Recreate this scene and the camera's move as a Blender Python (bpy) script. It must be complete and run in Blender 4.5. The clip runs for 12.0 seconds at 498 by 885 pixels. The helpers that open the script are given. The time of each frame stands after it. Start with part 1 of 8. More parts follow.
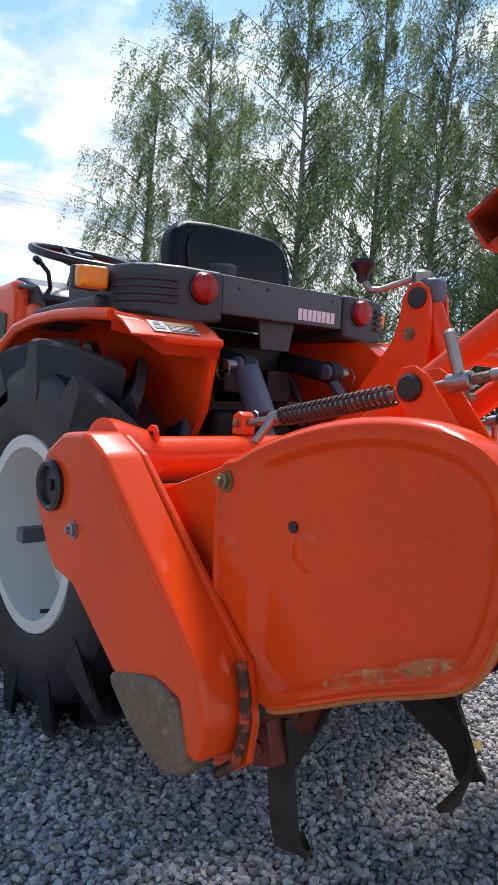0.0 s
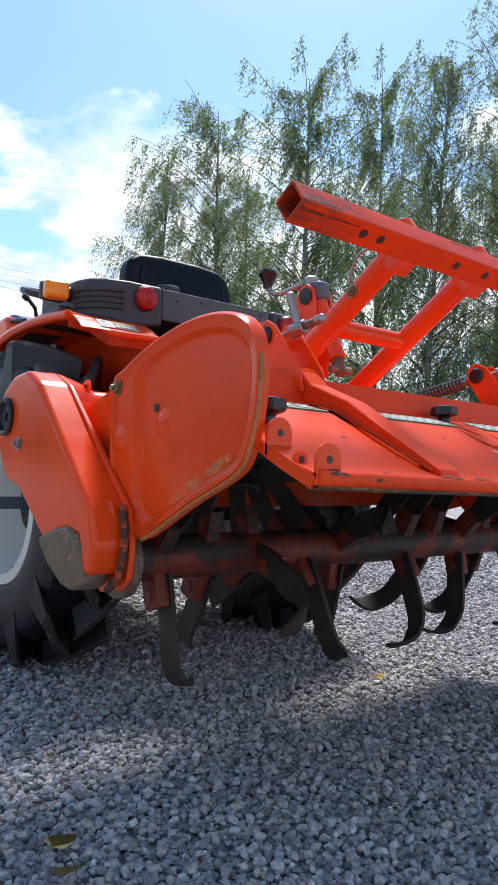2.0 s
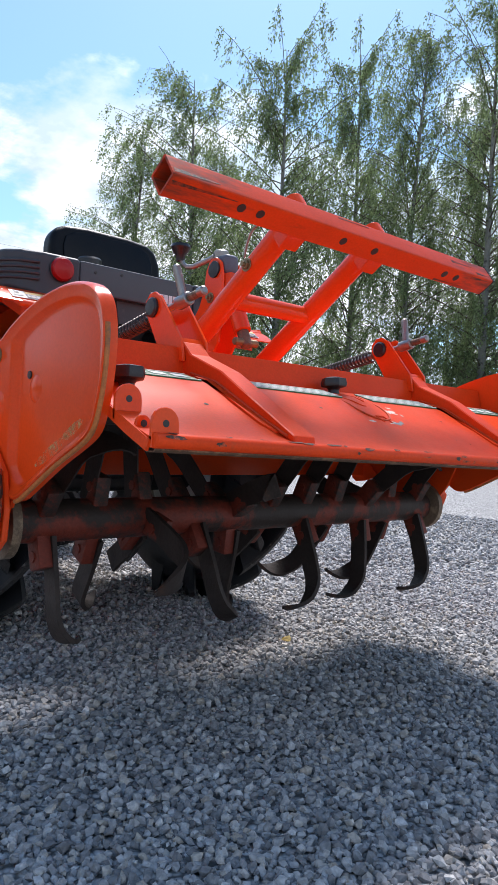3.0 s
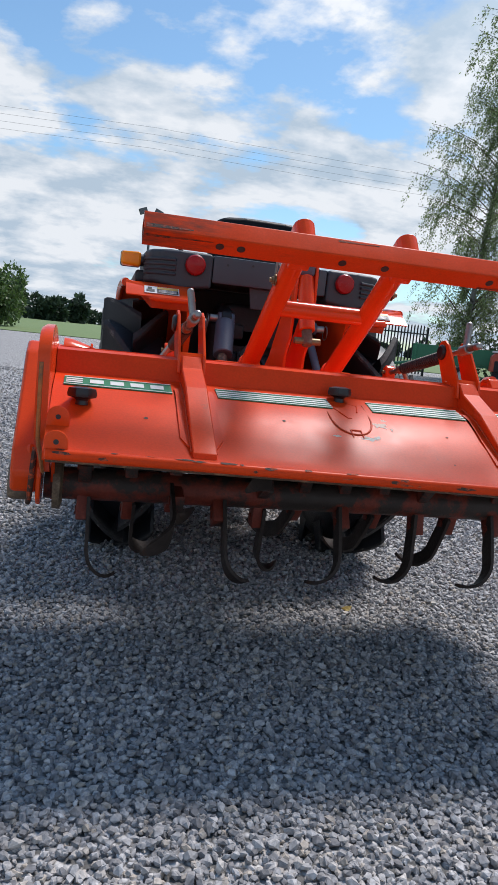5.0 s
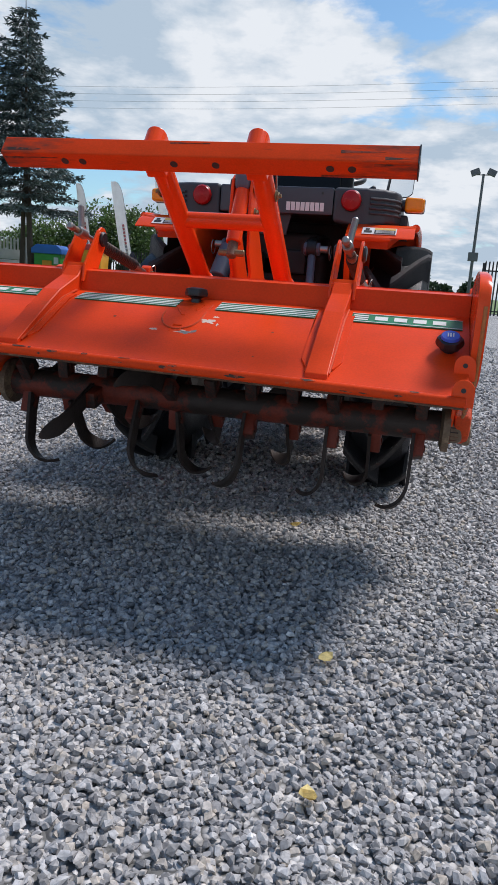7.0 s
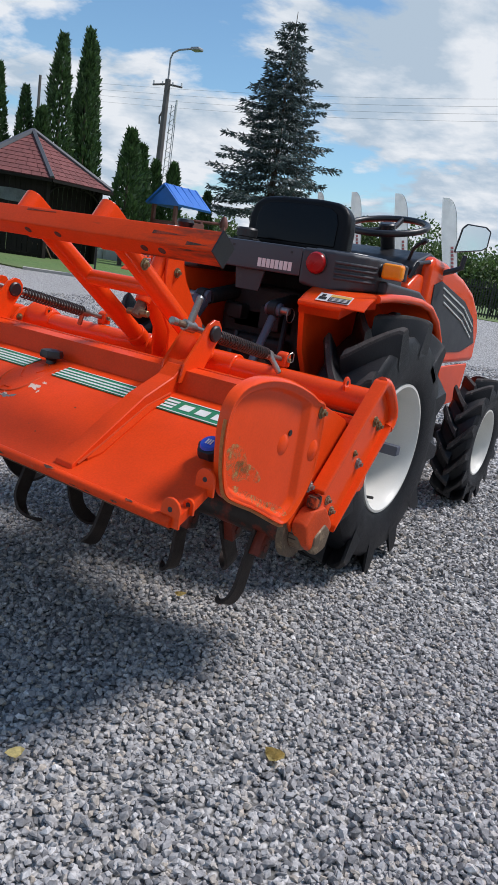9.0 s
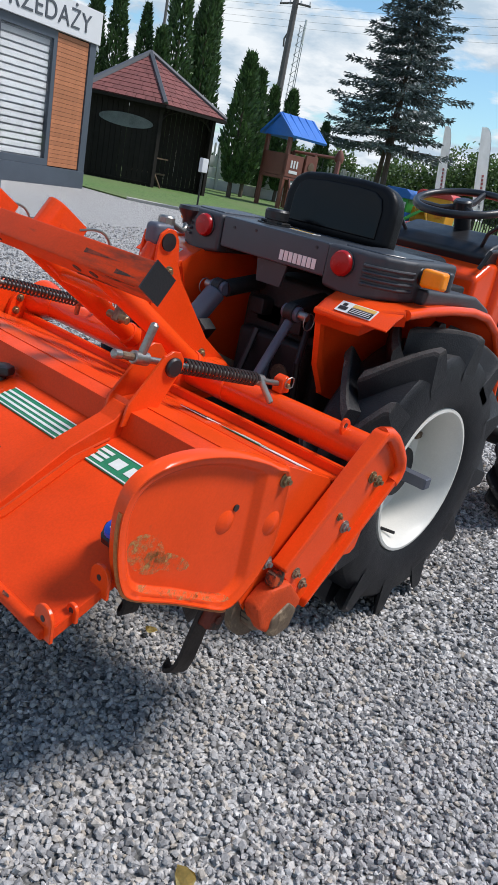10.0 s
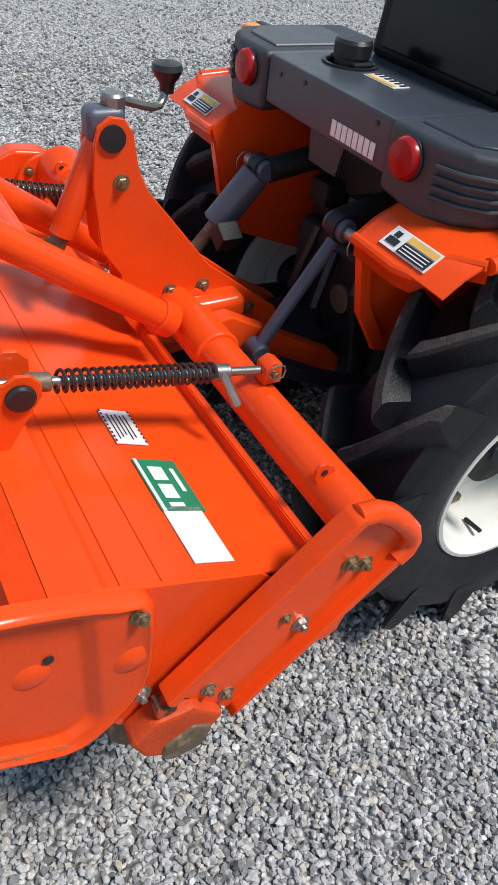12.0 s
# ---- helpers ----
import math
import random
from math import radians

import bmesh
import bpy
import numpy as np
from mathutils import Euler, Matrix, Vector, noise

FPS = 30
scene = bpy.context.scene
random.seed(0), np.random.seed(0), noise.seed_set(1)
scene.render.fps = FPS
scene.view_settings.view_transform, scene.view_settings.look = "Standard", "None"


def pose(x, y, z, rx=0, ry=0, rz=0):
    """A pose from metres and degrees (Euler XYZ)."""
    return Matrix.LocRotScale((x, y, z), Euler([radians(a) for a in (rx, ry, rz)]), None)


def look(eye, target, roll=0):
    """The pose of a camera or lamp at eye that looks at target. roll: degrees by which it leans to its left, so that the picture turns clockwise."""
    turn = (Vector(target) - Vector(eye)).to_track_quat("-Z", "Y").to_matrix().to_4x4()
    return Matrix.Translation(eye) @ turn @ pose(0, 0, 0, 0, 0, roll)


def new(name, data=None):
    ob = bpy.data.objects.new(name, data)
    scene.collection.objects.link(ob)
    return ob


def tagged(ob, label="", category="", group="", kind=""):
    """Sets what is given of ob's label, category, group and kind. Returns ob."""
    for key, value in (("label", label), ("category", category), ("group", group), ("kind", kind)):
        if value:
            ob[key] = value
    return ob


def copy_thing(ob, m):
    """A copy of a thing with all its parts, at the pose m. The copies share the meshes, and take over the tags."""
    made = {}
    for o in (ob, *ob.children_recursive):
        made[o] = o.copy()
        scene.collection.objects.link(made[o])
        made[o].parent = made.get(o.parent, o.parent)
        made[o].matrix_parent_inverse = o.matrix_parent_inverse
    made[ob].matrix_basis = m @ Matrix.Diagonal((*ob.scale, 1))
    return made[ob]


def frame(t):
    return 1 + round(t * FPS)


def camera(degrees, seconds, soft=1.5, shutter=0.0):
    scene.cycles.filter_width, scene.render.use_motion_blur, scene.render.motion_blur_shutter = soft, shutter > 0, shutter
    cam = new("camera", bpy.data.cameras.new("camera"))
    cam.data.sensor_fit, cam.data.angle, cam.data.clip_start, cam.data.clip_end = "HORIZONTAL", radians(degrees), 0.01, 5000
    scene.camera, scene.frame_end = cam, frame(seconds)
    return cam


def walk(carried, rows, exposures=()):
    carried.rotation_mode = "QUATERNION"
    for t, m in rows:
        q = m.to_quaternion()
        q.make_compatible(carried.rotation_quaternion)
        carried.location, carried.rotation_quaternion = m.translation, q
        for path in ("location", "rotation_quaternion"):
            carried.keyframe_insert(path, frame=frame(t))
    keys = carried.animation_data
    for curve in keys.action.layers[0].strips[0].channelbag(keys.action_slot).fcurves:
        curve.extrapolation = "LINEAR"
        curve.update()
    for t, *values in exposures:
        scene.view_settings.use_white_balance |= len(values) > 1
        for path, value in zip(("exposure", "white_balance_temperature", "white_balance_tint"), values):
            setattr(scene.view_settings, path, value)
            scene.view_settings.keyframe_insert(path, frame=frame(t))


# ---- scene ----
cam = camera(38.6, 12.0, soft=1.5)

PATH = [
    (0, (-1.114, -1.627, 0.753), (0.177, -0.107, 0.601), 2.9),
    (0.5, (-1.124, -1.774, 0.615), (0.094, -0.188, 0.641), 3.5),
    (1, (-1.159, -1.881, 0.559), (0.063, -0.304, 0.690), 3.2),
    (1.5, (-1.168, -1.949, 0.539), (0.077, -0.387, 0.628), 2.5),
    (2, (-1.167, -2.020, 0.533), (0.090, -0.466, 0.598), 2.1),
    (2.5, (-1.129, -2.104, 0.526), (0.164, -0.579, 0.567), 2.4),
    (2.7, (-1.108, -2.128, 0.523), (0.203, -0.617, 0.555), 2.3),
    (4.3, (-0.843, -2.410, 0.694), (0.172, -0.709, 0.420), 4.9),
    (4.5, (-0.805, -2.480, 0.740), (0.092, -0.715, 0.456), 5.7),
    (5, (-0.541, -2.660, 0.746), (-0.086, -0.733, 0.460), 6.1),
    (5.5, (-0.301, -2.720, 0.728), (-0.120, -0.758, 0.387), 6.3),
    (6, (-0.016, -2.738, 0.696), (-0.083, -0.782, 0.284), 4.7),
    (6.5, (0.302, -2.800, 0.691), (0.003, -0.872, 0.253), 3.5),
    (7, (0.524, -2.760, 0.684), (0.071, -0.862, 0.245), 3.9),
    (7.2, (0.607, -2.726, 0.695), (0.115, -0.839, 0.249), 3.9),
    (8.8, (1.205, -2.409, 0.881), (0.252, -0.713, 0.419), 8.5),
    (9, (1.252, -2.319, 0.923), (0.247, -0.659, 0.438), 8.9),
    (9.5, (1.324, -2.145, 1.042), (0.130, -0.644, 0.476), 12.3),
    (10, (1.252, -1.922, 1.113), (0.088, -0.454, 0.415), 11.8),
    (10.5, (1.177, -1.736, 1.192), (-0.047, -0.365, 0.402), 10.5),
    (11, (1.156, -1.537, 1.247), (-0.164, -0.433, 0.228), 9.1),
    (11.5, (1.074, -1.371, 1.272), (-0.183, -0.364, 0.086), 10.3),
    (12, (1.044, -1.190, 1.299), (-0.208, -0.338, -0.007), 7.8),
]

# the phone's exposure drifts along the walk
LIGHT = [(0.0, 0.96, 6350, 17), (0.5, 0.55, 6350, 17), (1.0, 0.80, 6350, 17), (1.5, 0.97, 6350, 17), (2.7, 1.03, 6350, 16), (4.5, 0.58, 6350, 15), (5.5, 0.42, 6350, 15), (7.2, 0.44, 6350, 15), (9.0, 0.42, 6350, 15), (10.0, 0.60, 6400, 13), (10.5, 0.70, 6450, 12), (12.0, 0.66, 6550, 9)]
walk(cam, [(t, look(eye, target, roll)) for t, eye, target, roll in PATH], LIGHT)

# ---- light ----
SUN_WAY = Vector((0.43, 0.44, 1.0)).normalized()
SUN_EL = math.asin(SUN_WAY.z)
SUN_AZ = math.atan2(SUN_WAY.x, SUN_WAY.y)


def make_world():
    world = bpy.data.worlds.new("summer_sky")
    scene.world = world
    world.use_nodes = True
    nt = world.node_tree
    bg = nt.nodes["Background"]
    sky = nt.nodes.new("ShaderNodeTexSky")
    sky.sky_type = "NISHITA"
    sky.sun_disc = False
    sky.sun_elevation = SUN_EL
    sky.sun_rotation = SUN_AZ
    sky.dust_density = 0.6
    sky.ozone_density = 1.5
    # cumulus: fractal noise laid on a flat cloud deck
    tc = nt.nodes.new("ShaderNodeTexCoord")
    sep = nt.nodes.new("ShaderNodeSeparateXYZ")
    nt.links.new(tc.outputs["Generated"], sep.inputs[0])

    def m(op, a, b=None, clamp=False):
        n = nt.nodes.new("ShaderNodeMath")
        n.operation, n.use_clamp = op, clamp
        for i, v in enumerate((a, b)):
            if v is None:
                continue
            if isinstance(v, (int, float)):
                n.inputs[i].default_value = v
            else:
                nt.links.new(v, n.inputs[i])
        return n.outputs[0]

    h = m("ADD", m("MAXIMUM", sep.outputs[2], 0.0), 0.22)
    comb = nt.nodes.new("ShaderNodeCombineXYZ")
    nt.links.new(m("DIVIDE", sep.outputs[0], h), comb.inputs[0])
    nt.links.new(m("DIVIDE", sep.outputs[1], h), comb.inputs[1])
    comb.inputs[2].default_value = CLOUD_SEED

    def fractal(scale, detail, rough, at=None):
        n = nt.nodes.new("ShaderNodeTexNoise")
        n.inputs["Scale"].default_value = scale
        n.inputs["Detail"].default_value = detail
        n.inputs["Roughness"].default_value = rough
        n.inputs["Distortion"].default_value = 0.1
        nt.links.new(at or comb.outputs[0], n.inputs["Vector"])
        return n.outputs["Fac"]

    big = fractal(1.25, 14, 0.57)
    # the same clouds shifted towards the sun, for their lit and shaded sides
    shift = nt.nodes.new("ShaderNodeVectorMath")
    shift.operation = "ADD"
    shift.inputs[1].default_value = (0.10, 0.07, 0.03)
    nt.links.new(comb.outputs[0], shift.inputs[0])
    sunward = fractal(1.25, 14, 0.57, shift.outputs[0])
    ramp = nt.nodes.new("ShaderNodeValToRGB")
    ramp.color_ramp.elements[0].position, ramp.color_ramp.elements[1].position = 0.50, 0.555
    # more cloud low in the sky, clear blue overhead
    bias = m("MULTIPLY", m("SUBTRACT", 0.40, sep.outputs[2]), 0.34)
    bias = m("MAXIMUM", bias, -0.07)
    nt.links.new(m("ADD", big, bias), ramp.inputs[0])
    body = nt.nodes.new("ShaderNodeValToRGB")
    body.color_ramp.elements[0].position, body.color_ramp.elements[1].position = 0.30, 0.68
    body.color_ramp.elements[0].color = (3.5, 4.4, 5.1, 1)
    body.color_ramp.elements[1].color = (6.2, 6.6, 6.7, 1)
    nt.links.new(m("ADD", m("MULTIPLY", m("SUBTRACT", big, sunward), 3.6), 0.50), body.inputs[0])
    mix = nt.nodes.new("ShaderNodeMix")
    mix.data_type = "RGBA"
    nt.links.new(ramp.outputs[0], mix.inputs["Factor"])
    clear = nt.nodes.new("ShaderNodeMix")
    clear.data_type, clear.blend_type = "RGBA", "MULTIPLY"
    clear.inputs["Factor"].default_value = 1.0
    clear.inputs["B"].default_value = (0.82, 1.04, 1.06, 1)
    nt.links.new(sky.outputs[0], clear.inputs["A"])
    nt.links.new(clear.outputs["Result"], mix.inputs["A"])
    # clouds thin and bright round the sun
    aim = nt.nodes.new("ShaderNodeVectorMath")
    aim.operation = "DOT_PRODUCT"
    nt.links.new(tc.outputs["Generated"], aim.inputs[0])
    aim.inputs[1].default_value = SUN_WAY
    glow = m("ADD", m("MULTIPLY", m("POWER", m("MAXIMUM", aim.outputs["Value"], 0.0), 10.0), 1.6), 1.0)
    lit = nt.nodes.new("ShaderNodeVectorMath")
    lit.operation = "SCALE"
    nt.links.new(body.outputs[0], lit.inputs[0])
    nt.links.new(glow, lit.inputs["Scale"])
    nt.links.new(lit.outputs[0], mix.inputs["B"])
    nt.links.new(mix.outputs["Result"], bg.inputs[0])
    bg.inputs[1].default_value = 0.095


CLOUD_SEED = 5.2
make_world()
sun = new("sun", bpy.data.lights.new("sun", "SUN"))
sun.data.energy, sun.data.angle, sun.data.color = 2.7, radians(13.0), (1.0, 0.96, 0.91)
sun.matrix_world = look(SUN_WAY * 30, (0, 0, 0))


# ---- materials ----
def material(name, color, rough=0.5, metal=0.0, vary=0.15, scale=8.0, grain=120.0, bump=0.0, second=None, patch=0.0,
             patch_scale=3.0, coat=0.0, rnd=0.0, spec=0.5):
    """A surface with variation at two scales: broad patches and fine grain."""
    mt = bpy.data.materials.new(name)
    mt.use_nodes = True
    nt = mt.node_tree
    b = nt.nodes["Principled BSDF"]
    b.inputs["Metallic"].default_value = metal
    b.inputs["Specular IOR Level"].default_value = spec
    b.inputs["Coat Weight"].default_value = coat
    b.inputs["Coat Roughness"].default_value = 0.15
    geo = nt.nodes.new("ShaderNodeTexCoord")

    def noise_tex(s, detail=4.0, rough_=0.6):
        n = nt.nodes.new("ShaderNodeTexNoise")
        n.inputs["Scale"].default_value = s
        n.inputs["Detail"].default_value = detail
        n.inputs["Roughness"].default_value = rough_
        nt.links.new(geo.outputs["Object"], n.inputs["Vector"])
        return n.outputs["Fac"]

    def ramp(fac, p0, p1, c0, c1):
        r = nt.nodes.new("ShaderNodeValToRGB")
        r.color_ramp.elements[0].position, r.color_ramp.elements[1].position = p0, p1
        r.color_ramp.elements[0].color, r.color_ramp.elements[1].color = (*c0, 1), (*c1, 1)
        nt.links.new(fac, r.inputs[0])
        return r.outputs[0]

    def mix(fac, a, c, blend="MIX"):
        n = nt.nodes.new("ShaderNodeMix")
        n.data_type, n.blend_type = "RGBA", blend
        for key, v in (("Factor", fac), ("A", a), ("B", c)):
            if isinstance(v, float):
                n.inputs[key].default_value = v
            elif isinstance(v, tuple):
                n.inputs[key].default_value = (*v, 1)
            else:
                nt.links.new(v, n.inputs[key])
        return n.outputs["Result"]

    lo = tuple(max(0.0, v * (1 - vary)) for v in color)
    hi = tuple(min(1.0, v * (1 + vary)) for v in color)
    broad = noise_tex(scale)
    col = ramp(broad, 0.3, 0.7, lo, hi)
    fine = noise_tex(grain, 3.0)
    col = mix(min(1.0, vary * 1.2), col, ramp(fine, 0.35, 0.65, tuple(v * 0.6 for v in color), tuple(min(1, v * 1.25) for v in color)))
    if second and patch > 0:
        spots = noise_tex(patch_scale, 8.0, 0.68)
        fac = ramp(spots, 1 - patch, min(1.0, 1 - patch + 0.09), (0, 0, 0), (1, 1, 1))
        col = mix(fac, col, second)
    if rnd > 0:
        oi = nt.nodes.new("ShaderNodeObjectInfo")
        col = mix(rnd, col, ramp(oi.outputs["Random"], 0.0, 1.0, (0.55, 0.55, 0.55), (1.5, 1.5, 1.5)), "MULTIPLY")
    nt.links.new(col, b.inputs["Base Color"])
    mr = nt.nodes.new("ShaderNodeMapRange")
    mr.inputs["To Min"].default_value, mr.inputs["To Max"].default_value = max(0.02, rough - 0.13), min(1.0, rough + 0.13)
    nt.links.new(noise_tex(scale * 2.3, 6.0), mr.inputs["Value"])
    nt.links.new(mr.outputs[0], b.inputs["Roughness"])
    if bump > 0:
        bp = nt.nodes.new("ShaderNodeBump")
        bp.inputs["Strength"].default_value = bump
        bp.inputs["Distance"].default_value = 0.004
        nt.links.new(fine, bp.inputs["Height"])
        nt.links.new(bp.outputs[0], b.inputs["Normal"])
    return mt


def glass_material(name, color, rough=0.05, alpha=1.0):
    mt = bpy.data.materials.new(name)
    mt.use_nodes = True
    b = mt.node_tree.nodes["Principled BSDF"]
    b.inputs["Base Color"].default_value = (*color, 1)
    b.inputs["Roughness"].default_value = rough
    b.inputs["Transmission Weight"].default_value = alpha
    b.inputs["IOR"].default_value = 1.45
    return mt


def mud_material(name, color):
    """Thin splashes: mud grains with the paint showing between them."""
    mt = material(name, color, 0.85, 0, 0.3, 30, 260, 0.3)
    nt = mt.node_tree
    b = nt.nodes["Principled BSDF"]
    tc = nt.nodes.new("ShaderNodeTexCoord")
    n = nt.nodes.new("ShaderNodeTexNoise")
    n.inputs["Scale"].default_value, n.inputs["Detail"].default_value, n.inputs["Roughness"].default_value = 55, 9, 0.75
    nt.links.new(tc.outputs["Object"], n.inputs["Vector"])
    r = nt.nodes.new("ShaderNodeValToRGB")
    r.color_ramp.elements[0].position, r.color_ramp.elements[1].position = 0.44, 0.66
    nt.links.new(n.outputs["Fac"], r.inputs[0])
    nt.links.new(r.outputs[0], b.inputs["Alpha"])
    return mt


M = {}
M["orange"] = material("orange_paint", (0.79, 0.067, 0.008), 0.20, 0, 0.10, 5, 240, 0.02, (0.50, 0.07, 0.02), 0.32, 7.0, 0.0, 0.0, 0.28)
M["orange_worn"] = material("orange_paint_worn", (0.72, 0.056, 0.008), 0.36, 0, 0.14, 6, 240, 0.03, (0.42, 0.09, 0.03), 0.34, 11.0, 0.0, 0.0, 0.12)
M["orange_rust"] = material("orange_paint_rusty", (0.55, 0.060, 0.012), 0.6, 0, 0.2, 9, 200, 0.2, (0.07, 0.035, 0.02), 0.39, 18.0, 0.0, 0.0, 0.25)


def end_worn(mt, start, full, dark):
    """Scuffs paint away towards both ends of a bar along x."""
    nt = mt.node_tree
    b = nt.nodes["Principled BSDF"]
    tc = nt.nodes.new("ShaderNodeTexCoord")
    sep = nt.nodes.new("ShaderNodeSeparateXYZ")
    nt.links.new(tc.outputs["Object"], sep.inputs[0])
    away = nt.nodes.new("ShaderNodeMath")
    away.operation = "ABSOLUTE"
    nt.links.new(sep.outputs[0], away.inputs[0])
    far = nt.nodes.new("ShaderNodeMapRange")
    far.inputs["From Min"].default_value, far.inputs["From Max"].default_value = start, full
    far.inputs["To Min"].default_value, far.inputs["To Max"].default_value = -0.20, 0.09
    nt.links.new(away.outputs[0], far.inputs["Value"])
    stretch = nt.nodes.new("ShaderNodeMapping")
    stretch.inputs["Scale"].default_value = (0.22, 1.0, 1.0)
    nt.links.new(tc.outputs["Object"], stretch.inputs[0])
    n = nt.nodes.new("ShaderNodeTexNoise")
    n.inputs["Scale"].default_value, n.inputs["Detail"].default_value, n.inputs["Roughness"].default_value = 46, 8, 0.68
    nt.links.new(stretch.outputs[0], n.inputs["Vector"])
    total = nt.nodes.new("ShaderNodeMath")
    nt.links.new(n.outputs["Fac"], total.inputs[0])
    nt.links.new(far.outputs[0], total.inputs[1])
    r = nt.nodes.new("ShaderNodeMapRange")
    r.inputs["From Min"].default_value, r.inputs["From Max"].default_value = 0.44, 0.70
    nt.links.new(total.outputs[0], r.inputs["Value"])
    mix = nt.nodes.new("ShaderNodeMix")
    mix.data_type = "RGBA"
    mix.inputs["B"].default_value = (*dark, 1)
    nt.links.new(b.inputs["Base Color"].links[0].from_socket, mix.inputs["A"])
    nt.links.new(r.outputs[0], mix.inputs["Factor"])
    nt.links.new(mix.outputs["Result"], b.inputs["Base Color"])
    return mt


M["bar_paint"] = end_worn(material("orange_paint_scraped_ends", (0.74, 0.058, 0.008), 0.36, 0, 0.14, 6, 240, 0.03, (0.42, 0.09, 0.03), 0.32, 11.0, 0.0, 0.0, 0.10), 0.18, 0.46, (0.17, 0.045, 0.025))
M["bare_steel"] = material("muddy_bare_steel", (0.17, 0.12, 0.08), 0.6, 0.35, 0.35, 16, 160, 0.3, (0.30, 0.22, 0.14), 0.47, 20.0)
M["scuff"] = material("scuffed_paint_edge", (0.12, 0.062, 0.032), 0.7, 0.1, 0.4, 22, 200, 0.2, (0.30, 0.16, 0.08), 0.45, 18.0)
M["rotor"] = material("rusty_dark_red_steel", (0.20, 0.028, 0.012), 0.6, 0.1, 0.35, 9, 160, 0.3, (0.030, 0.020, 0.016), 0.55, 9.0)
M["blade"] = material("dark_rusty_steel", (0.034, 0.023, 0.019), 0.66, 0.2, 0.35, 14, 150, 0.3, (0.075, 0.034, 0.02), 0.40, 12.0)
M["chips"] = material("rust_with_paint_flakes", (0.06, 0.030, 0.018), 0.7, 0.1, 0.4, 20, 200, 0.3, (0.60, 0.075, 0.014), 0.50, 45.0)
M["scrape"] = material("scraped_paint", (0.30, 0.040, 0.012), 0.6, 0, 0.4, 30, 240, 0.2, (0.055, 0.028, 0.018), 0.52, 38.0, 0.0, 0.0, 0.3)
M["room"] = material("dim_room_behind_blinds", (0.22, 0.24, 0.27), 0.8, 0, 0.1, 2, 40)
M["primer"] = material("pale_primer", (0.62, 0.47, 0.38), 0.7, 0, 0.2, 40, 260, 0.1, (0.70, 0.20, 0.09), 0.44, 90.0)
M["bare_grey"] = material("bare_grey_metal", (0.20, 0.21, 0.20), 0.55, 0.3, 0.25, 40, 260, 0.1)
M["faded_edge"] = material("sun_faded_edge", (0.46, 0.15, 0.035), 0.6, 0, 0.3, 25, 200, 0.1, (0.17, 0.085, 0.04), 0.44, 24.0)
M["mud"] = mud_material("dried_mud", (0.42, 0.26, 0.09))
M["zinc"] = material("zinc_plated_steel", (0.32, 0.31, 0.29), 0.36, 0.85, 0.15, 20, 300, 0.1, (0.25, 0.19, 0.12), 0.38, 25.0)
M["brass"] = material("yellow_zinc", (0.26, 0.20, 0.11), 0.48, 0.75, 0.2, 30, 300, 0.1, (0.2, 0.13, 0.06), 0.42, 40.0)
M["spring"] = material("dark_spring_steel", (0.06, 0.045, 0.04), 0.45, 0.6, 0.3, 30, 200, 0.2)
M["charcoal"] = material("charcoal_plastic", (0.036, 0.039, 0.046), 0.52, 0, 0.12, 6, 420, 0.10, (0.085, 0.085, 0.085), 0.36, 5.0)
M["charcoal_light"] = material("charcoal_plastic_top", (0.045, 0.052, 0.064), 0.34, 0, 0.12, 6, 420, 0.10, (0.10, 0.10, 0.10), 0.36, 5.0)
M["black_plastic"] = material("black_plastic", (0.014, 0.014, 0.016), 0.38, 0, 0.2, 10, 300, 0.1)
M["vinyl"] = material("black_seat_vinyl", (0.006, 0.0065, 0.008), 0.40, 0, 0.2, 12, 500, 0.2, (0.012, 0.012, 0.014), 0.34, 6.0, 0.0, 0.0, 0.15)
M["gloss_black"] = material("gloss_black_panel", (0.004, 0.004, 0.005), 0.16, 0, 0.2, 5, 200, 0.0, None, 0, 3, 0, 0, 0.2)
M["rubber"] = material("tyre_rubber", (0.009, 0.0095, 0.012), 0.46, 0, 0.25, 9, 220, 0.3, (0.024, 0.024, 0.025), 0.34, 7.0, 0.0, 0.0, 0.40)
M["lug_worn"] = material("abraded_lug_face", (0.050, 0.046, 0.045), 0.8, 0, 0.4, 40, 260, 0.4, (0.17, 0.155, 0.14), 0.40, 30.0, 0.0, 0.0, 0.3)
M["rim"] = material("cream_rim_paint", (0.66, 0.65, 0.60), 0.42, 0, 0.06, 6, 200, 0.05, (0.30, 0.24, 0.17), 0.30, 9.0)
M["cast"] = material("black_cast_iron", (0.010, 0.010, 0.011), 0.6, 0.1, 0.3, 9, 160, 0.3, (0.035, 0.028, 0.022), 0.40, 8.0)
M["grey_link"] = material("grey_blue_paint", (0.085, 0.095, 0.125), 0.42, 0.1, 0.15, 9, 200, 0.1, (0.05, 0.04, 0.035), 0.36, 12.0)
M["red_lens"] = material("red_lens", (0.33, 0.007, 0.007), 0.25, 0, 0.08, 30, 300, 0.0, None, 0, 3, 0.0, 0.0, 0.3)
M["amber_lens"] = material("amber_lens", (0.95, 0.27, 0.008), 0.20, 0, 0.08, 30, 300, 0.0, None, 0, 3, 0.0, 0.0, 0.35)
M["white"] = material("white_print", (0.72, 0.72, 0.70), 0.45, 0, 0.04, 30, 300)
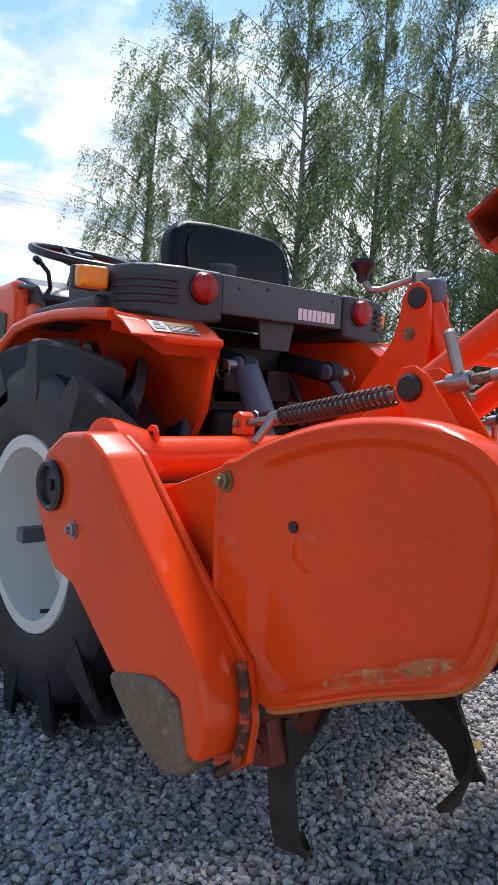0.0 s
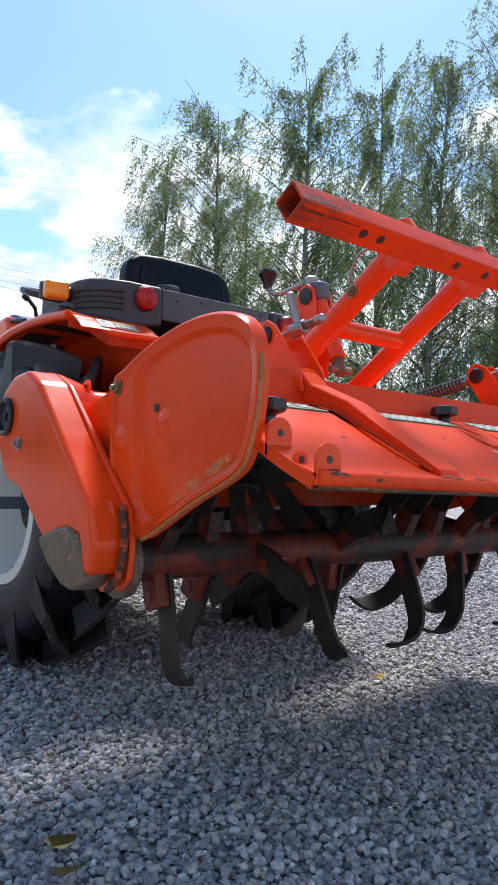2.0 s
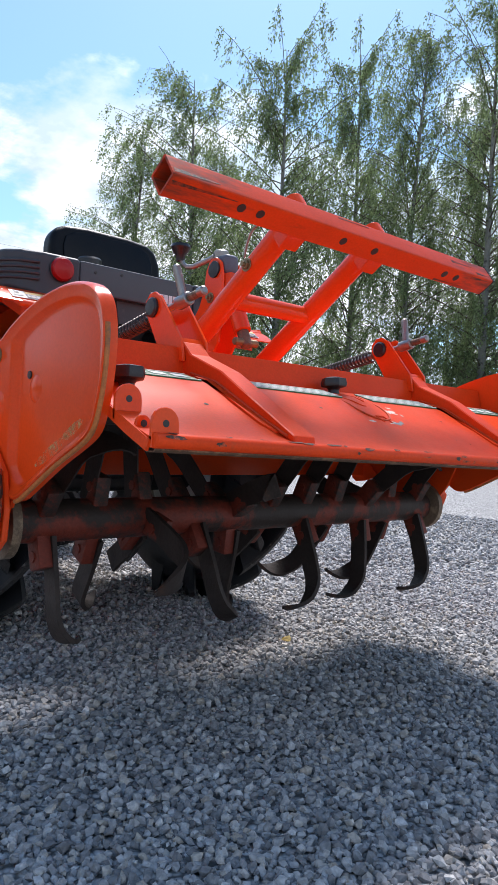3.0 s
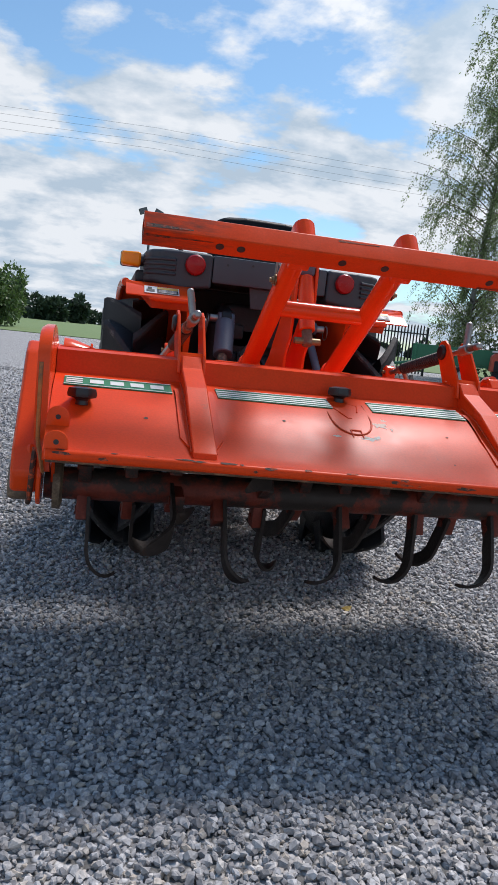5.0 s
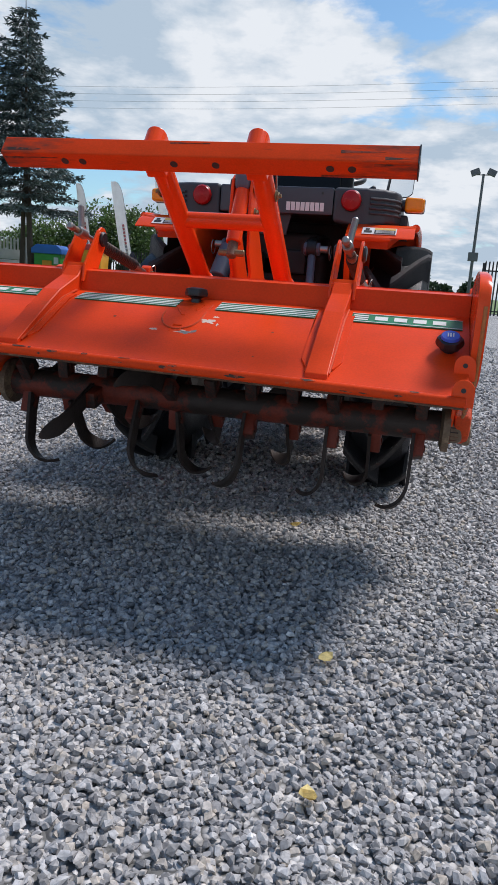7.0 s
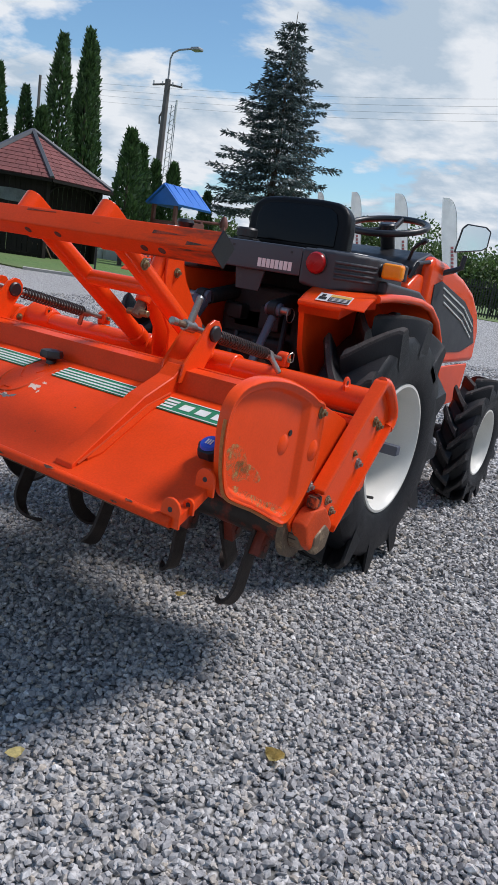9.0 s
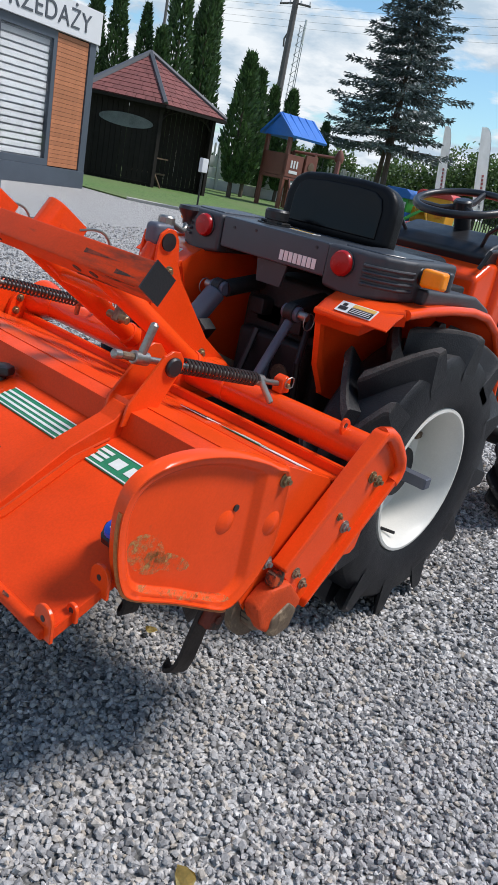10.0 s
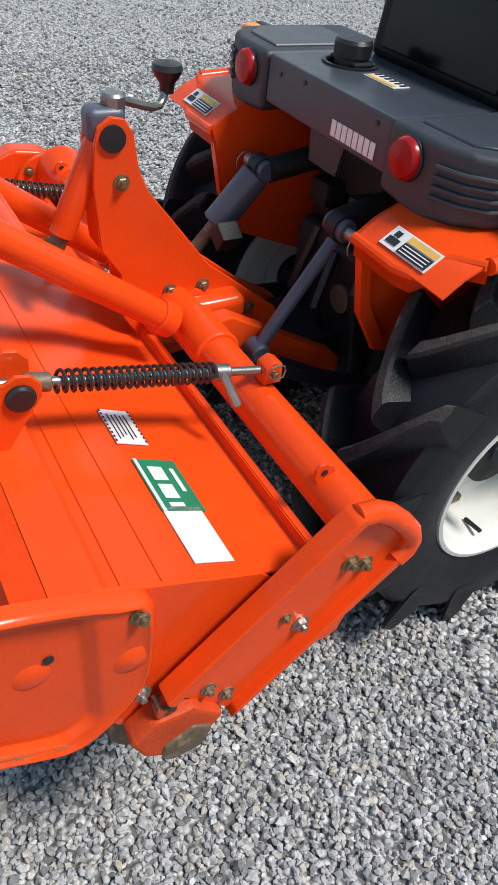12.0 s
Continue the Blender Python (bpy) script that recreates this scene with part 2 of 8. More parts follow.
M["black_print"] = material("black_print", (0.02, 0.02, 0.02), 0.5, 0, 0.1, 30, 300)
M["yellow_print"] = material("amber_print", (0.72, 0.42, 0.10), 0.5, 0, 0.1, 30, 300)
M["green_decal"] = material("green_decal", (0.012, 0.20, 0.095), 0.42, 0, 0.15, 20, 300, 0, (0.45, 0.48, 0.42), 0.30, 25.0)
M["decal_white"] = material("worn_white_decal", (0.66, 0.70, 0.66), 0.45, 0, 0.1, 20, 300)
M["blue_cap"] = material("blue_plastic", (0.03, 0.09, 0.55), 0.35, 0, 0.1, 20, 300)
M["mirror"] = material("mirror_glass", (0.85, 0.86, 0.88), 0.05, 1.0, 0.0, 5, 100)
M["concrete"] = material("concrete", (0.42, 0.41, 0.38), 0.85, 0, 0.12, 2, 60, 0.3, (0.30, 0.29, 0.26), 0.42, 1.5)
M["steel_pole"] = material("galvanised_steel", (0.30, 0.31, 0.32), 0.5, 0.6, 0.1, 3, 80)
M["fence"] = material("black_fence_paint", (0.012, 0.014, 0.014), 0.5, 0.1, 0.1, 5, 80)
M["anthracite"] = material("anthracite_cladding", (0.070, 0.086, 0.110), 0.45, 0.1, 0.1, 1.5, 60)
M["wood"] = material("orange_brown_cladding", (0.42, 0.16, 0.07), 0.55, 0, 0.18, 3, 40, 0.2, None, 0, 3, 0, 0.25)
M["dark_wood"] = material("dark_stained_boards", (0.018, 0.015, 0.013), 0.6, 0, 0.25, 4, 60, 0.3, None, 0, 3, 0, 0.2, 0.15)
M["shingle"] = material("red_brown_shingles", (0.17, 0.055, 0.050), 0.85, 0, 0.25, 5, 40, 0.4, None, 0, 3, 0, 0.25)
M["cream"] = material("cream_render", (0.66, 0.64, 0.52), 0.9, 0, 0.06, 1, 60, 0.2)
M["grey_roof"] = material("dark_grey_roof", (0.08, 0.085, 0.095), 0.6, 0, 0.15, 2, 40, 0.2)
M["glass_dark"] = material("window_glass", (0.02, 0.025, 0.03), 0.06, 0, 0.1, 2, 20, 0, None, 0, 3, 0.3)
M["blind"] = material("light_blind_slats", (0.46, 0.48, 0.50), 0.55, 0, 0.05, 2, 40)
M["sign"] = material("light_grey_sign", (0.66, 0.67, 0.68), 0.45, 0, 0.03, 2, 40)
M["bark_birch"] = material("pale_birch_bark", (0.24, 0.23, 0.20), 0.85, 0, 0.25, 2, 20, 0.4, (0.05, 0.045, 0.04), 0.47, 2.5)
M["bark"] = material("brown_bark", (0.10, 0.075, 0.055), 0.9, 0, 0.3, 3, 30, 0.5)
M["plastic_brown"] = material("brown_play_plastic", (0.17, 0.055, 0.038), 0.45, 0, 0.12, 3, 60)
M["plastic_blue"] = material("blue_play_plastic", (0.03, 0.16, 0.55), 0.4, 0, 0.1, 3, 60)
M["plastic_teal"] = material("teal_play_plastic", (0.03, 0.33, 0.42), 0.4, 0, 0.1, 3, 60)
M["plastic_yellow"] = material("yellow_play_plastic", (0.75, 0.33, 0.03), 0.4, 0, 0.1, 3, 60)
M["plastic_red"] = material("pink_red_play_plastic", (0.62, 0.06, 0.06), 0.4, 0, 0.1, 3, 60)
M["plastic_green"] = material("green_play_plastic", (0.05, 0.34, 0.06), 0.4, 0, 0.1, 3, 60)
M["flag"] = material("white_flag_cloth", (0.86, 0.87, 0.88), 0.8, 0, 0.08, 2, 60)
M["flag_red"] = material("faded_red_print", (0.58, 0.20, 0.20), 0.8, 0, 0.08, 2, 60)
M["flag_grey"] = material("faded_grey_print", (0.32, 0.34, 0.36), 0.8, 0, 0.08, 2, 60)
M["tractor_blue"] = material("blue_tractor_paint", (0.02, 0.10, 0.50), 0.35, 0, 0.1, 4, 80, 0, None, 0, 3, 0.2)
M["trailer_green"] = material("green_trailer_paint", (0.02, 0.16, 0.07), 0.45, 0, 0.12, 3, 60)
M["wire"] = material("grey_wire", (0.14, 0.145, 0.155), 0.6, 0.3, 0.05, 3, 60)


def leaf_material(name, color, vary=0.35, trans=0.35):
    mt = bpy.data.materials.new(name)
    mt.use_nodes = True
    nt = mt.node_tree
    b = nt.nodes["Principled BSDF"]
    geo = nt.nodes.new("ShaderNodeNewGeometry")
    r = nt.nodes.new("ShaderNodeValToRGB")
    r.color_ramp.elements[0].color = (*[v * (1 - vary) for v in color], 1)
    r.color_ramp.elements[1].color = (*[min(1, v * (1 + vary)) for v in color], 1)
    nt.links.new(geo.outputs["Random Per Island"], r.inputs[0])
    nt.links.new(r.outputs[0], b.inputs["Base Color"])
    b.inputs["Roughness"].default_value = 0.5
    tr = nt.nodes.new("ShaderNodeBsdfTranslucent")
    nt.links.new(r.outputs[0], tr.inputs[0])
    mx = nt.nodes.new("ShaderNodeMixShader")
    mx.inputs[0].default_value = trans
    nt.links.new(b.outputs[0], mx.inputs[1])
    nt.links.new(tr.outputs[0], mx.inputs[2])
    nt.links.new(mx.outputs[0], nt.nodes["Material Output"].inputs[0])
    return mt


M["leaf_birch"] = leaf_material("birch_leaves", (0.195, 0.255, 0.110), 0.5, 0.6)
M["leaf_thuja"] = leaf_material("thuja_sprays", (0.065, 0.125, 0.040), 0.5, 0.2)
M["leaf_spruce"] = leaf_material("blue_spruce_needles", (0.075, 0.105, 0.100), 0.5, 0.15)
M["leaf_bush"] = leaf_material("bush_leaves", (0.095, 0.155, 0.045), 0.5, 0.3)
M["grass_blade"] = leaf_material("grass_blades", (0.085, 0.17, 0.03), 0.45, 0.3)


def ground_material(name, c0, c1, c2, scale, bump, shaded_fines=None):
    mt = bpy.data.materials.new(name)
    mt.use_nodes = True
    nt = mt.node_tree
    b = nt.nodes["Principled BSDF"]
    tc = nt.nodes.new("ShaderNodeTexCoord")
    vo = nt.nodes.new("ShaderNodeTexVoronoi")
    vo.inputs["Scale"].default_value = scale
    nt.links.new(tc.outputs["Object"], vo.inputs["Vector"])
    bw = nt.nodes.new("ShaderNodeSeparateColor")
    nt.links.new(vo.outputs["Color"], bw.inputs[0])
    r = nt.nodes.new("ShaderNodeValToRGB")
    r.color_ramp.elements[0].color, r.color_ramp.elements[1].color = (*c0, 1), (*c1, 1)
    nt.links.new(bw.outputs[0], r.inputs[0])
    big = nt.nodes.new("ShaderNodeTexNoise")
    big.inputs["Scale"].default_value, big.inputs["Detail"].default_value = 0.35, 6
    nt.links.new(tc.outputs["Object"], big.inputs["Vector"])
    rr = nt.nodes.new("ShaderNodeValToRGB")
    rr.color_ramp.elements[0].position, rr.color_ramp.elements[1].position = 0.42, 0.72
    nt.links.new(big.outputs["Fac"], rr.inputs[0])
    mx = nt.nodes.new("ShaderNodeMix")
    mx.data_type = "RGBA"
    nt.links.new(rr.outputs[0], mx.inputs["Factor"])
    nt.links.new(r.outputs[0], mx.inputs["A"])
    mx.inputs["B"].default_value = (*c2, 1)
    col = mx.outputs["Result"]
    if shaded_fines:
        # joints between the pieces: dark grit, with the gaps' shade painted in
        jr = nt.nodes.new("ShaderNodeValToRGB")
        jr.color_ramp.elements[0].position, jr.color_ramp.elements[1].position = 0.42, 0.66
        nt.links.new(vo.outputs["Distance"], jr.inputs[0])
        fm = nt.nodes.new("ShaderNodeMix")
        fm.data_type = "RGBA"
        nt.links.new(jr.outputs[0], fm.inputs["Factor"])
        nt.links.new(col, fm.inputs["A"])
        fm.inputs["B"].default_value = (*shaded_fines, 1)
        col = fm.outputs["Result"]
    nt.links.new(col, b.inputs["Base Color"])
    b.inputs["Roughness"].default_value = 0.9
    bp = nt.nodes.new("ShaderNodeBump")
    bp.inputs["Strength"].default_value, bp.inputs["Distance"].default_value = bump, 0.012
    bp.invert = True
    nt.links.new(vo.outputs["Distance"], bp.inputs["Height"])
    nt.links.new(bp.outputs[0], b.inputs["Normal"])
    return mt


# the last colour carries the shade painted between the stones
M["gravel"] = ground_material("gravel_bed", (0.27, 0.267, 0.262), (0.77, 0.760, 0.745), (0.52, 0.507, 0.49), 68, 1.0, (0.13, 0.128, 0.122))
M["field"] = ground_material("mown_field", (0.10, 0.17, 0.05), (0.17, 0.24, 0.08), (0.15, 0.20, 0.07), 6, 0.6)
M["lawn"] = ground_material("lawn", (0.045, 0.10, 0.02), (0.14, 0.235, 0.06), (0.125, 0.165, 0.06), 22, 0.8)


def stone_material():
    mt = bpy.data.materials.new("crushed_granite")
    mt.use_nodes = True
    nt = mt.node_tree
    b = nt.nodes["Principled BSDF"]
    geo = nt.nodes.new("ShaderNodeNewGeometry")
    r = nt.nodes.new("ShaderNodeValToRGB")
    cr = r.color_ramp
    cr.elements[0].color, cr.elements[1].color = (0.185, 0.182, 0.184, 1), (0.76, 0.748, 0.735, 1)
    e = cr.elements.new(0.35)
    e.color = (0.345, 0.338, 0.336, 1)
    e = cr.elements.new(0.75)
    e.color = (0.53, 0.519, 0.510, 1)
    e = cr.elements.new(0.97)
    e.color = (0.46, 0.40, 0.33, 1)
    nt.links.new(geo.outputs["Random Per Island"], r.inputs[0])
    tc = nt.nodes.new("ShaderNodeTexCoord")
    n = nt.nodes.new("ShaderNodeTexNoise")
    n.inputs["Scale"].default_value, n.inputs["Detail"].default_value = 130, 5
    nt.links.new(tc.outputs["Object"], n.inputs["Vector"])
    sp = nt.nodes.new("ShaderNodeValToRGB")
    sp.color_ramp.elements[0].position, sp.color_ramp.elements[1].position = 0.35, 0.7
    sp.color_ramp.elements[0].color, sp.color_ramp.elements[1].color = (0.6, 0.6, 0.6, 1), (1.25, 1.25, 1.25, 1)
    nt.links.new(n.outputs["Fac"], sp.inputs[0])
    mx = nt.nodes.new("ShaderNodeMix")
    mx.data_type, mx.blend_type = "RGBA", "MULTIPLY"
    mx.inputs["Factor"].default_value = 0.8
    nt.links.new(r.outputs[0], mx.inputs["A"])
    nt.links.new(sp.outputs[0], mx.inputs["B"])
    nt.links.new(mx.outputs["Result"], b.inputs["Base Color"])
    b.inputs["Roughness"].default_value = 0.82
    bp = nt.nodes.new("ShaderNodeBump")
    bp.inputs["Strength"].default_value, bp.inputs["Distance"].default_value = 0.5, 0.002
    nt.links.new(n.outputs["Fac"], bp.inputs["Height"])
    nt.links.new(bp.outputs[0], b.inputs["Normal"])
    return mt


M["stone"] = stone_material()


# ---- mesh helpers ----
def finish(me, mat, smooth=True, angle=35):
    me.materials.append(mat)
    if smooth:
        me.polygons.foreach_set("use_smooth", [True] * len(me.polygons))
        me.set_sharp_from_angle(angle=radians(angle))
    me.update()


def part(name, bm, mat, parent=None, label="", smooth=True, angle=35):
    me = bpy.data.meshes.new(name)
    bmesh.ops.recalc_face_normals(bm, faces=bm.faces)
    bm.to_mesh(me)
    bm.free()
    finish(me, mat, smooth, angle)
    ob = new(name, me)
    if parent is not None:
        ob.parent = parent
    if smooth and len(me.polygons) < 2500:
        ob.modifiers.new("even_faces", "WEIGHTED_NORMAL").keep_sharp = True
    if label:
        ob["label"] = label
    return ob


def share(name, ob, parent, m=None):
    """Another object on the same mesh."""
    o = new(name, ob.data)
    o.parent = parent
    if m is not None:
        o.matrix_basis = m
    return o


def raw(name, verts, faces, mat, parent=None, smooth=False, angle=35):
    me = bpy.data.meshes.new(name)
    me.from_pydata([tuple(v) for v in verts], [], [tuple(f) for f in faces])
    finish(me, mat, smooth, angle)
    ob = new(name, me)
    if parent is not None:
        ob.parent = parent
    return ob


def thing(name, label, category, at=(0, 0, 0), rz=0.0, group=""):
    ob = new(name)
    ob.empty_display_size = 0.1
    ob.matrix_basis = pose(*at, 0, 0, rz)
    return tagged(ob, label, category, group)


def bevel(bm, off, seg=2, edges=None):
    if off > 0:
        bmesh.ops.bevel(bm, geom=edges or bm.edges[:], offset=off, segments=seg, affect="EDGES", clamp_overlap=True, profile=0.5)
    return bm


def box(a, b, off=0.0, bm=None, seg=2, m=None):
    bm2 = bmesh.new()
    bmesh.ops.create_cube(bm2, size=1)
    for v in bm2.verts:
        v.co = Vector([(a[i] + b[i]) / 2 + v.co[i] * (b[i] - a[i]) for i in range(3)])
    bevel(bm2, off, seg)
    if m is not None:
        bm2.transform(m)
    return merge(bm, bm2)


def merge(bm, extra):
    if bm is None:
        return extra
    me = bpy.data.meshes.new("tmp")
    extra.to_mesh(me)
    bm.from_mesh(me)
    bpy.data.meshes.remove(me)
    extra.free()
    return bm


def prism(poly, lo, hi, axis="x", off=0.0, seg=2, bm=None, m=None):
    """A polygon of the two other axes, pulled along one axis."""
    bm2 = bmesh.new()
    put = {"x": lambda a, b, h: (h, a, b), "y": lambda a, b, h: (a, h, b), "z": lambda a, b, h: (a, b, h)}[axis]
    v0 = [bm2.verts.new(put(a, b, lo)) for a, b in poly]
    v1 = [bm2.verts.new(put(a, b, hi)) for a, b in poly]
    n = len(poly)
    bm2.faces.new(v0)
    bm2.faces.new(v1[::-1])
    for i in range(n):
        bm2.faces.new((v0[i], v1[i], v1[(i + 1) % n], v0[(i + 1) % n]))
    bmesh.ops.recalc_face_normals(bm2, faces=bm2.faces)
    bevel(bm2, off, seg)
    if m is not None:
        bm2.transform(m)
    return merge(bm, bm2)


def tube(points, r, seg=12, bm=None, closed=False, caps=True, rs=None):
    """A round bar along a line of points."""
    bm = bm or bmesh.new()
    pts = [Vector(p) for p in points]
    n = len(pts)
    rings = []
    up = None
    for i, p in enumerate(pts):
        if closed:
            t = (pts[(i + 1) % n] - pts[i - 1]).normalized()
        else:
            t = (pts[min(i + 1, n - 1)] - pts[max(i - 1, 0)]).normalized()
        if up is None:
            up = t.orthogonal().normalized()
        up = (up - t * up.dot(t)).normalized()
        side = t.cross(up)
        rad = rs[i] if rs else r
        rings.append([bm.verts.new(p + (up * math.cos(a) + side * math.sin(a)) * rad) for a in [2 * math.pi * k / seg for k in range(seg)]])
    for i in range(n if closed else n - 1):
        a, b = rings[i], rings[(i + 1) % n]
        for k in range(seg):
            bm.faces.new((a[k], a[(k + 1) % seg], b[(k + 1) % seg], b[k]))
    if caps and not closed:
        bm.faces.new(rings[0][::-1])
        bm.faces.new(rings[-1])
    return bm


def rod(p, q, r, seg=14, off=0.0, bm=None):
    """A round bar with chamfered ends."""
    p, q = Vector(p), Vector(q)
    t = (q - p).normalized()
    if off > 0:
        return tube([p, p + t * off, q - t * off, q], r, seg, bm, rs=[r - off, r, r, r - off])
    return tube([p, q], r, seg, bm)


def lathe(profile, origin, axis="x", seg=32, bm=None, closed=False, caps=True):
    """Profile of (radius, height) turned about an axis through origin."""
    bm = bm or bmesh.new()
    o = Vector(origin)
    rings = []
    for r, h in profile:
        ring = []
        for k in range(seg):
            a = 2 * math.pi * k / seg
            c, s = math.cos(a) * r, math.sin(a) * r
            ring.append(bm.verts.new(o + Vector({"x": (h, c, s), "y": (c, h, s), "z": (c, s, h)}[axis])))
        rings.append(ring)
    n = len(rings)
    for i in range(n if closed else n - 1):
        a, b = rings[i], rings[(i + 1) % n]
        for k in range(seg):
            bm.faces.new((a[k], a[(k + 1) % seg], b[(k + 1) % seg], b[k]))
    if caps and not closed:
        for ring, (r, h) in ((rings[0], profile[0]), (rings[-1], profile[-1])):
            if r > 1e-5:
                bm.faces.new(ring)
    return bm


def sheet(profile, x0, x1, thick, off=0.0, bm=None):
    """Sheet metal: a line of (y, z) given thickness downwards and pulled along x."""
    lower = []
    n = len(profile)
    for i, (y, z) in enumerate(profile):
        a, b = profile[max(i - 1, 0)], profile[min(i + 1, n - 1)]
        t = Vector((b[0] - a[0], b[1] - a[1])).normalized()
        lower.append((y + t.y * thick, z - t.x * thick))
    return prism(list(profile) + lower[::-1], x0, x1, "x", off, 1, bm)


def hex_bolt(name, at, axis, parent, r=0.010, mat="brass", out=1):
    """A washer and a hexagon head; out is the sign of its axis."""
    bm = bmesh.new()
    lathe([(0.0, 0.0), (r * 1.55, 0.0), (r * 1.55, 0.002 * out), (0.0, 0.002 * out)], at, axis, 16, bm)
    lathe([(r * 1.1, 0.0), (r * 1.1, r * 0.75 * out), (r * 0.9, r * 0.9 * out), (0.0, r * 0.9 * out)], at, axis, 6, bm)
    lathe([(r * 0.55, 0.0), (r * 0.55, r * 1.5 * out), (0.0, r * 1.5 * out)], at, axis, 10, bm)
    return part(name, bm, M[mat], parent, "", True, 30)


def patch(name, corners, mat, parent, lift=0.0012):
    """A thin sticker on four corners, given in order."""
    c = [Vector(p) for p in corners]
    n = (c[1] - c[0]).cross(c[3] - c[0]).normalized() * lift
    bm = bmesh.new()
    lo = [bm.verts.new(p) for p in c]
    hi = [bm.verts.new(p + n) for p in c]
    bm.faces.new(hi)
    bm.faces.new(lo[::-1])
    for i in range(4):
        bm.faces.new((lo[i], lo[(i + 1) % 4], hi[(i + 1) % 4], hi[i]))
    return part(name, bm, mat, parent, "", False)


def quad_at(o, u, v, a0, a1, b0, b1):
    """Corners of a rectangle on the plane o + u, v."""
    o, u, v = Vector(o), Vector(u), Vector(v)
    return [o + u * a0 + v * b0, o + u * a1 + v * b0, o + u * a1 + v * b1, o + u * a0 + v * b1]


def rounded(poly, n=4):
    """A closed outline drawn smoothly through its corners."""
    out, m = [], len(poly)
    for i in range(m):
        p0, p1, p2, p3 = (Vector(poly[(i + k) % m]) for k in (-1, 0, 1, 2))
        for k in range(n):
            u = k / n
            out.append(tuple(0.5 * (2 * p1 + (p2 - p0) * u + (2 * p0 - 5 * p1 + 4 * p2 - p3) * u * u + (3 * p1 - p0 - 3 * p2 + p3) * u ** 3)))
    return out


def lerp(a, b, t):
    return tuple(x + (y - x) * t for x, y in zip(a, b))


# ---- ground ----
def make_ground():
    bm = bmesh.new()
    xs = [-400, -60, -20, -6, -3, -1.5, 0, 1.5, 3, 6, 20, 60, 400]
    grid = [[bm.verts.new((x, y, 0.0)) for x in xs] for y in xs]
    for j in range(len(xs) - 1):
        for i in range(len(xs) - 1):
            bm.faces.new((grid[j][i], grid[j][i + 1], grid[j + 1][i + 1], grid[j + 1][i]))
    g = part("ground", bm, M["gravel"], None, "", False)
    tagged(g, "grey crushed-stone gravel yard", "ground", "", "structure")
    # mown field beyond the yard, 1 cm over the gravel sheet
    f = part("field", prism([(-60, 33), (8, 31), (60, 36), (380, 120), (380, 390), (-380, 390), (-380, 120)], 0.004, 0.03, "z"), M["field"], None, "", False)
    tagged(f, "flat green mown field beyond the gravel yard", "field", "", "structure")
    lawn = part("lawn", prism([(-12.2, 8.9), (-9.6, 11.6), (-8.6, 19.0), (-12.0, 31.0), (-40.0, 31.0), (-40.0, 9.2)], 0.004, 0.035, "z"), M["lawn"], None, "", False)
    tagged(lawn, "short green lawn round the garden pavilion", "lawn", "", "structure")
    # concrete edging of the lawn
    for i, (a, b) in enumerate((((-12.2, 8.85), (-9.55, 11.6)), ((-9.55, 11.6), (-8.55, 19.0)))):
        bm = tube([(*a, 0.03), (*b, 0.03)], 0.05, 4)
        tagged(part("lawn_kerb", bm, M["concrete"], None, "", False), "narrow grey concrete kerb along the lawn", "kerb", "", "structure")


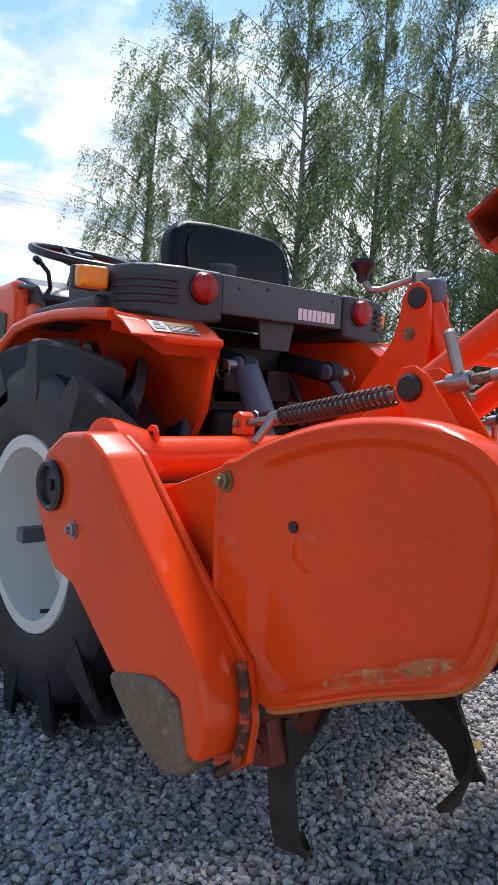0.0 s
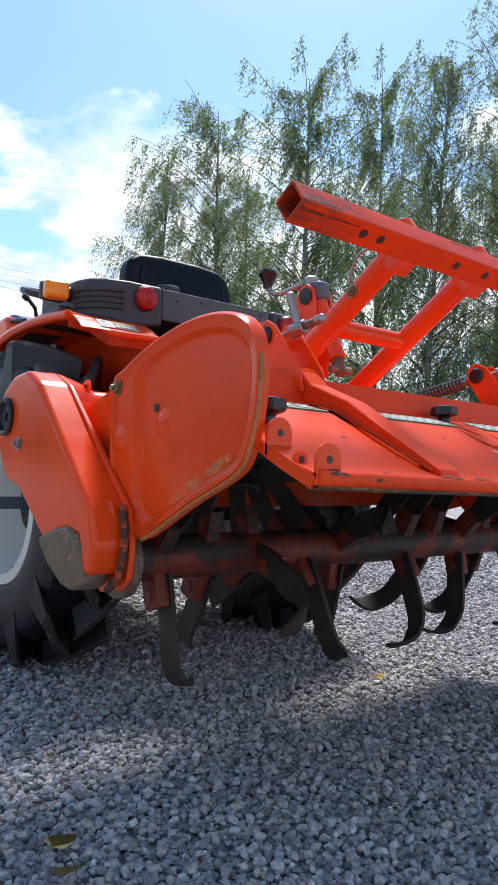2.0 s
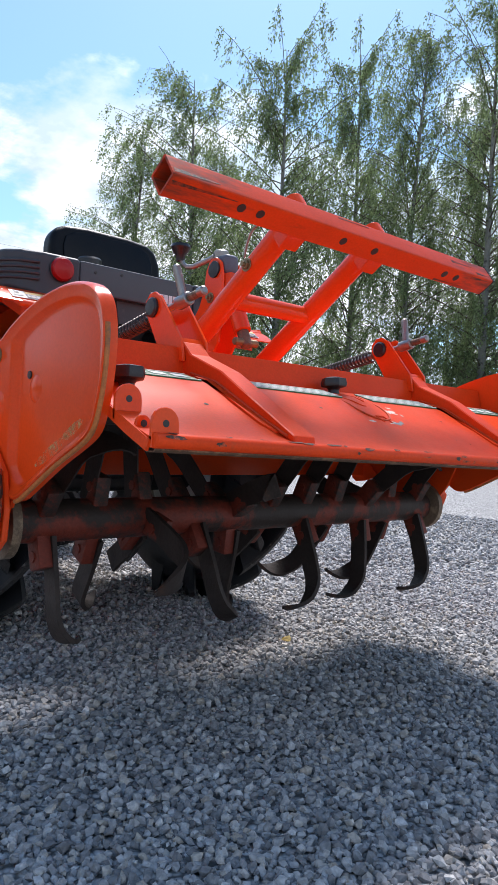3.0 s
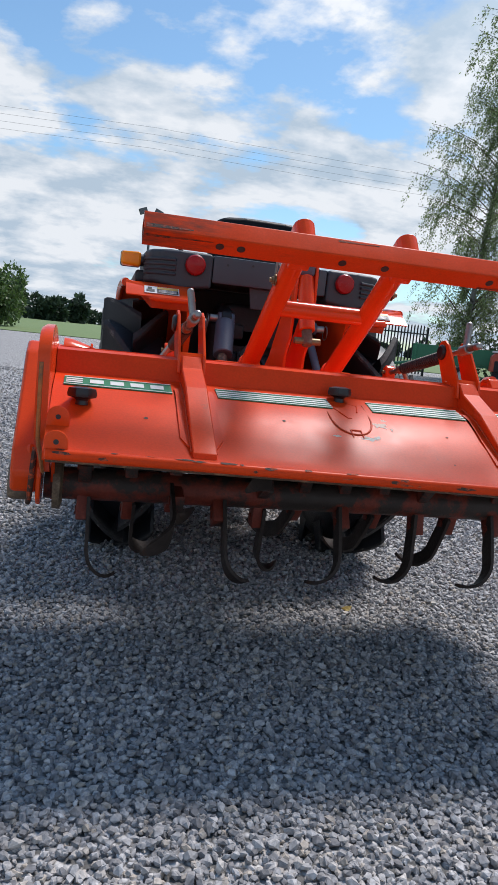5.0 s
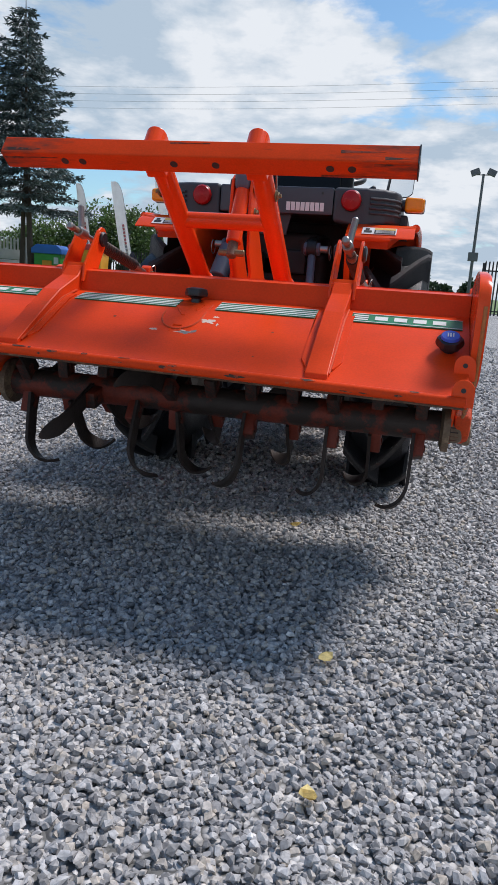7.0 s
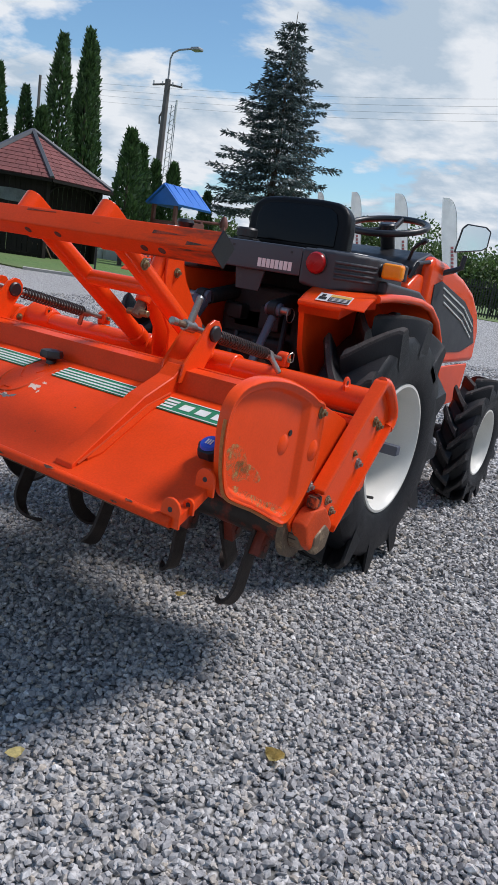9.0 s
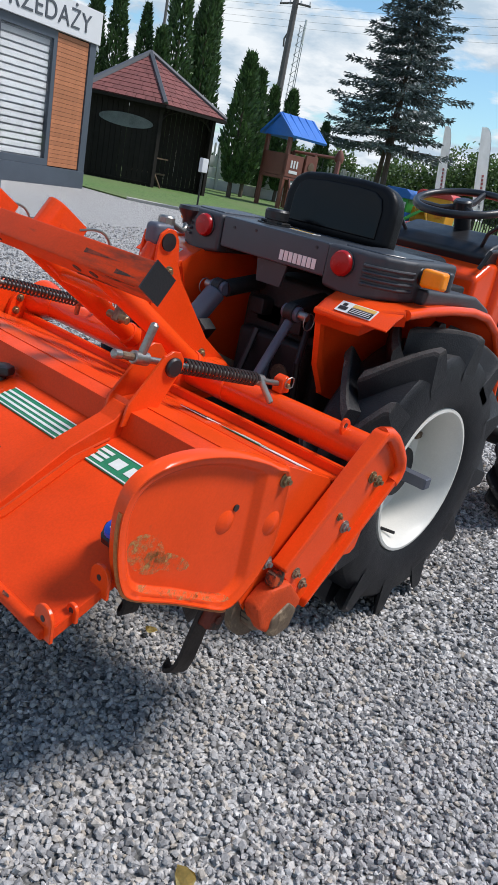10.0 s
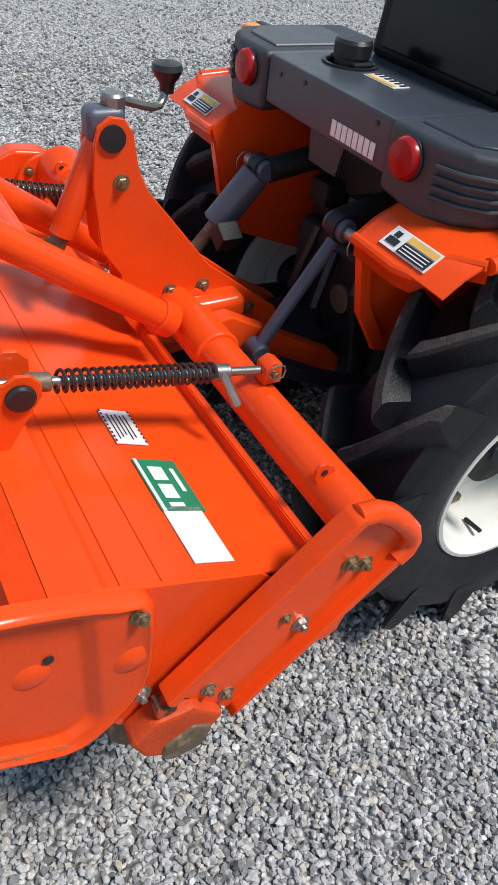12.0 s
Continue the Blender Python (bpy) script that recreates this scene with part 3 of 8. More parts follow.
def make_gravel():
    rng = np.random.default_rng(5)
    # a few angular base stones
    bases = []
    for k in range(16):
        bm = bmesh.new()
        # points spread evenly round a ball, then shaken: finer stones for the near ground
        m = 10 if k < 8 else 7
        h = 1 - (2 * np.arange(m) + 1) / m
        turn = 2.39996 * np.arange(m)
        q = np.stack([np.sqrt(1 - h * h) * np.cos(turn), np.sqrt(1 - h * h) * np.sin(turn), h], 1) + rng.normal(0, 0.17, (m, 3))
        q /= np.linalg.norm(q, axis=1)[:, None]
        q *= (rng.uniform(0.95, 1.35), rng.uniform(0.75, 1.0), rng.uniform(0.55, 0.78))
        for p in q:
            bm.verts.new(p)
        bmesh.ops.convex_hull(bm, input=bm.verts)
        for v in [v for v in bm.verts if not v.link_faces]:
            bm.verts.remove(v)
        bmesh.ops.recalc_face_normals(bm, faces=bm.faces)
        bm.verts.index_update()
        bases.append((np.array([p.co[:] for p in bm.verts]), np.array([[q.index for q in fc.verts] for fc in bm.faces])))
        bm.free()
    verts, faces, off = [], [], 0

    def scatter(x0, x1, y0, y1, count, r0, r1, lift, fine=False):
        nonlocal off
        px, py = rng.uniform(x0, x1, count), rng.uniform(y0, y1, count)
        for i in range(count):
            v, f = bases[rng.integers(0, 8) if fine else rng.integers(8, 16)]
            r = r0 + (r1 - r0) * rng.beta(1.5, 3.4)
            a, b, c = rng.uniform(0, 6.283), rng.normal(0, 0.42), rng.normal(0, 0.42)
            ca, sa, cb, sb, cc, sc = math.cos(a), math.sin(a), math.cos(b), math.sin(b), math.cos(c), math.sin(c)
            rot = np.array([[ca, -sa, 0], [sa, ca, 0], [0, 0, 1]]) @ np.array([[cb, 0, sb], [0, 1, 0], [-sb, 0, cb]]) @ np.array([[1, 0, 0], [0, cc, -sc], [0, sc, cc]])
            verts.append(v @ rot.T * r + (px[i], py[i], rng.uniform(-0.2, 1.1) * r + lift))
            faces.append(f + off)
            off += len(v)

    scatter(-1.4, 1.7, -2.35, -0.25, 86000, 0.0046, 0.0128, 0.0, True)
    scatter(-1.7, 2.2, -0.25, 1.3, 24000, 0.0068, 0.0160, 0.0)
    scatter(-2.4, -1.4, -2.1, -0.25, 8000, 0.0075, 0.018, 0.0)
    scatter(1.7, 4.0, -2.2, 1.3, 11000, 0.0085, 0.019, 0.0)
    scatter(-1.7, 4.0, 1.3, 4.5, 18000, 0.009, 0.020, 0.0)
    scatter(-4.2, -1.7, -0.25, 4.5, 15000, 0.009, 0.020, 0.0)
    scatter(-7.5, -4.2, -1.0, 6.5, 9000, 0.010, 0.022, -0.002)
    scatter(-4.2, 3.0, 4.5, 8.0, 8000, 0.010, 0.022, -0.002)
    v, f = np.concatenate(verts), np.concatenate(faces)
    me = bpy.data.meshes.new("gravel_stones")
    me.vertices.add(len(v))
    me.vertices.foreach_set("co", v.astype(np.float32).ravel())
    me.loops.add(f.size)
    me.loops.foreach_set("vertex_index", f.astype(np.int32).ravel())
    me.polygons.add(len(f))
    me.polygons.foreach_set("loop_start", np.arange(0, f.size, 3, dtype=np.int32))
    me.polygons.foreach_set("use_smooth", [False] * len(f))
    me.update(calc_edges=True)
    me.materials.append(M["stone"])
    ob = new("gravel_stones", me)
    tagged(ob, "loose angular grey crushed stones covering the yard", "gravel", "", "stuff")


def make_leaves():
    """Fallen yellow leaves on the gravel."""
    rng = random.Random(4)
    bm = bmesh.new()
    outline = [(0.0, -0.022), (0.012, -0.012), (0.016, 0.0), (0.010, 0.014), (0.0, 0.024), (-0.010, 0.014), (-0.016, 0.0), (-0.012, -0.012)]
    vs = [bm.verts.new((x, y, 0.004 * math.cos(x * 120) + 0.12 * y * y * 10)) for x, y in outline]
    bm.faces.new(vs)
    bmesh.ops.solidify(bm, geom=bm.faces[:], thickness=0.0008)
    M["dry_leaf"] = material("dry_yellow_leaf", (0.66, 0.52, 0.20), 0.7, 0, 0.25, 60, 300)
    first = part("fallen_leaf", bm, M["dry_leaf"], None, "", False)
    tagged(first, "small dry yellow leaf lying on the gravel", "leaf", "leaves on the gravel")
    spots = [(0.41, -1.56), (-0.12, -2.02), (0.44, -1.93), (0.76, -1.23), (0.22, -0.85), (-0.74, -1.12), (-0.76, -1.19)]
    for i, (x, y) in enumerate(spots):
        m = pose(x, y, 0.022, rng.uniform(-14, 14), rng.uniform(-14, 14), rng.uniform(0, 360)) @ Matrix.Scale(rng.uniform(0.7, 1.15), 4)
        if i == 0:
            first.matrix_basis = m
        else:
            c = copy_thing(first, m)
            c.matrix_basis = m


make_ground()
make_leaves()


# ---- rotary tiller ----
FLAP = [(-1.447, 0.503), (-1.40, 0.520), (-1.30, 0.578), (-1.24, 0.612), (-1.165, 0.636), (-1.148, 0.640), (-1.136, 0.686), (-1.105, 0.690), (-1.094, 0.690)]
COVER = [(-1.100, 0.692), (-1.045, 0.684), (-1.036, 0.668), (-1.010, 0.664), (-0.930, 0.644), (-0.865, 0.617), (-0.780, 0.585), (-0.766, 0.588), (-0.762, 0.606)]


def on_line(line, y):
    for (a, b), (c, d) in zip(line, line[1:]):
        if a <= y <= c:
            return b + (d - b) * (y - a) / (c - a)
    return line[0][1]


def make_tiller():
    t = thing("rotary_tiller", "orange rotary tiller with toolbar frame raised behind the tractor", "tiller", (0, 0, 0))
    O, W = M["orange"], M["orange_worn"]

    # rear flap with rolled lower edge and hanging end cheeks
    flap = part("rear_flap", sheet(FLAP, -0.604, 0.604, 0.004, 0.0), W, t)
    part("rolled_edge", rod((-0.602, -1.447, 0.499), (0.602, -1.447, 0.499), 0.010, 12, 0.002), W, flap, "paint-chipped rolled steel edge")
    part("edge_strip", sheet([(-1.450, 0.4895), (-1.444, 0.4865), (-1.430, 0.4865)], -0.60, 0.60, 0.002), M["scuff"], flap, "scuffed muddy lower lip")
    # separate dark sheet just below the flap
    part("underside", sheet([(-1.438, 0.492), (-1.40, 0.511), (-1.30, 0.568), (-1.24, 0.602), (-1.14, 0.632)], -0.598, 0.598, 0.003), M["cast"], flap, "dark sheet along the underside")
    for s in (-1, 1):
        cheek = [(-1.445, 0.50), (-1.30, 0.574), (-1.235, 0.606), (-1.240, 0.590), (-1.30, 0.560), (-1.385, 0.512), (-1.438, 0.486)]
        part("end_cheek", prism(cheek, s * 0.604 - 0.002, s * 0.604 + 0.002), W, flap)
        # upright hinge tabs with holes
        for x, y, h, w in ((0.592, -1.360, 0.034, 0.040), (0.596, -1.404, 0.014, 0.022), (0.590, -1.444, 0.036, 0.040)):
            x += 0.006 * s
            z = on_line(FLAP, y)
            top = z + h - w * 0.5
            poly = [(s * x - w / 2, z - 0.014), (s * x - w / 2, top)]
            poly += [(s * x - w / 2 * math.cos(a), top + w / 2 * math.sin(a)) for a in [math.pi * k / 8 for k in range(1, 8)]]
            poly += [(s * x + w / 2, top), (s * x + w / 2, z - 0.014)]
            tab = part("hinge_tab", prism(poly, y - 0.003, y + 0.003, "y", 0.001, 1), O, flap)
            part("pin_hole", lathe([(0.0, -0.0036), (0.0046, -0.0036), (0.0046, 0.0036), (0.0, 0.0036)], (s * x, y, top), "y", 14), M["black_print"], tab)

    # dark chips where the rolled edge has been knocked
    rng = random.Random(31)
    for k in range(26):
        x, a, w, h = rng.uniform(-0.59, 0.59), radians(rng.uniform(95, 200)), rng.uniform(0.004, 0.022), rng.uniform(0.12, 0.40)
        bm = bmesh.new()
        ring = [(x + w * rng.uniform(0.5, 1.2) * math.cos(q), a + h * rng.uniform(0.5, 1.2) * math.sin(q)) for q in [0.628 * j for j in range(10)]]
        bm.faces.new([bm.verts.new((px, -1.447 + 0.0106 * math.cos(pa), 0.499 + 0.0106 * math.sin(pa))) for px, pa in ring])
        part("paint_chip", bm, M["chips"], flap)

    # channel ribs that carry the spring brackets
    for s in (-1, 1):
        rib = [(-1.430, 0.506), (-1.428, 0.519), (-1.25, 0.634), (-1.165, 0.672), (-1.140, 0.696), (-1.085, 0.700), (-1.085, 0.684), (-1.14, 0.640), (-1.24, 0.606)]
        part("channel_rib", prism(rib, s * 0.327 - 0.022, s * 0.327 + 0.022, "x", 0.002, 1), W, flap)
        # thin flanges with cut corners, welded on beside the rib
        for e in (-1, 1):
            bm = bmesh.new()
            for lift in (0.0038, 0.0):
                pts = [(0.021, -1.395), (0.027, -1.395), (0.040, -1.372), (0.040, -1.30), (0.040, -1.24), (0.040, -1.205), (0.021, -1.205), (0.021, -1.24), (0.021, -1.30)]
                ring = [bm.verts.new((s * 0.327 + e * dx, y, on_line(FLAP, y) + 0.0006 + lift)) for dx, y in pts]
                bm.faces.new(ring if lift else ring[::-1])
            vs = list(bm.verts)
            for k in range(9):
                bm.faces.new((vs[k], vs[9 + k], vs[9 + (k + 1) % 9], vs[(k + 1) % 9]))
            bmesh.ops.recalc_face_normals(bm, faces=bm.faces)
            part("weld_flange", bm, W, flap)
            part("weld_seam", tube([(s * 0.327 + e * 0.0225, y, on_line(FLAP, y) + 0.004) for y in (-1.415, -1.36, -1.30, -1.24, -1.17)], 0.0026, 6), M["orange_rust"], flap)
        for x in (0.300, 0.354):
            poly = [(-1.155, 0.660), (-1.145, 0.700), (-1.075, 0.785)]
            poly += [(-1.052 + 0.026 * math.cos(a), 0.768 + 0.026 * math.sin(a)) for a in [radians(d) for d in (140, 100, 60, 20, -20, -50)]]
            poly += [(-1.085, 0.672), (-1.090, 0.664)]
            part("spring_bracket", prism(poly, s * x - 0.003, s * x + 0.003, "x", 0.001, 1), O, t)
        part("bracket_web", prism([(-1.150, 0.664), (-1.143, 0.690), (-1.132, 0.704), (-1.126, 0.700), (-1.136, 0.686), (-1.142, 0.660)], s * 0.327 - 0.026, s * 0.327 + 0.026), O, t)
        for e in (-1, 1):
            part("pivot_cap", lathe([(0.0, 0.0), (0.0185, 0.0), (0.0185, e * 0.004), (0.015, e * 0.007), (0.0, e * 0.0075)], (s * 0.327 + e * 0.031, -1.054, 0.764), "x", 20), M["black_plastic"], t, "black plastic pivot cap")

    # knobs on the flap
    def knob(name, x, y, mat, label, tilt=0.0):
        z = on_line(FLAP, y)
        bm = lathe([(0.0, 0.0), (0.012, 0.0), (0.011, 0.008), (0.014, 0.012), (0.0245, 0.015), (0.026, 0.021), (0.0235, 0.031), (0.012, 0.034), (0.0, 0.034)], (x, y, z - 0.002), "z", 22)
        for v in bm.verts:
            r = math.hypot(v.co.x - x, v.co.y - y)
            if r > 0.02:
                k = 1 + 0.07 * math.cos(6 * math.atan2(v.co.y - y, v.co.x - x))
                v.co.x, v.co.y = x + (v.co.x - x) * k, y + (v.co.y - y) * k
        bmesh.ops.rotate(bm, verts=bm.verts, cent=(x, y, z), matrix=Matrix.Rotation(radians(tilt), 3, "X"))
        return part(name, bm, mat, t, label)

    caps = [knob("filler_cap", 0.0, -1.180, M["black_plastic"], "black plastic filler cap"), knob("hand_knob", -0.548, -1.292, M["black_plastic"], "faded black plastic knob")]
    bc = knob("oil_cap", 0.566, -1.300, M["black_plastic"], "black oil cap with blue top", 30)
    z = on_line(FLAP, -1.300)
    lean = Matrix.Translation((0.566, -1.300, z)) @ Matrix.Rotation(radians(30), 4, "X")
    bm = lathe([(0.0, 0.031), (0.019, 0.031), (0.017, 0.036), (0.0, 0.0365)], (0, 0, 0), "z", 20)
    bm.transform(lean)
    part("cap_insert", bm, M["blue_cap"], bc, "bright blue cap top")
    for k in (-1, 0, 1):
        part("cap_mark", box((0.005 * k - 0.0013, -0.006, 0.0362), (0.005 * k + 0.0013, 0.006, 0.0376), 0.0, None, 1, lean), M["white"], bc)
    caps += [bc, *bc.children_recursive]

    # round access cover pressed into the middle of the flap, with chipped paint
    seam = []
    for k in range(19):
        a = radians(180 + k * 10)
        y = -1.262 + 0.052 * math.sin(a)
        seam.append((0.0 + 0.045 * math.cos(a), y, on_line(FLAP, y) + 0.001))
    part("access_seam", tube([(-0.047, -1.20, on_line(FLAP, -1.20) + 0.001)] + seam + [(0.047, -1.20, on_line(FLAP, -1.20) + 0.001)], 0.0022, 6), M["orange_rust"], flap)
    # raised lines and a small tongue on the cover
    lines = [[(-0.030, -1.222), (-0.016, -1.246), (-0.004, -1.262), (0.004, -1.262)], [(-0.036, -1.205), (-0.020, -1.196), (0.014, -1.196), (0.032, -1.207), (0.022, -1.240)], [(-0.010, -1.300), (-0.010, -1.322)], [(0.012, -1.300), (0.012, -1.322)], [(-0.010, -1.300), (0.012, -1.300)]]
    for line in lines:
        part("pressed_line", tube([(x, y, on_line(FLAP, y) + 0.0006) for x, y in line], 0.0018, 6), W, flap)
    rng = random.Random(5)
    for x, y, w, d, bare in ((0.060, -1.278, 0.020, 0.011, 0), (0.076, -1.262, 0.008, 0.006, 0), (0.050, -1.270, 0.009, 0.005, 0), (0.022, -1.326, 0.024, 0.009, 0), (0.026, -1.324, 0.019, 0.007, 1), (0.004, -1.338, 0.010, 0.004, 0), (0.044, -1.318, 0.008, 0.005, 1), (-0.046, -1.322, 0.010, 0.004, 0), (0.085, -1.288, 0.003, 0.006, 0)):
        bm = bmesh.new()
        ring = []
        for k in range(22):
            q = rng.uniform(0.35, 1.15)
            ring.append((x + w * q * math.cos(0.2856 * k), y + d * q * math.sin(0.2856 * k)))
        bm.faces.new([bm.verts.new((px, py, on_line(FLAP, py) + 0.0011 + 0.0004 * bare)) for px, py in ring])
        part("paint_chip", bm, M["bare_grey" if bare else "primer"], flap, "bare metal and pale primer where paint has chipped")

    # small stone chips in the paint
    rng = random.Random(12)
    for k in range(16):
        x, y = rng.uniform(-0.57, 0.57), rng.uniform(-1.40, -1.25)
        if min(abs(abs(x) - 0.327), abs(x)) < 0.06:
            continue
        r = rng.uniform(0.0025, 0.006)
        bm = bmesh.new()
        bm.faces.new([bm.verts.new((x + r * rng.uniform(0.6, 1.2) * math.cos(a), y + r * rng.uniform(0.5, 0.9) * math.sin(a), on_line(FLAP, y + r * 0.7 * math.sin(a)) + 0.0010)) for a in [0.785 * j for j in range(8)]])
        part("paint_chip", bm, M["chips"], flap)

    # striped decals: green bands with pale lines
    y0, y1 = -1.232, -1.180
    o = Vector((0, y0, on_line(FLAP, y0) + 0.0012))
    v = (Vector((0, y1, on_line(FLAP, y1) + 0.0012)) - o)
    for x0, x1, kind in ((-0.585, -0.372, "marks"), (-0.278, -0.030, "lines"), (0.062, 0.284, "lines"), (0.360, 0.590, "code")):
        d = patch("stripe_decal", quad_at(o, (1, 0, 0), v, x0, x1, 0, 1), M["green_decal"], flap)
        d["label"] = "green and white striped decal"
        n = (Vector((1, 0, 0)).cross(v)).normalized() * 0.0018
        for b in (0.03, 0.93):
            patch("pale_line", quad_at(o + n, (1, 0, 0), v, x0, x1, b, b + 0.05), M["decal_white"], d, 0.0006)
        if kind == "lines":
            for b in (0.22, 0.44, 0.66):
                patch("pale_line", quad_at(o + n, (1, 0, 0), v, x0, x1, b, b + 0.10), M["decal_white"], d, 0.0006)
        else:
            for b in (0.22, 0.44, 0.66):
                patch("pale_line", quad_at(o + n, (1, 0, 0), v, x0 + 0.004, x0 + 0.036, b, b + 0.13), M["decal_white"], d, 0.0006)
            for k in range(4):
                a = x0 + 0.050 + k * 0.040
                patch("mark_bar", quad_at(o + n, (1, 0, 0), v, a, a + 0.027, 0.30, 0.72), M["decal_white"], d, 0.0006)

    # the flap hangs a little skewed: its free edge rises towards one end
    for ob in [flap, *flap.children_recursive, *caps]:
        for vert in ob.data.vertices:
            free = min(1.0, max(0.0, (-1.16 - vert.co.y) / 0.27))
            vert.co.z += free * (0.012 - 0.019 * vert.co.x)
        ob.data.update()

    # fixed front cover over the rotor
    cover = part("front_cover", sheet(COVER, -0.601, 0.601, 0.004), O, t)
    part("cover_lip", sheet([(-0.764, 0.604), (-0.752, 0.606), (-0.748, 0.570), (-0.760, 0.440)], -0.60, 0.60, 0.004), O, cover)
    for y in (-0.975, -1.022):
        part("cover_seam", rod((-0.60, y, on_line(COVER, y) + 0.0005), (0.60, y, on_line(COVER, y) + 0.0005), 0.0016, 6), O, cover)
    # stickers on the cover
    y0, y1 = -0.928, -0.866
    o = Vector((0, y0, on_line(COVER, y0) + 0.0012))
    v = Vector((0, y1, on_line(COVER, y1) + 0.0012)) - o
    n = (Vector((1, 0, 0)).cross(v)).normalized() * 0.0018
    w = patch("name_sticker", quad_at(o, (1, 0, 0), v, 0.482, 0.580, 0.02, 0.90), M["white"], cover)
    w["label"] = "torn white paper sticker"
    g = patch("name_sticker", quad_at(o, (1, 0, 0), v, 0.386, 0.490, 0.0, 1.0), M["green_decal"], cover)
    g["label"] = "torn green sticker with pale marks"
    for a, w_ in ((0.402, 0.028), (0.438, 0.028), (0.474, 0.008)):
        patch("mark_bar", quad_at(o + n, (1, 0, 0), v, a, a + w_, 0.24, 0.58), M["decal_white"], g, 0.0006)
    patch("mark_bar", quad_at(o + n, (1, 0, 0), v, 0.405, 0.452, 0.74, 0.84), M["decal_white"], g, 0.0006)
    patch("pale_line", quad_at(o + n, (1, 0, 0), v, 0.386, 0.490, 0.02, 0.10), M["decal_white"], g, 0.0006)
    o2 = o + Vector((0, -0.006, 0.0028))
    s2 = patch("warning_sticker", quad_at(o2, (1, 0, 0), v, 0.272, 0.352, 0.0, 0.74), M["white"], cover)
    s2["label"] = "white warning sticker with hatched rim"
    for k in range(9):
        for b0 in (0.0, 0.70):
            patch("hatch_bar", quad_at(o2 + n, (1, 0, 0), v, 0.273 + k * 0.0088, 0.2772 + k * 0.0088, b0, b0 + 0.04), M["black_print"], s2, 0.0006)
    for k in range(5):
        patch("text_bar", quad_at(o2 + n, (1, 0, 0), v, 0.284 + 0.002 * (k % 2), 0.342 - 0.005 * (k % 3), 0.13 + k * 0.10, 0.155 + k * 0.10), M["black_print"], s2, 0.0006)

    # end plates of the rotor case
    for s in (-1, 1):
        poly = [(-0.800, 0.560), (-0.845, 0.612), (-0.900, 0.632), (-1.000, 0.668), (-1.060, 0.690), (-1.110, 0.684), (-1.120, 0.560), (-1.060, 0.430), (-0.985, 0.330), (-0.930, 0.350)]
        part("end_plate", prism(poly, s * 0.601 - 0.004, s * 0.601 + 0.004, "x", 0.001, 1), O, t)
        # adjustable side shield: pressed rim and raised field
        rim = [(-0.995, 0.655), (-1.030, 0.678), (-1.077, 0.700), (-1.147, 0.722), (-1.211, 0.733), (-1.269, 0.734), (-1.318, 0.724), (-1.348, 0.702), (-1.360, 0.669), (-1.361, 0.630), (-1.355, 0.586),
               (-1.342, 0.545), (-1.325, 0.524), (-1.290, 0.506), (-1.229, 0.480), (-1.169, 0.450), (-1.116, 0.424), (-1.092, 0.418), (-1.072, 0.424), (-1.045, 0.445), (-1.016, 0.480), (-0.996, 0.530)]
        rim = rounded(rim, 3)
        cy, cz = -1.190, 0.590

        def inset(k, stop):
            return [(min(cy + (y - cy) * k - 0.004, stop), cz + (z_ - cz) * (k - 0.02)) for y, z_ in rim]

        loops = [(rim, 0.6055), (rim, 0.6195), (inset(0.985, -0.96), 0.6275), (inset(0.962, -0.97), 0.6275), (inset(0.938, -1.0), 0.6225), (inset(0.90, -1.056), 0.6225), (inset(0.875, -1.064), 0.6200), (inset(0.84, -1.074), 0.6120), (inset(0.81, -1.082), 0.6105)]
        bm = bmesh.new()
        rows = [[bm.verts.new((s * x, y, z_)) for y, z_ in line] for line, x in loops]
        for a, b in zip(rows, rows[1:]):
            for k in range(len(rim)):
                bm.faces.new((a[k], a[(k + 1) % len(rim)], b[(k + 1) % len(rim)], b[k]))
        bm.faces.new(rows[-1])
        bm.faces.new(rows[0][::-1])
        bmesh.ops.remove_doubles(bm, verts=bm.verts, dist=0.0002)
        bmesh.ops.recalc_face_normals(bm, faces=bm.faces)
        shield = part("side_shield", bm, O, t, "pressed orange side shield with a scuffed rim", True, 60)
        # scuffed lower and rear rim
        edge = rim[24:51]
        part("scuffed_rim", tube([(s * 0.6205, y, z_) for y, z_ in edge], 0.0040, 8), M["faded_edge"], shield, "faded scuffed edge")
        part("shield_hole", lathe([(0.0, 0.0), (0.0062, 0.0), (0.0062, s * 0.002), (0.0, s * 0.002)], (s * 0.6110, -1.112, 0.614), "x", 14), M["black_print"], shield)
        part("hole_dimple", lathe([(0.0, 0.0), (0.022, 0.0), (0.016, s * 0.0030), (0.008, s * 0.0045), (0.0, s * 0.005)], (s * 0.6102, -1.132, 0.592), "x", 20), O, shield)
        part("dimple", lathe([(0.0, 0.0), (0.024, 0.0), (0.016, s * 0.004), (0.0, s * 0.006)], (s * 0.6222, -1.022, 0.568), "x", 18), O, shield)
        hex_bolt("bolt", (s * 0.6228, -1.012, 0.649), "x", shield, 0.0088, "brass", s)
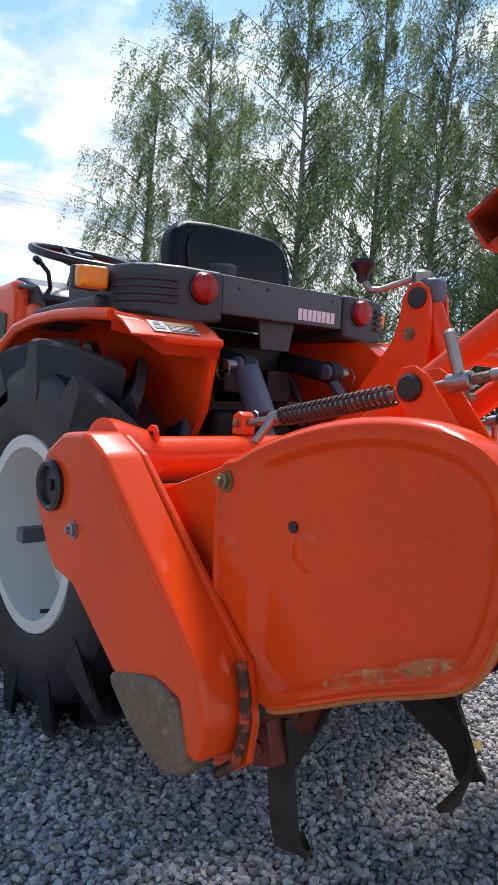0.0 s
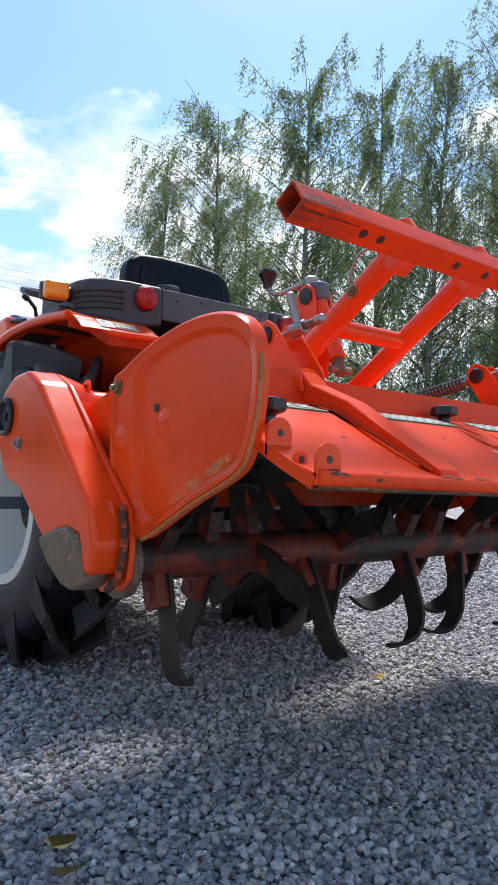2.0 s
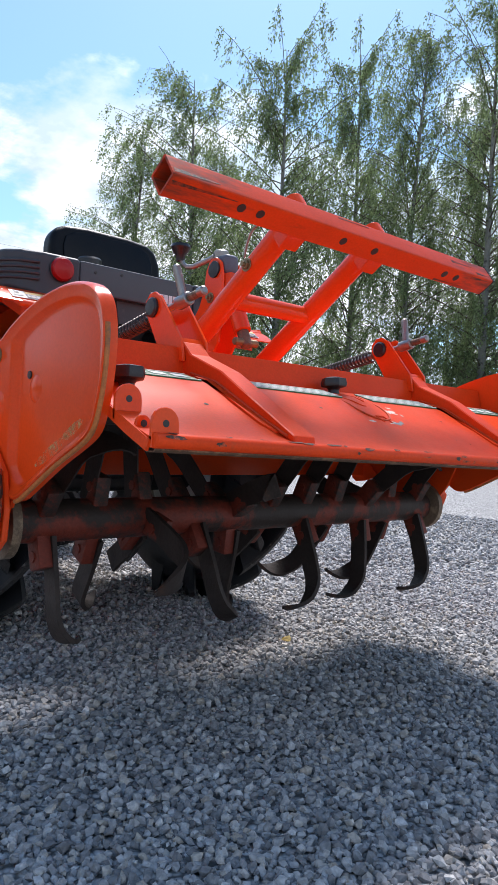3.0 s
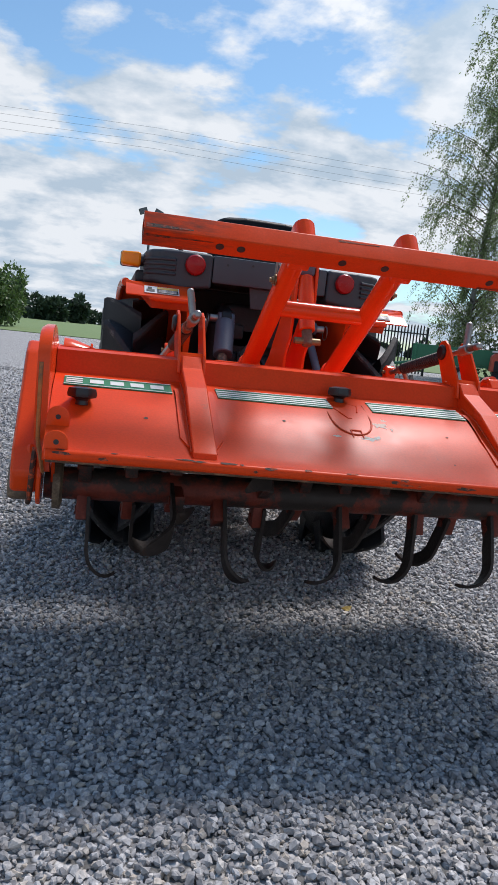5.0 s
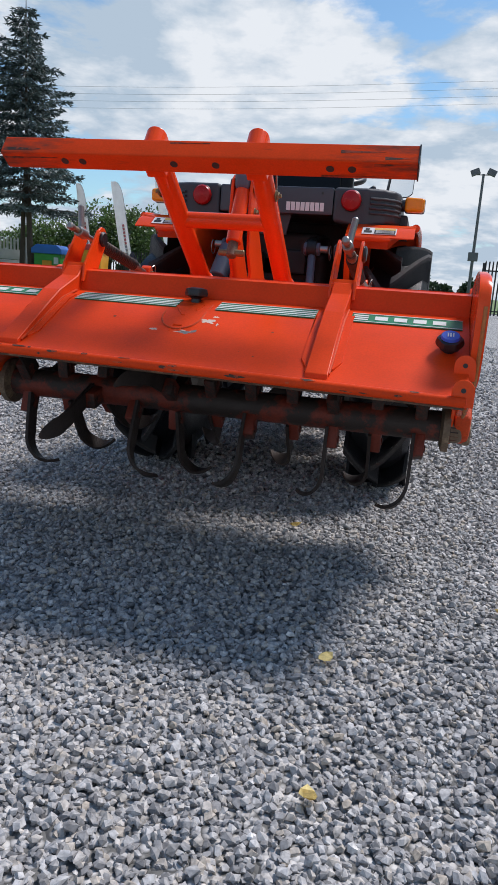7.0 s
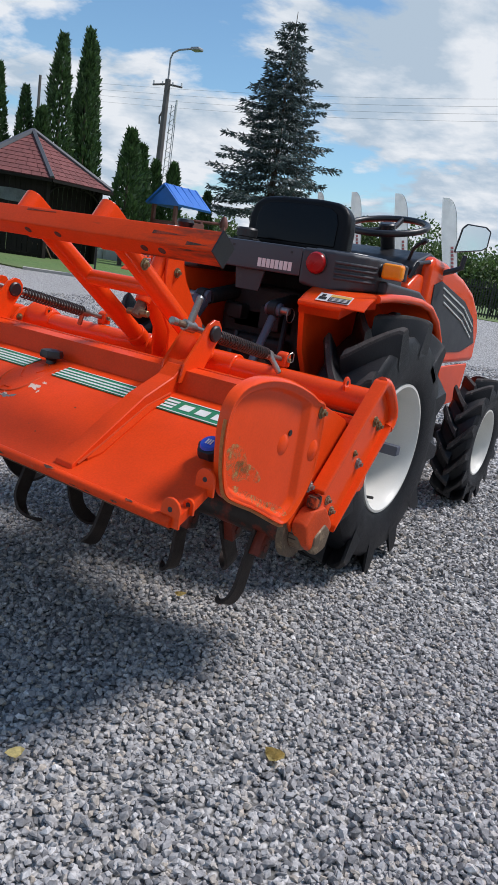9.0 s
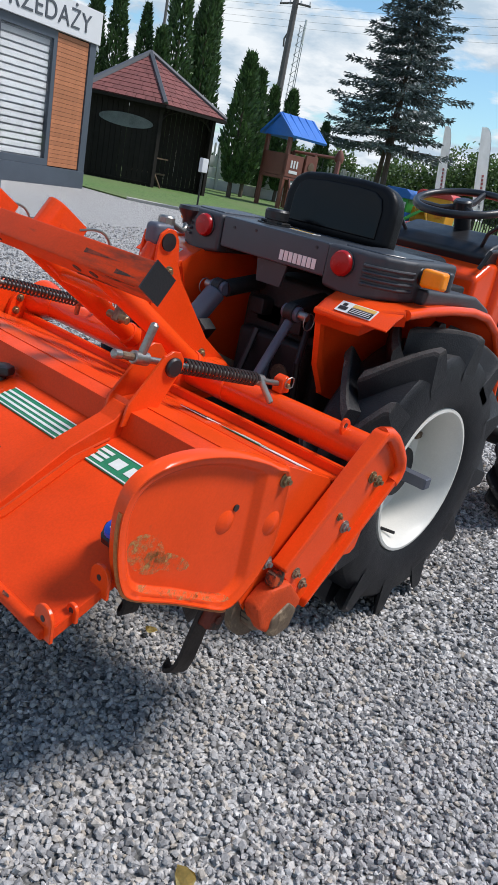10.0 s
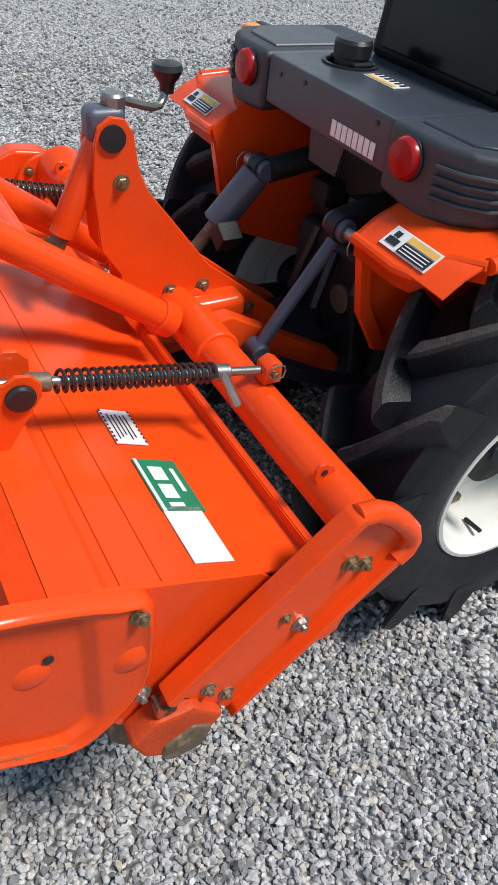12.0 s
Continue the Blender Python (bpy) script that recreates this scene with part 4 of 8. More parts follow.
        # dried mud along the lower edge
        for i, (my, mz, mw, mh) in enumerate(((-1.292, 0.580, 0.040, 0.034), (-1.250, 0.556, 0.052, 0.016), (-1.150, 0.468, 0.050, 0.009), (-1.230, 0.500, 0.050, 0.009), (-1.290, 0.530, 0.034, 0.008))):
            if s < 0 and i < 3:
                continue
            bmm = bmesh.new()
            bmm.faces.new([bmm.verts.new((s * (0.6115 if i < 2 else 0.6285), my + mw * math.cos(0.4488 * k), mz + mh * math.sin(0.4488 * k) - 0.45 * mw * math.cos(0.4488 * k))) for k in range(14)])
            part("mud_smear", bmm, M["mud"], shield, "dried yellow-brown mud")
        hex_bolt("bolt", (s * 0.6228, -1.012, 0.488), "x", shield, 0.0088, "zinc", s)

    # beam tube across the machine
    beam = part("beam_tube", rod((-0.655, -0.700, 0.636), (0.620, -0.700, 0.636), 0.036, 28, 0.002), O, t)
    for s in (-1, 1):
        ear = [(-0.016, 0.030), (-0.016, 0.046), (-0.009, 0.058), (0.0, 0.062), (0.009, 0.058), (0.016, 0.046), (0.016, 0.030)]
        lug = part("beam_lug", prism(ear, -0.003, 0.003, "x", 0.001, 1, None, pose(s * 0.535, -0.700, 0.636, 28, 0, 0)), O, beam)
        part("pin_hole", lathe([(0.0, -0.0036), (0.0055, -0.0036), (0.0055, 0.0036), (0.0, 0.0036)], (s * 0.535, -0.7216, 0.6766), "x", 12), M["black_print"], lug)
        part("beam_collar", rod((s * 0.10, -0.700, 0.640), (s * 0.20, -0.700, 0.640), 0.040, 24, 0.003), O, beam)

    # bolted drive flange between the beam and the chain case
    fl = part("drive_flange", prism(rounded([(-0.800, 0.560), (-0.808, 0.620), (-0.775, 0.668), (-0.720, 0.682), (-0.665, 0.668), (-0.640, 0.630), (-0.650, 0.580)], 4), -0.622, -0.606, "x", 0.003, 2), O, beam)
    part("flange_cone", lathe([(0.060, 0.0), (0.058, 0.020), (0.046, 0.060), (0.0365, 0.085)], (-0.606, -0.700, 0.640), "x", 28), O, fl)
    for a in (25, 65, 105, 145, 185):
        hex_bolt("bolt", (-0.606, -0.722 + 0.066 * math.cos(radians(a)), 0.614 + 0.056 * math.sin(radians(a))), "x", fl, 0.0075, "brass", 1)

    # chain case on one side: pressed two-part box with a round bearing cap and a bare shoe
    outer = [(-0.800, 0.688), (-0.738, 0.682), (-0.692, 0.656), (-0.658, 0.604), (-0.652, 0.584), (-0.702, 0.508), (-0.724, 0.490), (-0.779, 0.480), (-0.889, 0.405), (-0.915, 0.392), (-0.985, 0.425), (-1.030, 0.418),
             (-1.045, 0.362), (-1.070, 0.364), (-1.082, 0.408), (-1.066, 0.460), (-0.850, 0.664)]
    case = part("chain_case", prism(outer, -0.690, -0.628, "x", 0.014, 3), O, t, "orange chain case with scuffed edges", True, 50)
    part("case_flange", prism([(y - 0.006, z_ - 0.004) for y, z_ in outer[:1]] + [(-0.854, 0.662), (-1.078, 0.462), (-1.092, 0.405), (-1.085, 0.355), (-1.060, 0.336), (-1.0, 0.325), (-0.95, 0.37), (-0.80, 0.60)], -0.634, -0.624, "x", 0.002, 1), O, case)
    shoe = [(-0.888, 0.404), (-0.903, 0.386), (-0.937, 0.360), (-0.984, 0.338), (-1.015, 0.333), (-1.050, 0.343), (-1.057, 0.366), (-1.038, 0.412), (-1.005, 0.432), (-0.957, 0.426)]
    part("wear_shoe", prism(shoe, -0.697, -0.645, "x", 0.012, 3), M["bare_steel"], case, "bare scraped steel wear shoe", True, 50)
    cap = part("bearing_cap", lathe([(0.034, 0.006), (0.036, -0.006), (0.032, -0.010), (0.027, -0.008), (0.025, -0.002), (0.0, -0.002)], (-0.690, -0.716, 0.607), "x", 32), M["black_plastic"], case, "black ringed bearing cap")
    part("cap_screw", lathe([(0.0, -0.004), (0.008, -0.004), (0.008, 0.004), (0.0, 0.004)], (-0.692, -0.716, 0.607), "x", 12), M["cast"], cap)
    hex_bolt("plug", (-0.690, -0.783, 0.557), "x", case, 0.008, "zinc", -1)
    hex_bolt("bolt", (-0.628, -0.895, 0.592), "x", case, 0.010, "brass", -1)
    part("lower_lug", rod((-0.676, -1.040, 0.446), (-0.640, -1.058, 0.458), 0.015, 14, 0.005), O, case)
    part("chipped_edge", tube([(-0.640, -1.074, 0.466), (-0.642, -1.087, 0.430), (-0.644, -1.088, 0.395), (-0.646, -1.080, 0.360), (-0.650, -1.055, 0.338)], 0.0062, 8), M["chips"], case, "rusty edge with chipped paint")

    # bearing arm on the other side: open channel with a looped top end
    web = [(-0.735, 0.698), (-0.690, 0.690), (-0.655, 0.660), (-0.628, 0.622), (-0.634, 0.590), (-0.650, 0.572), (-0.885, 0.362), (-0.980, 0.470)]
    arm = part("bearing_arm", prism(web, 0.622, 0.630, "x", 0.002, 1), O, t, "orange channel-section bearing arm")
    part("arm_flange", prism([(-0.738, 0.708), (-0.752, 0.703), (-0.988, 0.478), (-0.978, 0.466), (-0.738, 0.692)], 0.616, 0.650, "x", 0.004, 2), O, arm)
    part("arm_flange", prism([(-0.644, 0.578), (-0.885, 0.356), (-0.878, 0.372), (-0.656, 0.586)], 0.622, 0.646, "x", 0.003, 2), O, arm)
    loop = [(0.633, -0.744, 0.698), (0.633, -0.715, 0.694), (0.633, -0.690, 0.680), (0.633, -0.662, 0.654), (0.633, -0.640, 0.628), (0.633, -0.632, 0.608), (0.633, -0.636, 0.590), (0.633, -0.650, 0.578)]
    part("arm_end_loop", tube(loop, 0.0155, 14), O, arm, "rounded return of the arm's top end")
    part("arm_gusset", prism([(-0.690, 0.540), (-0.696, 0.470), (-0.706, 0.430), (-0.722, 0.420), (-0.755, 0.424), (-0.810, 0.440)], 0.617, 0.623, "x", 0.001, 1), O, arm)
    for y, z_, r, k in ((-0.702, 0.588, 0.0085, "brass"), (-0.728, 0.602, 0.0085, "brass"), (-0.787, 0.505, 0.0090, "zinc"), (-0.815, 0.534, 0.0055, "brass"), (-0.890, 0.408, 0.0075, "bare_steel"), (-0.920, 0.440, 0.0075, "bare_steel")):
        hex_bolt("bolt", (0.630, y, z_), "x", arm, r, k, 1)
    part("rust_plug", box((0.616, -0.998, 0.436), (0.642, -0.968, 0.464), 0.006, None, 2), M["chips"], arm, "rusty square pin head")
    part("bearing_hub", lathe([(0.0, 0.012), (0.024, 0.012), (0.034, 0.006), (0.038, 0.0), (0.038, -0.02), (0.0, -0.02)], (0.622, -0.985, 0.372), "x", 26), M["bare_steel"], arm, "muddy steel bearing hub")
    part("arm_foot", prism([(-0.895, 0.380), (-0.945, 0.434), (-1.000, 0.436), (-1.035, 0.405), (-1.015, 0.356), (-0.976, 0.330), (-0.930, 0.336)], 0.606, 0.646, "x", 0.010, 2), M["orange_rust"], arm)
    part("foot_shoe", prism([(-0.915, 0.372), (-0.945, 0.395), (-0.990, 0.372), (-0.990, 0.336), (-0.972, 0.326), (-0.930, 0.332)], 0.630, 0.652, "x", 0.008, 2), M["bare_steel"], arm, "scraped bare steel foot")

    # gearbox, centre mast and front link plate
    gb = part("gearbox", box((-0.070, -0.76, 0.575), (0.070, -0.57, 0.655), 0.02, None, 3), O, t)
    mast = [(-0.838, 0.925), (-0.832, 0.950), (-0.812, 0.964), (-0.790, 0.960), (-0.776, 0.938), (-0.768, 0.886), (-0.752, 0.850), (-0.692, 0.776), (-0.636, 0.706), (-0.548, 0.640), (-0.483, 0.592), (-0.468, 0.560), (-0.520, 0.545), (-0.620, 0.540), (-0.714, 0.530), (-0.757, 0.569), (-0.796, 0.629), (-0.800, 0.713), (-0.832, 0.759), (-0.842, 0.864)]
    mp = None
    for x in (0.024, -0.028):
        p = part("mast_plate", prism(mast, x - 0.004, x + 0.004, "x", 0.0015, 1), O, t)
        mp = mp or p
    part("mast_pad", box((-0.023, -0.842, 0.922), (0.019, -0.782, 0.972), 0.012, None, 3), M["grey_link"], mp, "dark blue-grey mast head")
    part("mast_disc", lathe([(0.0, 0.0), (0.020, 0.0), (0.020, 0.004), (0.0, 0.005)], (0.0285, -0.810, 0.934), "x", 22), M["black_plastic"], mp)
    part("mast_disc", lathe([(0.0, 0.0), (0.020, 0.0), (0.020, -0.004), (0.0, -0.005)], (-0.0325, -0.810, 0.934), "x", 22), M["black_plastic"], mp)
    for y, z_ in ((-0.797, 0.868), (-0.710, 0.667), (-0.646, 0.667), (-0.601, 0.617), (-0.545, 0.602), (-0.748, 0.580)):
        hex_bolt("bolt", (0.028, y, z_), "x", mp, 0.0085, "brass", 1)
    hex_bolt("bolt", (-0.032, -0.797, 0.868), "x", mp, 0.0085, "brass", -1)
    part("mast_boss", lathe([(0.0, 0.0), (0.036, 0.0), (0.036, 0.010), (0.028, 0.014), (0.0, 0.014)], (0.028, -0.655, 0.628), "x", 26), O, mp)
    for s in (-1, 1):
        plate = [(-0.690, 0.655), (-0.640, 0.660), (-0.396, 0.527), (-0.384, 0.512), (-0.384, 0.478), (-0.400, 0.470), (-0.456, 0.492), (-0.660, 0.595)]
        part("hitch_plate", prism(plate, s * 0.118 - 0.018, s * 0.118 + 0.018, "x", 0.004, 2), O, t, "orange hitch plate reaching to the lower link")
    # depth screw strut with crank handle
    strut = part("screw_strut", rod((-0.002, -0.815, 0.935), (-0.002, -0.888, 0.782), 0.0205, 20, 0.002), O, t)
    part("strut_end", rod((-0.002, -0.884, 0.790), (-0.002, -0.905, 0.745), 0.014, 14, 0.003), M["bare_steel"], strut)
    part("strut_pin", rod((-0.037, -0.900, 0.756), (0.033, -0.900, 0.756), 0.009, 12, 0.002), M["brass"], strut)
    part("crank_nut", lathe([(0.017, 0.0), (0.019, 0.006), (0.019, 0.026), (0.015, 0.030), (0.0, 0.030)], (-0.004, -0.796, 0.958), "z", 8), M["zinc"], strut)
    part("crank", tube([(-0.006, -0.790, 0.978), (-0.018, -0.760, 0.967), (-0.032, -0.722, 0.955), (-0.040, -0.706, 0.955), (-0.046, -0.697, 0.964), (-0.049, -0.692, 0.980)], 0.0065, 10), M["zinc"], strut, "bright steel crank")
    part("crank_knob", lathe([(0.011, -0.004), (0.012, 0.010), (0.020, 0.020), (0.025, 0.030), (0.022, 0.038), (0.0, 0.041)], (-0.050, -0.690, 0.974), "z", 22), M["black_plastic"], strut, "worn black crank knob")

    # toolbar frame: two sloping posts, a cross tube and a square bar
    lo_, hi_ = Vector((0, -0.764, 0.677)), Vector((0, -1.195, 0.980))
    d = (hi_ - lo_).normalized()
    up = Vector((1, 0, 0)).cross(d)
    if up.z < 0:
        up = -up
    for s in (-1, 1):
        x = Vector((s * 0.118, 0, 0))
        post = part("frame_post", rod(lo_ + x, hi_ + x - d * 0.03, 0.0245, 22), O, t)
        # saddle tab with a rounded end over the bar
        bm = bmesh.new()
        w, L = 0.0235, 0.060
        ring = [(-w, -L), (w, -L)] + [(w * math.cos(a), w * math.sin(a)) for a in [math.pi * k / 8 for k in range(9)]]
        top = [bm.verts.new(hi_ + x - d * 0.026 + Vector((a, 0, 0)) + d * (b + 0.004) + up * 0.034) for a, b in ring]
        bot = [bm.verts.new(hi_ + x - d * 0.026 + Vector((a, 0, 0)) + d * (b + 0.004) - up * 0.038) for a, b in ring]
        bm.faces.new(top)
        bm.faces.new(bot[::-1])
        for i in range(len(ring)):
            bm.faces.new((top[i], bot[i], bot[(i + 1) % len(ring)], top[(i + 1) % len(ring)]))
        part("saddle", bevel(bm, 0.004, 2), O, post)
        # spring clip and bolt on the post
        q = lo_ + x + d * 0.36
        wire = [q + Vector((s * 0.022, 0, 0)) + d * (0.10 * k / 8) + up * (0.020 + 0.030 * math.sin(math.pi * k / 8)) for k in range(9)]
        part("clip_wire", tube(wire, 0.0028, 6), M["zinc"], post, "thin bent steel clip")
        hex_bolt("bolt", q + Vector((s * 0.024, 0, 0)), "x", post, 0.009, "brass", s)
        part("post_foot", rod(lo_ + x - d * 0.02, lo_ + x + d * 0.012, 0.030, 18, 0.003), O, post)
    cross = lo_ + d * 0.262
    part("cross_tube", rod(cross - Vector((0.105, 0, 0)), cross + Vector((0.105, 0, 0)), 0.020, 20), O, t)
    c = hi_ - d * 0.006 - up * 0.047
    h, wl = 0.0235, 0.004
    bm = bmesh.new()
    rings = []
    for x, hh in ((-0.456, h), (0.465, h), (0.465, h - wl), (-0.456, h - wl)):
        rings.append([bm.verts.new(c + Vector((x, 0, 0)) + d * a * hh + up * b * hh) for a, b in ((-1, -1), (1, -1), (1, 1), (-1, 1))])
    for i in range(3):
        for k in range(4):
            bm.faces.new((rings[i][k], rings[i][(k + 1) % 4], rings[i + 1][(k + 1) % 4], rings[i + 1][k]))
    for k in range(4):
        bm.faces.new((rings[3][k], rings[3][(k + 1) % 4], rings[0][(k + 1) % 4], rings[0][k]))
    long_edges = [e for e in bm.edges if abs(e.verts[0].co.x - e.verts[1].co.x) > 0.5 and (e.verts[0] in rings[0] or e.verts[1] in rings[0])]
    bar = part("square_bar", bevel(bm, 0.004, 2, long_edges), M["bar_paint"], t, "open-ended square orange toolbar with scraped ends")
    for x in (-0.305, -0.262, -0.048, 0.046, 0.290, 0.335):
        p = c + Vector((x, 0, 0)) - up * (h + 0.0002) + d * 0.002
        bmh = tube([p + up * 0.002, p - up * 0.0008], 0.0085, 14)
        part("bar_hole", bmh, M["black_print"], bar)
    for x0, x1, a0, a1 in ((-0.452, -0.32, 0.2, 0.5), (0.27, 0.38, -0.85, -0.65), (0.38, 0.450, 0.5, 0.8)):
        patch("scrape_mark", [c - up * (h + 0.0002) + Vector((x0, 0, 0)) + d * h * a0, c - up * (h + 0.0002) + Vector((x1, 0, 0)) + d * h * (a0 + 0.25), c - up * (h + 0.0002) + Vector((x1, 0, 0)) + d * h * a1, c - up * (h + 0.0002) + Vector((x0, 0, 0)) + d * h * a1], M["scrape"], bar, 0.0006)
    for x0, x1, b0, b1 in ((-0.452, -0.36, -0.75, -0.30), (-0.06, 0.03, 0.50, 0.75), (0.31, 0.40, -0.1, 0.25), (0.40, 0.452, -0.75, -0.4)):
        face = c + d * (h + 0.0003)
        patch("scrape_mark", [face + Vector((x0, 0, 0)) + up * h * b0, face + Vector((x0, 0, 0)) + up * h * b1, face + Vector((x1, 0, 0)) + up * h * (b1 - 0.15), face + Vector((x1, 0, 0)) + up * h * (b0 + 0.2)], M["scrape"], bar, 0.0006)
    # black face inside each open end stands for the shade in the hollow
    for s in (-1, 1):
        inner = [c + Vector((s * 0.40, 0, 0)) + d * a * (h - wl) + up * b * (h - wl) for a, b in ((-1, -1), (1, -1), (1, 1), (-1, 1))]
        bm = bmesh.new()
        bm.faces.new([bm.verts.new(p) for p in inner])
        part("bar_plug", bm, M["black_print"], bar)
    part("bar_end_cap", box((-0.0015, -h - 0.001, -h - 0.001), (0.0015, h + 0.001, h + 0.001), 0.0, None, 2, Matrix.Translation(c + Vector((0.466, 0, 0))) @ Matrix((( 1, 0, 0, 0), (0, d.y, up.y, 0), (0, d.z, up.z, 0), (0, 0, 0, 1)))), M["black_plastic"], bar, "black scuffed end cap")

    # spring rods between the beam and the flap brackets
    for s in (-1, 1):
        a, b = Vector((s * 0.327, -0.682, 0.690)), Vector((s * 0.327, -1.054, 0.764))
        w = (b - a).normalized()
        r = part("spring_rod", rod(a - w * 0.004, b + w * 0.112, 0.0065, 14, 0.002), M["zinc"], t, "zinc-plated adjusting rod")
        turns, n0, n1 = 21, 0.100, 0.328
        pts = []
        sd = Vector((1, 0, 0))
        un = w.cross(sd).normalized()
        for k in range(turns * 12 + 1):
            ang = 2 * math.pi * k / 12
            pts.append(a + w * (n0 + (n1 - n0) * k / (turns * 12)) + (sd * math.cos(ang) + un * math.sin(ang)) * 0.0138)
        part("coil_spring", tube(pts, 0.0026, 6), M["spring"], r, "dark steel coil spring")
        part("rod_sleeve", rod(a + w * 0.074, a + w * 0.101, 0.0125, 16, 0.002), M["zinc"], r)
        part("lever_pin", rod(a + w * 0.088 + Vector((s * 0.004, 0, 0.004)), a + w * 0.072 + Vector((s * 0.034, 0.0, -0.040)), 0.0072, 12, 0.003), M["zinc"], r)
        part("rod_collar", rod(b - w * 0.045, b - w * 0.012, 0.0125, 14, 0.002), M["bare_steel"], r)
        e = b + w * 0.055
        part("handle_nut", rod(e - w * 0.018, e + w * 0.018, 0.0125, 14, 0.002), M["zinc"], r)
        part("handle", rod(e, e + Vector((s * 0.010, 0.016, 0.066)), 0.0078, 14, 0.004), M["zinc"], r, "bare steel handle")
        part("rod_end", rod(b + w * 0.098, b + w * 0.118, 0.0085, 14, 0.003), M["zinc"], r)
        part("rod_thread", rod(e + w * 0.018, b + w * 0.099, 0.0074, 10), M["bare_steel"], r)
        part("rod_pivot", prism([(-0.700, 0.672), (-0.700, 0.705), (-0.684, 0.714), (-0.668, 0.705), (-0.668, 0.672)], s * 0.327 - 0.014, s * 0.327 + 0.014, "x", 0.003, 1), O, r)
        part("pivot_pin", rod((s * 0.327 - 0.022, -0.684, 0.692), (s * 0.327 + 0.022, -0.684, 0.692), 0.006, 10, 0.001), M["brass"], r)
        ring = [Vector((s * 0.327 + 0.022 + 0.003 * math.sin(k), -0.684 + 0.014 * math.cos(k * 0.785), 0.700 + 0.014 * math.sin(k * 0.785))) for k in range(8)]
        part("ring_clip", tube(ring, 0.0014, 6, None, True), M["zinc"], r)

    # rotor with holders and sickle blades
    R0 = Vector((0, -0.985, 0.372))
    shaft = part("rotor_shaft", rod(R0 + Vector((-0.62, 0, 0)), R0 + Vector((0.62, 0, 0)), 0.038, 20), M["rotor"], t, "rusty dark red rotor shaft")
    part("rotor_flange", lathe([(0.0, 0.0), (0.062, 0.0), (0.062, 0.016), (0.045, 0.022), (0.0, 0.022)], R0 + Vector((-0.60, 0, 0)), "x", 24), M["bare_steel"], shaft)
    part("rotor_flange", lathe([(0.0, 0.0), (0.062, 0.0), (0.062, -0.016), (0.045, -0.022), (0.0, -0.022)], R0 + Vector((0.60, 0, 0)), "x", 24), M["bare_steel"], shaft)
    # a tine runs out from the shaft, then hooks sideways and trails to a point
    path, n = [], 18
    for k in range(n + 1):
        u = k / n
        if u < 0.5:
            path.append((0.004 * u, 0.030 + 0.240 * u, -0.012 + 0.040 * u))
        else:
            a = radians(118) * (u - 0.5) / 0.5
            path.append((0.050 - 0.048 * math.cos(a), 0.150 + 0.062 * math.sin(a), 0.008 + 0.052 * ((u - 0.5) / 0.5) ** 1.3))
    proto = {}
    for side in (-1, 1):
        bm = bmesh.new()
        rows = []
        for k in range(n + 1):
            p = Vector(path[k])
            p.x *= side
            q0, q1 = Vector(path[max(k - 1, 0)]), Vector(path[min(k + 1, n)])
            q0.x *= side
            q1.x *= side
            tg = (q1 - q0).normalized()
            across = Vector((0, 0, 1))
            across = (across - tg * across.dot(tg)).normalized()
            u = k / n
            w = 0.0195 + 0.004 * math.sin(math.pi * min(1.0, u / 0.8)) if u < 0.72 else 0.0235 * (1 - ((u - 0.72) / 0.28) ** 1.6) * 0.86 + 0.0030
            face = tg.cross(across).normalized()
            rows.append([bm.verts.new(p + across * w * e + face * f) for e, f in ((-1, 0.0042), (1, 0.0016), (1, -0.0016), (-1, -0.0042))])
        for a_, b_ in zip(rows, rows[1:]):
            for k in range(4):
                bm.faces.new((a_[k], a_[(k + 1) % 4], b_[(k + 1) % 4], b_[k]))
        bm.faces.new(rows[0])
        bm.faces.new(rows[-1][::-1])
        bmesh.ops.recalc_face_normals(bm, faces=bm.faces)
        proto[side] = bm
    bmh = box((-0.015, 0.020, -0.022), (0.015, 0.085, 0.022), 0.004)
    lathe([(0.0, -0.018), (0.010, -0.018), (0.010, 0.018), (0.0, 0.018)], (0, 0.062, 0), "x", 6, bmh)
    blades, holder = {}, None
    for i in range(11):
        x = -0.53 + 0.106 * i
        for k in range(2 if i % 2 else 3):
            ang = (252, 292, 318, 236, 275, 312, 240, 300, 258, 288, 244)[i] + (170 if i % 2 else 118) * k
            m = pose(x, R0.y, R0.z, ang, 0, 0)
            if holder is None:
                holder = part("blade_holder", bmh, M["rotor"], shaft)
                holder.matrix_basis = m
            else:
                share("blade_holder", holder, shaft, m)
            side = 1 if i == 0 else -1 if i == 10 else (1 if i < 5 else -1) * (1 if k == 0 else -1)
            m2 = pose(x + side * 0.012, R0.y, R0.z, ang, 0, 0)
            if side not in blades:
                blades[side] = part("tine_blade", proto[side], M["blade"], shaft, "curved dark rusty tine blade", True, 40)
                blades[side].matrix_basis = m2
            else:
                share("tine_blade", blades[side], shaft, m2)["label"] = "curved dark rusty tine blade"
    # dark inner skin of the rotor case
    part("case_lining", sheet([(-1.13, 0.56), (-1.09, 0.66), (-1.03, 0.655), (-0.86, 0.598), (-0.80, 0.566), (-0.765, 0.50)], -0.600, 0.600, 0.004), M["cast"], cover, "dark sheet along the underside")
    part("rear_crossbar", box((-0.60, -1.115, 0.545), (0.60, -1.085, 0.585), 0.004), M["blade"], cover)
    return t


make_tiller()


